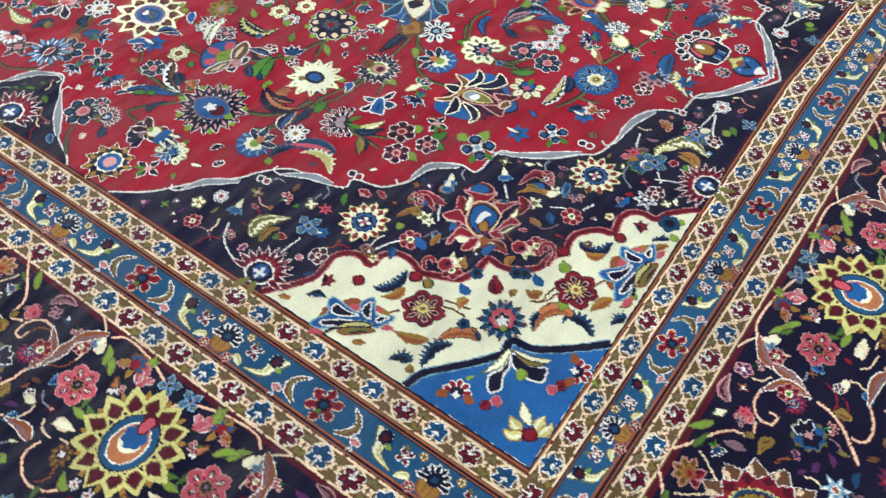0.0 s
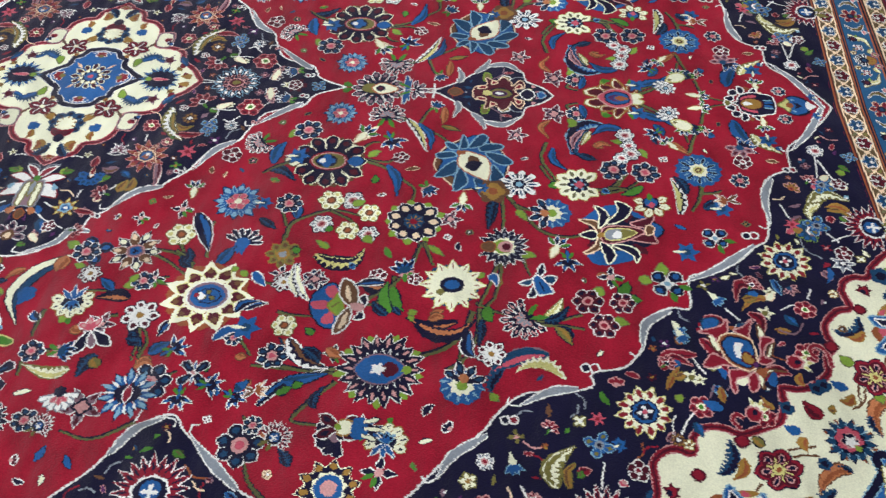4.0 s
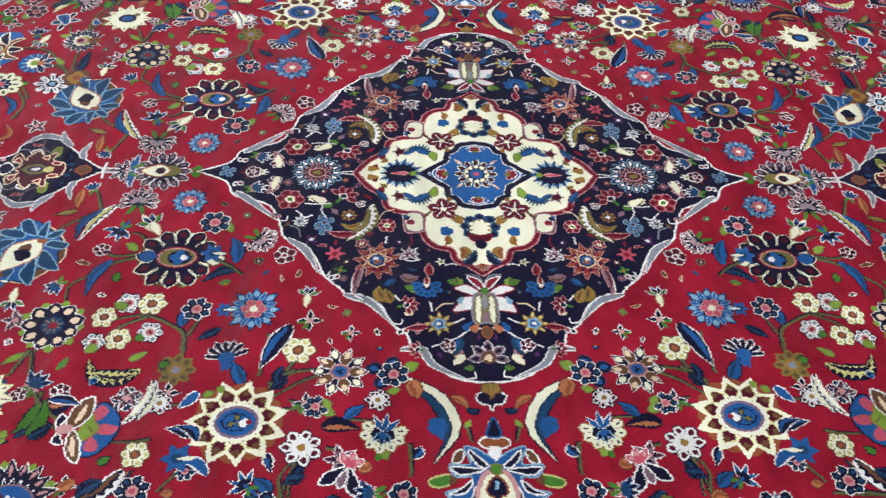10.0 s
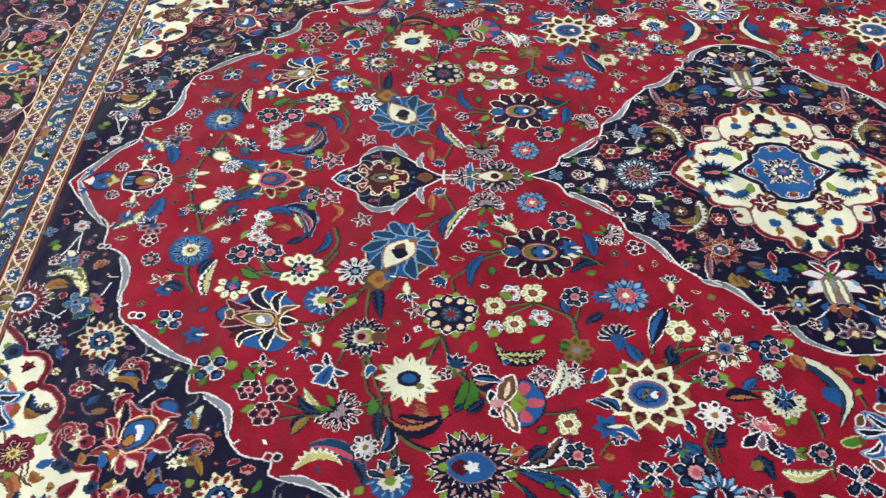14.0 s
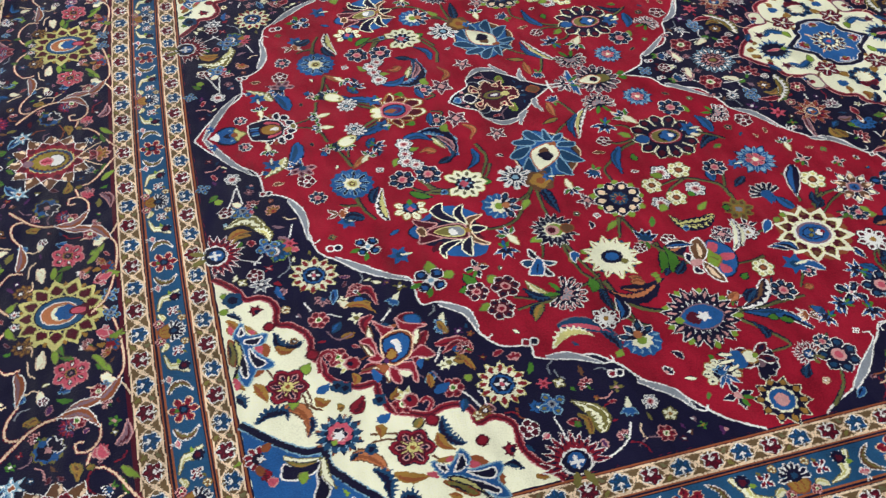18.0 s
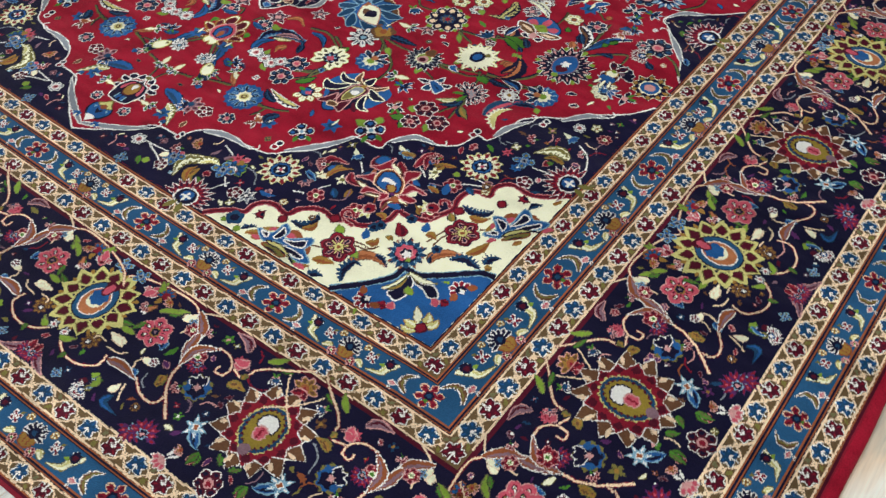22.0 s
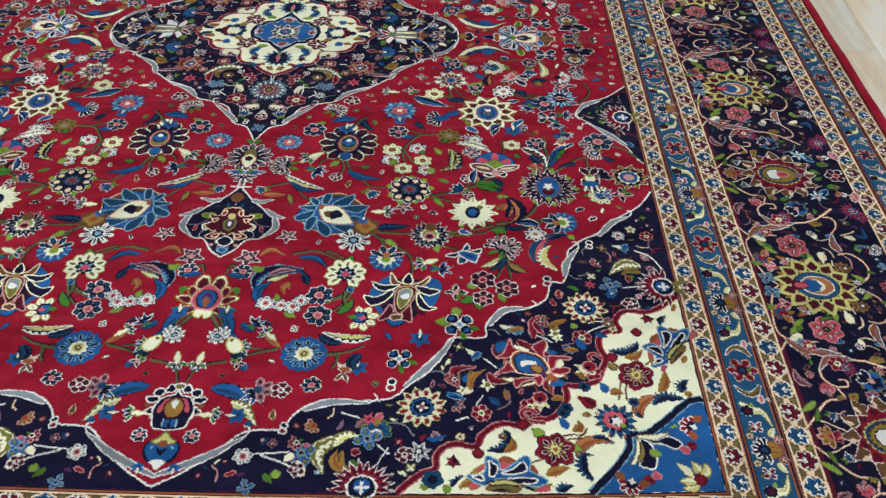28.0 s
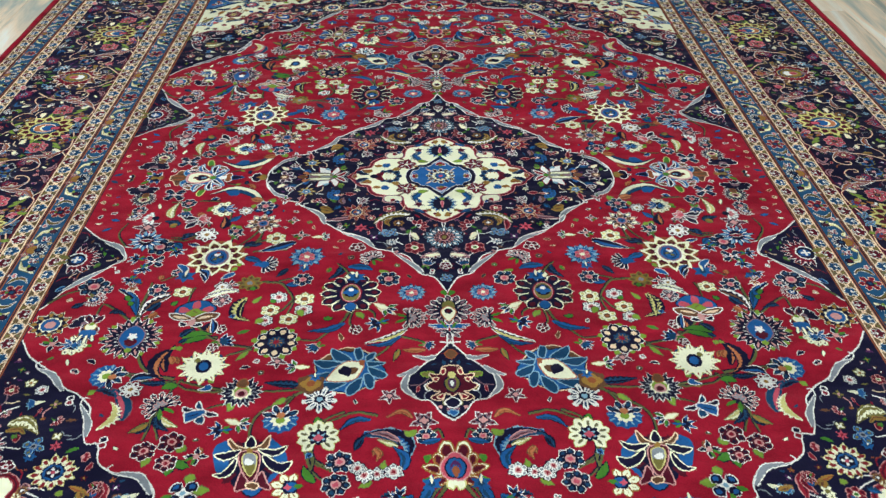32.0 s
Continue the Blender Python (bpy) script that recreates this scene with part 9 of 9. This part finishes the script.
S("thick", 0.0060, [(0.961, 0.042), (0.952, 0.029), (0.975, 0.020)])
L("greenl", 0.0140, [(1.076, 0.046), (1.084, 0.056)])
L("greenl", 0.0140, [(1.026, 0.045), (1.018, 0.056)])
L("greenl", 0.0140, [(1.077, 0.152), (1.085, 0.164), (1.091, 0.175)])
L("greenl", 0.0140, [(1.051, 0.123), (1.043, 0.132), (1.029, 0.130)])
L("corall", 0.0120, [(1.017, 0.138), (1.003, 0.147), (1.017, 0.152)])
S("thick", 0.0080, [(1.004, 0.277), (1.032, 0.258), (1.052, 0.224)])
S("thick", 0.0080, [(1.004, 0.277), (1.052, 0.260), (1.078, 0.232)])
L("greend", 0.0180, [(1.078, 0.254), (1.059, 0.270), (1.039, 0.278)])
S("thick", 0.0090, [(0.609, 0.680), (0.569, 0.685), (0.507, 0.683), (0.477, 0.682)])
L("navyl", 0.0160, [(0.503, 0.752), (0.532, 0.713), (0.593, 0.682)])
L("bladen", 0.0160, [(0.577, 0.681), (0.541, 0.661), (0.512, 0.629)])
L("corall", 0.0120, [(0.549, 0.665), (0.533, 0.645), (0.518, 0.632)])
L("greend", 0.0140, [(0.528, 0.730), (0.549, 0.714)])
S("thick", 0.0080, [(0.613, 0.701), (0.573, 0.746), (0.559, 0.772), (0.601, 0.777)])
L("bladen", 0.0140, [(0.589, 0.751), (0.585, 0.735), (0.597, 0.712)])
F("dblbell", 0.628, 0.778, 0.034, 0)
S("thick", 0.0080, [(0.621, 0.558), (0.667, 0.524), (0.697, 0.483)])
S("thick", 0.0070, [(0.700, 0.468), (0.708, 0.431), (0.704, 0.404)])
L("greend", 0.0180, [(0.678, 0.574), (0.663, 0.544), (0.667, 0.510)])
L("navyl", 0.0160, [(0.663, 0.511), (0.637, 0.512), (0.613, 0.521)])
L("bladen", 0.0160, [(0.674, 0.579), (0.656, 0.566), (0.648, 0.552)])
L("combleaf", 0.0180, [(0.784, 0.584), (0.743, 0.595), (0.700, 0.583)])
L("corall", 0.0140, [(0.757, 0.580), (0.746, 0.571), (0.760, 0.563)])
S("thick", 0.0100, [(0.721, 0.656), (0.767, 0.634), (0.794, 0.602)])
L("greenl", 0.0140, [(0.714, 0.577), (0.707, 0.565)])
S("thick", 0.0080, [(0.553, 0.897), (0.516, 0.863), (0.499, 0.816)])
L("bladen", 0.0160, [(0.569, 0.840), (0.561, 0.826), (0.549, 0.813)])
S("thick", 0.0060, [(0.494, 0.775), (0.486, 0.765)])
L("corall", 0.0120, [(0.520, 0.802), (0.532, 0.783)])
S("thick", 0.0060, [(0.331, 0.781), (0.276, 0.813), (0.225, 0.803)])
S("white", 0.0030, [(0.331, 0.784), (0.335, 0.762), (0.321, 0.757)])
L("bladen", 0.0140, [(0.301, 0.653), (0.281, 0.633), (0.276, 0.614)])
S("thick", 0.0060, [(0.301, 0.675), (0.306, 0.638), (0.281, 0.605)])
S("thick", 0.0060, [(0.316, 0.706), (0.340, 0.705), (0.359, 0.709)])
L("bladeb", 0.0160, [(0.442, 0.734), (0.429, 0.719), (0.420, 0.703)])
L("corall", 0.0120, [(0.486, 0.716), (0.473, 0.707)])
L("navyl", 0.0160, [(0.431, 0.583), (0.442, 0.565), (0.469, 0.557)])
L("barb", 0.0160, [(0.408, 0.638), (0.429, 0.617), (0.451, 0.620)])
S("thick", 0.0060, [(0.245, 0.528), (0.276, 0.520), (0.306, 0.512)])
S("thick", 0.0070, [(0.301, 0.456), (0.330, 0.472), (0.340, 0.495)])
L("greenl", 0.0140, [(0.245, 0.526), (0.255, 0.510)])
L("greenl", 0.0120, [(0.415, 0.497), (0.406, 0.488)])
L("cresc", 0.0140, [(0.529, 0.547), (0.512, 0.517), (0.508, 0.480)])
L("boat", 0.0200, [(0.610, 0.463), (0.570, 0.468), (0.537, 0.462)])
L("greend", 0.0140, [(0.565, 0.620), (0.549, 0.609)])
L("navyl", 0.0140, [(0.330, 0.602), (0.321, 0.634)])
# scrolled edges
L("scrolltip", 0.0110, [(0.744, 0.032), (0.752, 0.050), (0.742, 0.080)])
L("scrolltip", 0.0120, [(0.776, 0.066), (0.796, 0.088), (0.804, 0.112)])
L("scrolltip", 0.0130, [(0.800, 0.090), (0.838, 0.096), (0.869, 0.072)])
L("scroll", 0.0130, [(0.449, 0.055), (0.418, 0.079), (0.365, 0.128)])
L("scroll", 0.0130, [(0.342, 0.175), (0.307, 0.203), (0.282, 0.254)])
L("scroll", 0.0130, [(0.237, 0.302), (0.192, 0.319), (0.157, 0.362)])
L("scroll", 0.0130, [(0.140, 0.417), (0.107, 0.417), (0.088, 0.447), (0.038, 0.474)])
L("scroll", 0.0130, [(1.423, -0.002), (1.381, 0.079), (1.340, 0.132)])
L("scroll", 0.0130, [(1.293, 0.217), (1.275, 0.264), (1.274, 0.330)])
L("scroll", 0.0130, [(1.246, 0.387), (1.180, 0.442), (1.118, 0.477)])
L("scroll", 0.0130, [(1.100, 0.537), (1.058, 0.569), (1.050, 0.619)])
L("scroll", 0.0130, [(0.961, 0.693), (0.919, 0.701), (0.872, 0.729)])
L("scroll", 0.0130, [(0.836, 0.774), (0.789, 0.810), (0.768, 0.848)])
L("scroll", 0.0130, [(0.505, 0.878), (0.462, 0.842), (0.418, 0.800)])
L("scroll", 0.0130, [(0.308, 0.838), (0.336, 0.794), (0.376, 0.772)])
F("ring", 1.238, 0.365, 0.0103, 156)
F("ring", 1.329, 0.191, 0.0085, 157)
F("ring", 0.976, 0.657, 0.0103, 160)
F("ring", 0.863, 0.752, 0.0094, 158)
F("ring", 0.447, 0.033, 0.0068, -7)
F("ring", 0.370, 0.160, 0.0060, -8)
F("ring", 0.255, 0.264, 0.0068, 1)
F("ring", 0.137, 0.380, 0.0060, 1)
OWNER[0] = sides
F("redfan", 0.385, 0.886, 0.058, -90)
L("bluel", 0.012, [(0.49, 0.88), (0.51, 0.895)])
L("green", 0.012, [(0.40, 0.825), (0.42, 0.835)])
OWNER[0] = field
S("white", 0.004, [(0.70, 0.022), (0.702, 0.0), (0.70, -0.022)])

# ---- small buds and leaves that fill the ground between the flowers ----
def inside(poly, u, v):
    hit = False
    for (a, b), (c, d) in zip(poly, poly[1:] + poly[:1]):
        if (b > v) != (d > v) and u < (c - a) * (v - b) / (d - b) + a:
            hit = not hit
    return hit


PM = smooth(MED, 4) + [(0, 0)]
PD = smooth(DIA, 4) + [(0, 0)]
PP = smooth(PEND, 4)
PC = smooth(FIELD_EDGE, 4) + [(1.442, 0.909), (1.442, 0)]
PK = smooth(CREAM_EDGE, 4) + [(1.442, 0.909)]
PB = smooth(BLUE_EDGE, 4) + [(1.442, 0.909)]
PS = smooth(SIDE_MED, 4)
EDGES = [q for e in (MED, DIA, PEND, FIELD_EDGE, CREAM_EDGE, BLUE_EDGE, SIDE_MED) for q in smooth(e, 5)]


def ground(u, v):
    if u > 1.425 or v > 0.895:
        return None
    if inside(PM, u, v):
        return "cream" if inside(PD, u, v) else "navy"
    if inside(PP, u, v) or inside(PS, u, v):
        return "navy"
    if inside(PC, u, v):
        return "blue" if inside(PB, u, v) else "cream" if inside(PK, u, v) else "navy"
    return "red"


ON = dict(red=(("moss", "green"), ("moss", "navy"), ("white", "navy"), ("peach", "brown"), (None, "teal"), ("white", "maroon"), ("navy", "blue"), ("navy", "cream")),
          navy=((None, "violet"), (None, "violet"), ("rose", "violet"), ("rose", "crimson"), (None, "rust"), (None, "teal"), ("mauve", "maroon"), (None, "olive"), (None, "brown"), (None, "crimson"), (None, "teal"), ("olive", "cream"), (None, "maroon"), (None, "mauve"), (None, "green")),
          cream=((None, "gold"), (None, "teal"), ("navy", "blue"), (None, "crimson"), (None, "brown"), ("olive", "gold")), blue=((None, "crimson"), (None, "navy"), (None, "olive"), (None, "pink")))


def bud(s, u, v, size, pal, r, z):
    line, fill = r.choice(pal)
    a = r.uniform(0, 6.28)
    if pal is ON["navy"] and r.random() < 0.22:
        k = size * 1.9
        pts = [(u - math.cos(a) * k, v - math.sin(a) * k), (u - math.sin(a) * k * 0.4, v + math.cos(a) * k * 0.4), (u + math.cos(a) * k, v + math.sin(a) * k)]
        s.strip(*ribbon(smooth(pts, 4), 0.0026), r.choice(("rose", "mauve", "rust", "peach", "grey", "crimson")), 0)
        return
    if r.random() < 0.6:
        c = r.uniform(-0.5, 0.5)
        pts = [(u - math.cos(a) * size, v - math.sin(a) * size), (u + math.sin(a) * size * c * 0.5, v - math.cos(a) * size * c * 0.5), (u + math.cos(a) * size, v + math.sin(a) * size)]
        c = smooth(pts, 3)
        w = size * r.uniform(0.6, 0.95)
        if line:
            s.strip(*ribbon(c, lambda t: w * max(0.05, math.sin(math.pi * t)) + 0.0024), line, 0)
        s.z += 0.0001
        s.strip(*ribbon(c, lambda t: w * max(0.05, math.sin(math.pi * t))), fill, 0)
        s.z -= 0.0001
    else:
        n = r.choice((3, 4, 5))
        for i in range(n):
            b = a + (i * 6.283 / n if n > 3 else (i - 1) * 0.8)
            if line:
                s.add([(u + x, v + y) for x, y in petal(b, 0, size, size * 0.9, "round", 0.001, seg=4)], line, 0, z)
            s.add([(u + x, v + y) for x, y in petal(b, 0, size, size * 0.75, "round", -0.0006, seg=4)], fill, 0, z + 0.0001)
        s.add([(u + x, v + y) for x, y in disc(size * 0.3, seg=7)], r.choice(("white", "rose", "gold")), 0, z + 0.0002)


def fill_ground(pick, name, gap, label):
    r = random.Random(name)
    spots, tries = list(TAKEN), []
    near = {}
    for u, v, R in spots:
        for i in range(int((u - R - 0.02) / 0.05) - 1, int((u + R + 0.02) / 0.05) + 2):
            for j in range(int((v - R - 0.02) / 0.05) - 1, int((v + R + 0.02) / 0.05) + 2):
                near.setdefault((i, j), []).append((u, v, R))
    for u, v in EDGES:
        near.setdefault((int(u / 0.05), int(v / 0.05)), []).append((u, v, 0.006))
    s = Sheet()
    for _ in range(26000):
        u, v = r.uniform(0, 1.43), r.uniform(0, 0.9)
        if ground(u, v) != pick:
            continue
        size = r.uniform(0.006, 0.0145)
        ok = all((u - a) ** 2 + (v - b) ** 2 > (c + size * 0.8 + gap) ** 2 for a, b, c in near.get((int(u / 0.05), int(v / 0.05)), ()))
        if not ok:
            continue
        for i in (-1, 0, 1):
            for j in (-1, 0, 1):
                near.setdefault((int(u / 0.05) + i, int(v / 0.05) + j), []).append((u, v, size * 0.9))
        tries.append((u, v, size))
    for u, v, size in tries:
        s.z = 0.0
        bud(s, u, v, size, ON[pick], r, 0.0)
    if not tries:
        return
    me0 = s.mesh(name)
    for sx, sy in QUARTERS:
        me = me0.copy()
        for q in me.vertices:
            x, y = warp(q.co.x, q.co.y, sx, sy)
            q.co = (x, y, Z + 0.0016 * THIN + q.co.z)
        tagged(part(name, me, carpet, 0, label), kind="stuff")


fill_ground("red", "small_field_bud", 0.013, "small woven buds and leaves on red")
fill_ground("navy", "small_navy_bud", 0.002, "small woven buds and leaves on navy")


def fill_border(side):
    r = random.Random(side)
    s = Sheet()
    long_ = side in ("south", "north")
    half = U_LEVEL[7] + 0.1 if long_ else V_LEVEL[7] + 0.1
    wide = (V_LEVEL[8] - V_LEVEL[7]) if long_ else (U_LEVEL[8] - U_LEVEL[7])
    busy = [(t, w, R) for t, w, R in BUSY[side]]
    for _ in range(9000):
        t, w = r.uniform(-half, half), r.uniform(0.012, wide - 0.012)
        if abs(t) > (U_LEVEL[7] if long_ else V_LEVEL[7]) + w * 0.95:
            continue
        size = r.uniform(0.006, 0.015)
        if any((t - a) ** 2 + (w - b) ** 2 < (c + size * 0.75 + 0.001) ** 2 for a, b, c in busy):
            continue
        busy.append((t, w, size * 0.9))
        p = along(side, 7, 8, t, w / wide)
        s.z = 0.0
        bud(s, p[0], p[1], size, ON["navy"], r, 0.0)
    me = s.mesh("small_border_bud")
    for q in me.vertices:
        x, y = w2((q.co.x, q.co.y))
        q.co = (x, y, Z + 0.0008 * THIN + q.co.z)
    tagged(part("small_border_bud", me, carpet, 0, "small woven buds and leaves on navy"), kind="stuff")


for side in SIDES:
    fill_border(side)

# ---- selvedge and fringe ----
def selvedge(sy):
    """The overcast red edge along a long side: a soft cord."""
    bm = bmesh.new()
    rings = []
    n = 120
    for i in range(n + 1):
        u = -U_OUT + 2 * U_OUT * i / n
        x, y = warp(abs(u), V_OUT + 0.006, 1 if u > 0 else -1, sy)
        y += 0.002 * math.sin(u * 5.1) + 0.0012 * math.sin(u * 23)
        rings.append([bm.verts.new((x, y + 0.0105 * math.cos(a), 0.0068 + 0.0062 * math.sin(a))) for a in [2 * math.pi * k / 10 for k in range(10)]])
    for r0, r1 in zip(rings, rings[1:]):
        for k in range(10):
            bm.faces.new((r0[k], r0[(k + 1) % 10], r1[(k + 1) % 10], r1[k]))
    me = bpy.data.meshes.new("selvedge")
    bm.to_mesh(me)
    bm.free()
    for p in me.polygons:
        p.use_smooth = True
    me.materials.append(MATS["red"])
    part("selvedge", me, carpet, 0, "red overcast selvedge")


selvedge(-1)
selvedge(1)


def fringe(sx):
    vs, fs = [], []
    r = random.Random(3 + sx)
    v = -V_OUT
    while v < V_OUT:
        x, y = warp(U_OUT, abs(v), sx, 1 if v > 0 else -1)
        ln_, sw = r.uniform(0.05, 0.075), r.uniform(-0.012, 0.012)
        i = len(vs)
        w = 0.0022
        vs += [(x - sx * 0.004, y - w, 0.006), (x - sx * 0.004, y + w, 0.006), (x + sx * ln_ * 0.5, y + sw * 0.4 + w, 0.004), (x + sx * ln_ * 0.5, y + sw * 0.4 - w, 0.004),
               (x + sx * ln_, y + sw + w * 0.6, 0.0015), (x + sx * ln_, y + sw - w * 0.6, 0.0015), (x + sx * ln_ * 0.5, y + sw * 0.4, 0.0062)]
        fs += [[i, i + 3, i + 6], [i, i + 6, i + 1], [i + 1, i + 6, i + 2], [i + 3, i + 5, i + 6], [i + 6, i + 5, i + 4], [i + 6, i + 4, i + 2]]
        v += 0.0042
    me = bpy.data.meshes.new("fringe")
    me.from_pydata(vs, [], fs)
    me.materials.append(MATS["white"])
    tagged(part("fringe", me, carpet, 0, "white cotton fringe"), kind="stuff")


fringe(-1)
fringe(1)

# ---- floor boards ----
PLANK, far = {}, []
r = random.Random(11)
yy = -4.95
while yy < 4.9:
    xx = -6.0
    ln_ = round(r.uniform(0.3, 1.2), 1)
    while xx < 5.95:
        ln_ = min(ln_, round(6.0 - xx, 2))
        if ln_ not in PLANK:
            bo = block("plank", -ln_ / 2 + 0.001, ln_ / 2 - 0.001, -0.0742, 0.0742, -0.010, 0.0, OAK, 0.0015)
            PLANK[ln_] = bo.data
            bpy.data.objects.remove(bo)
        ob = part("plank", PLANK[ln_], floor)
        ob.matrix_basis = Matrix.Translation((xx + ln_ / 2, yy + 0.075, 0))
        if abs(yy) > 2.6 or xx > 3.6 or xx + ln_ < -3.4:
            far.append(ob)
        xx += ln_
        ln_ = 1.3
    yy += 0.15
merge(far, "far_planks", floor, "whitewashed oak boards")
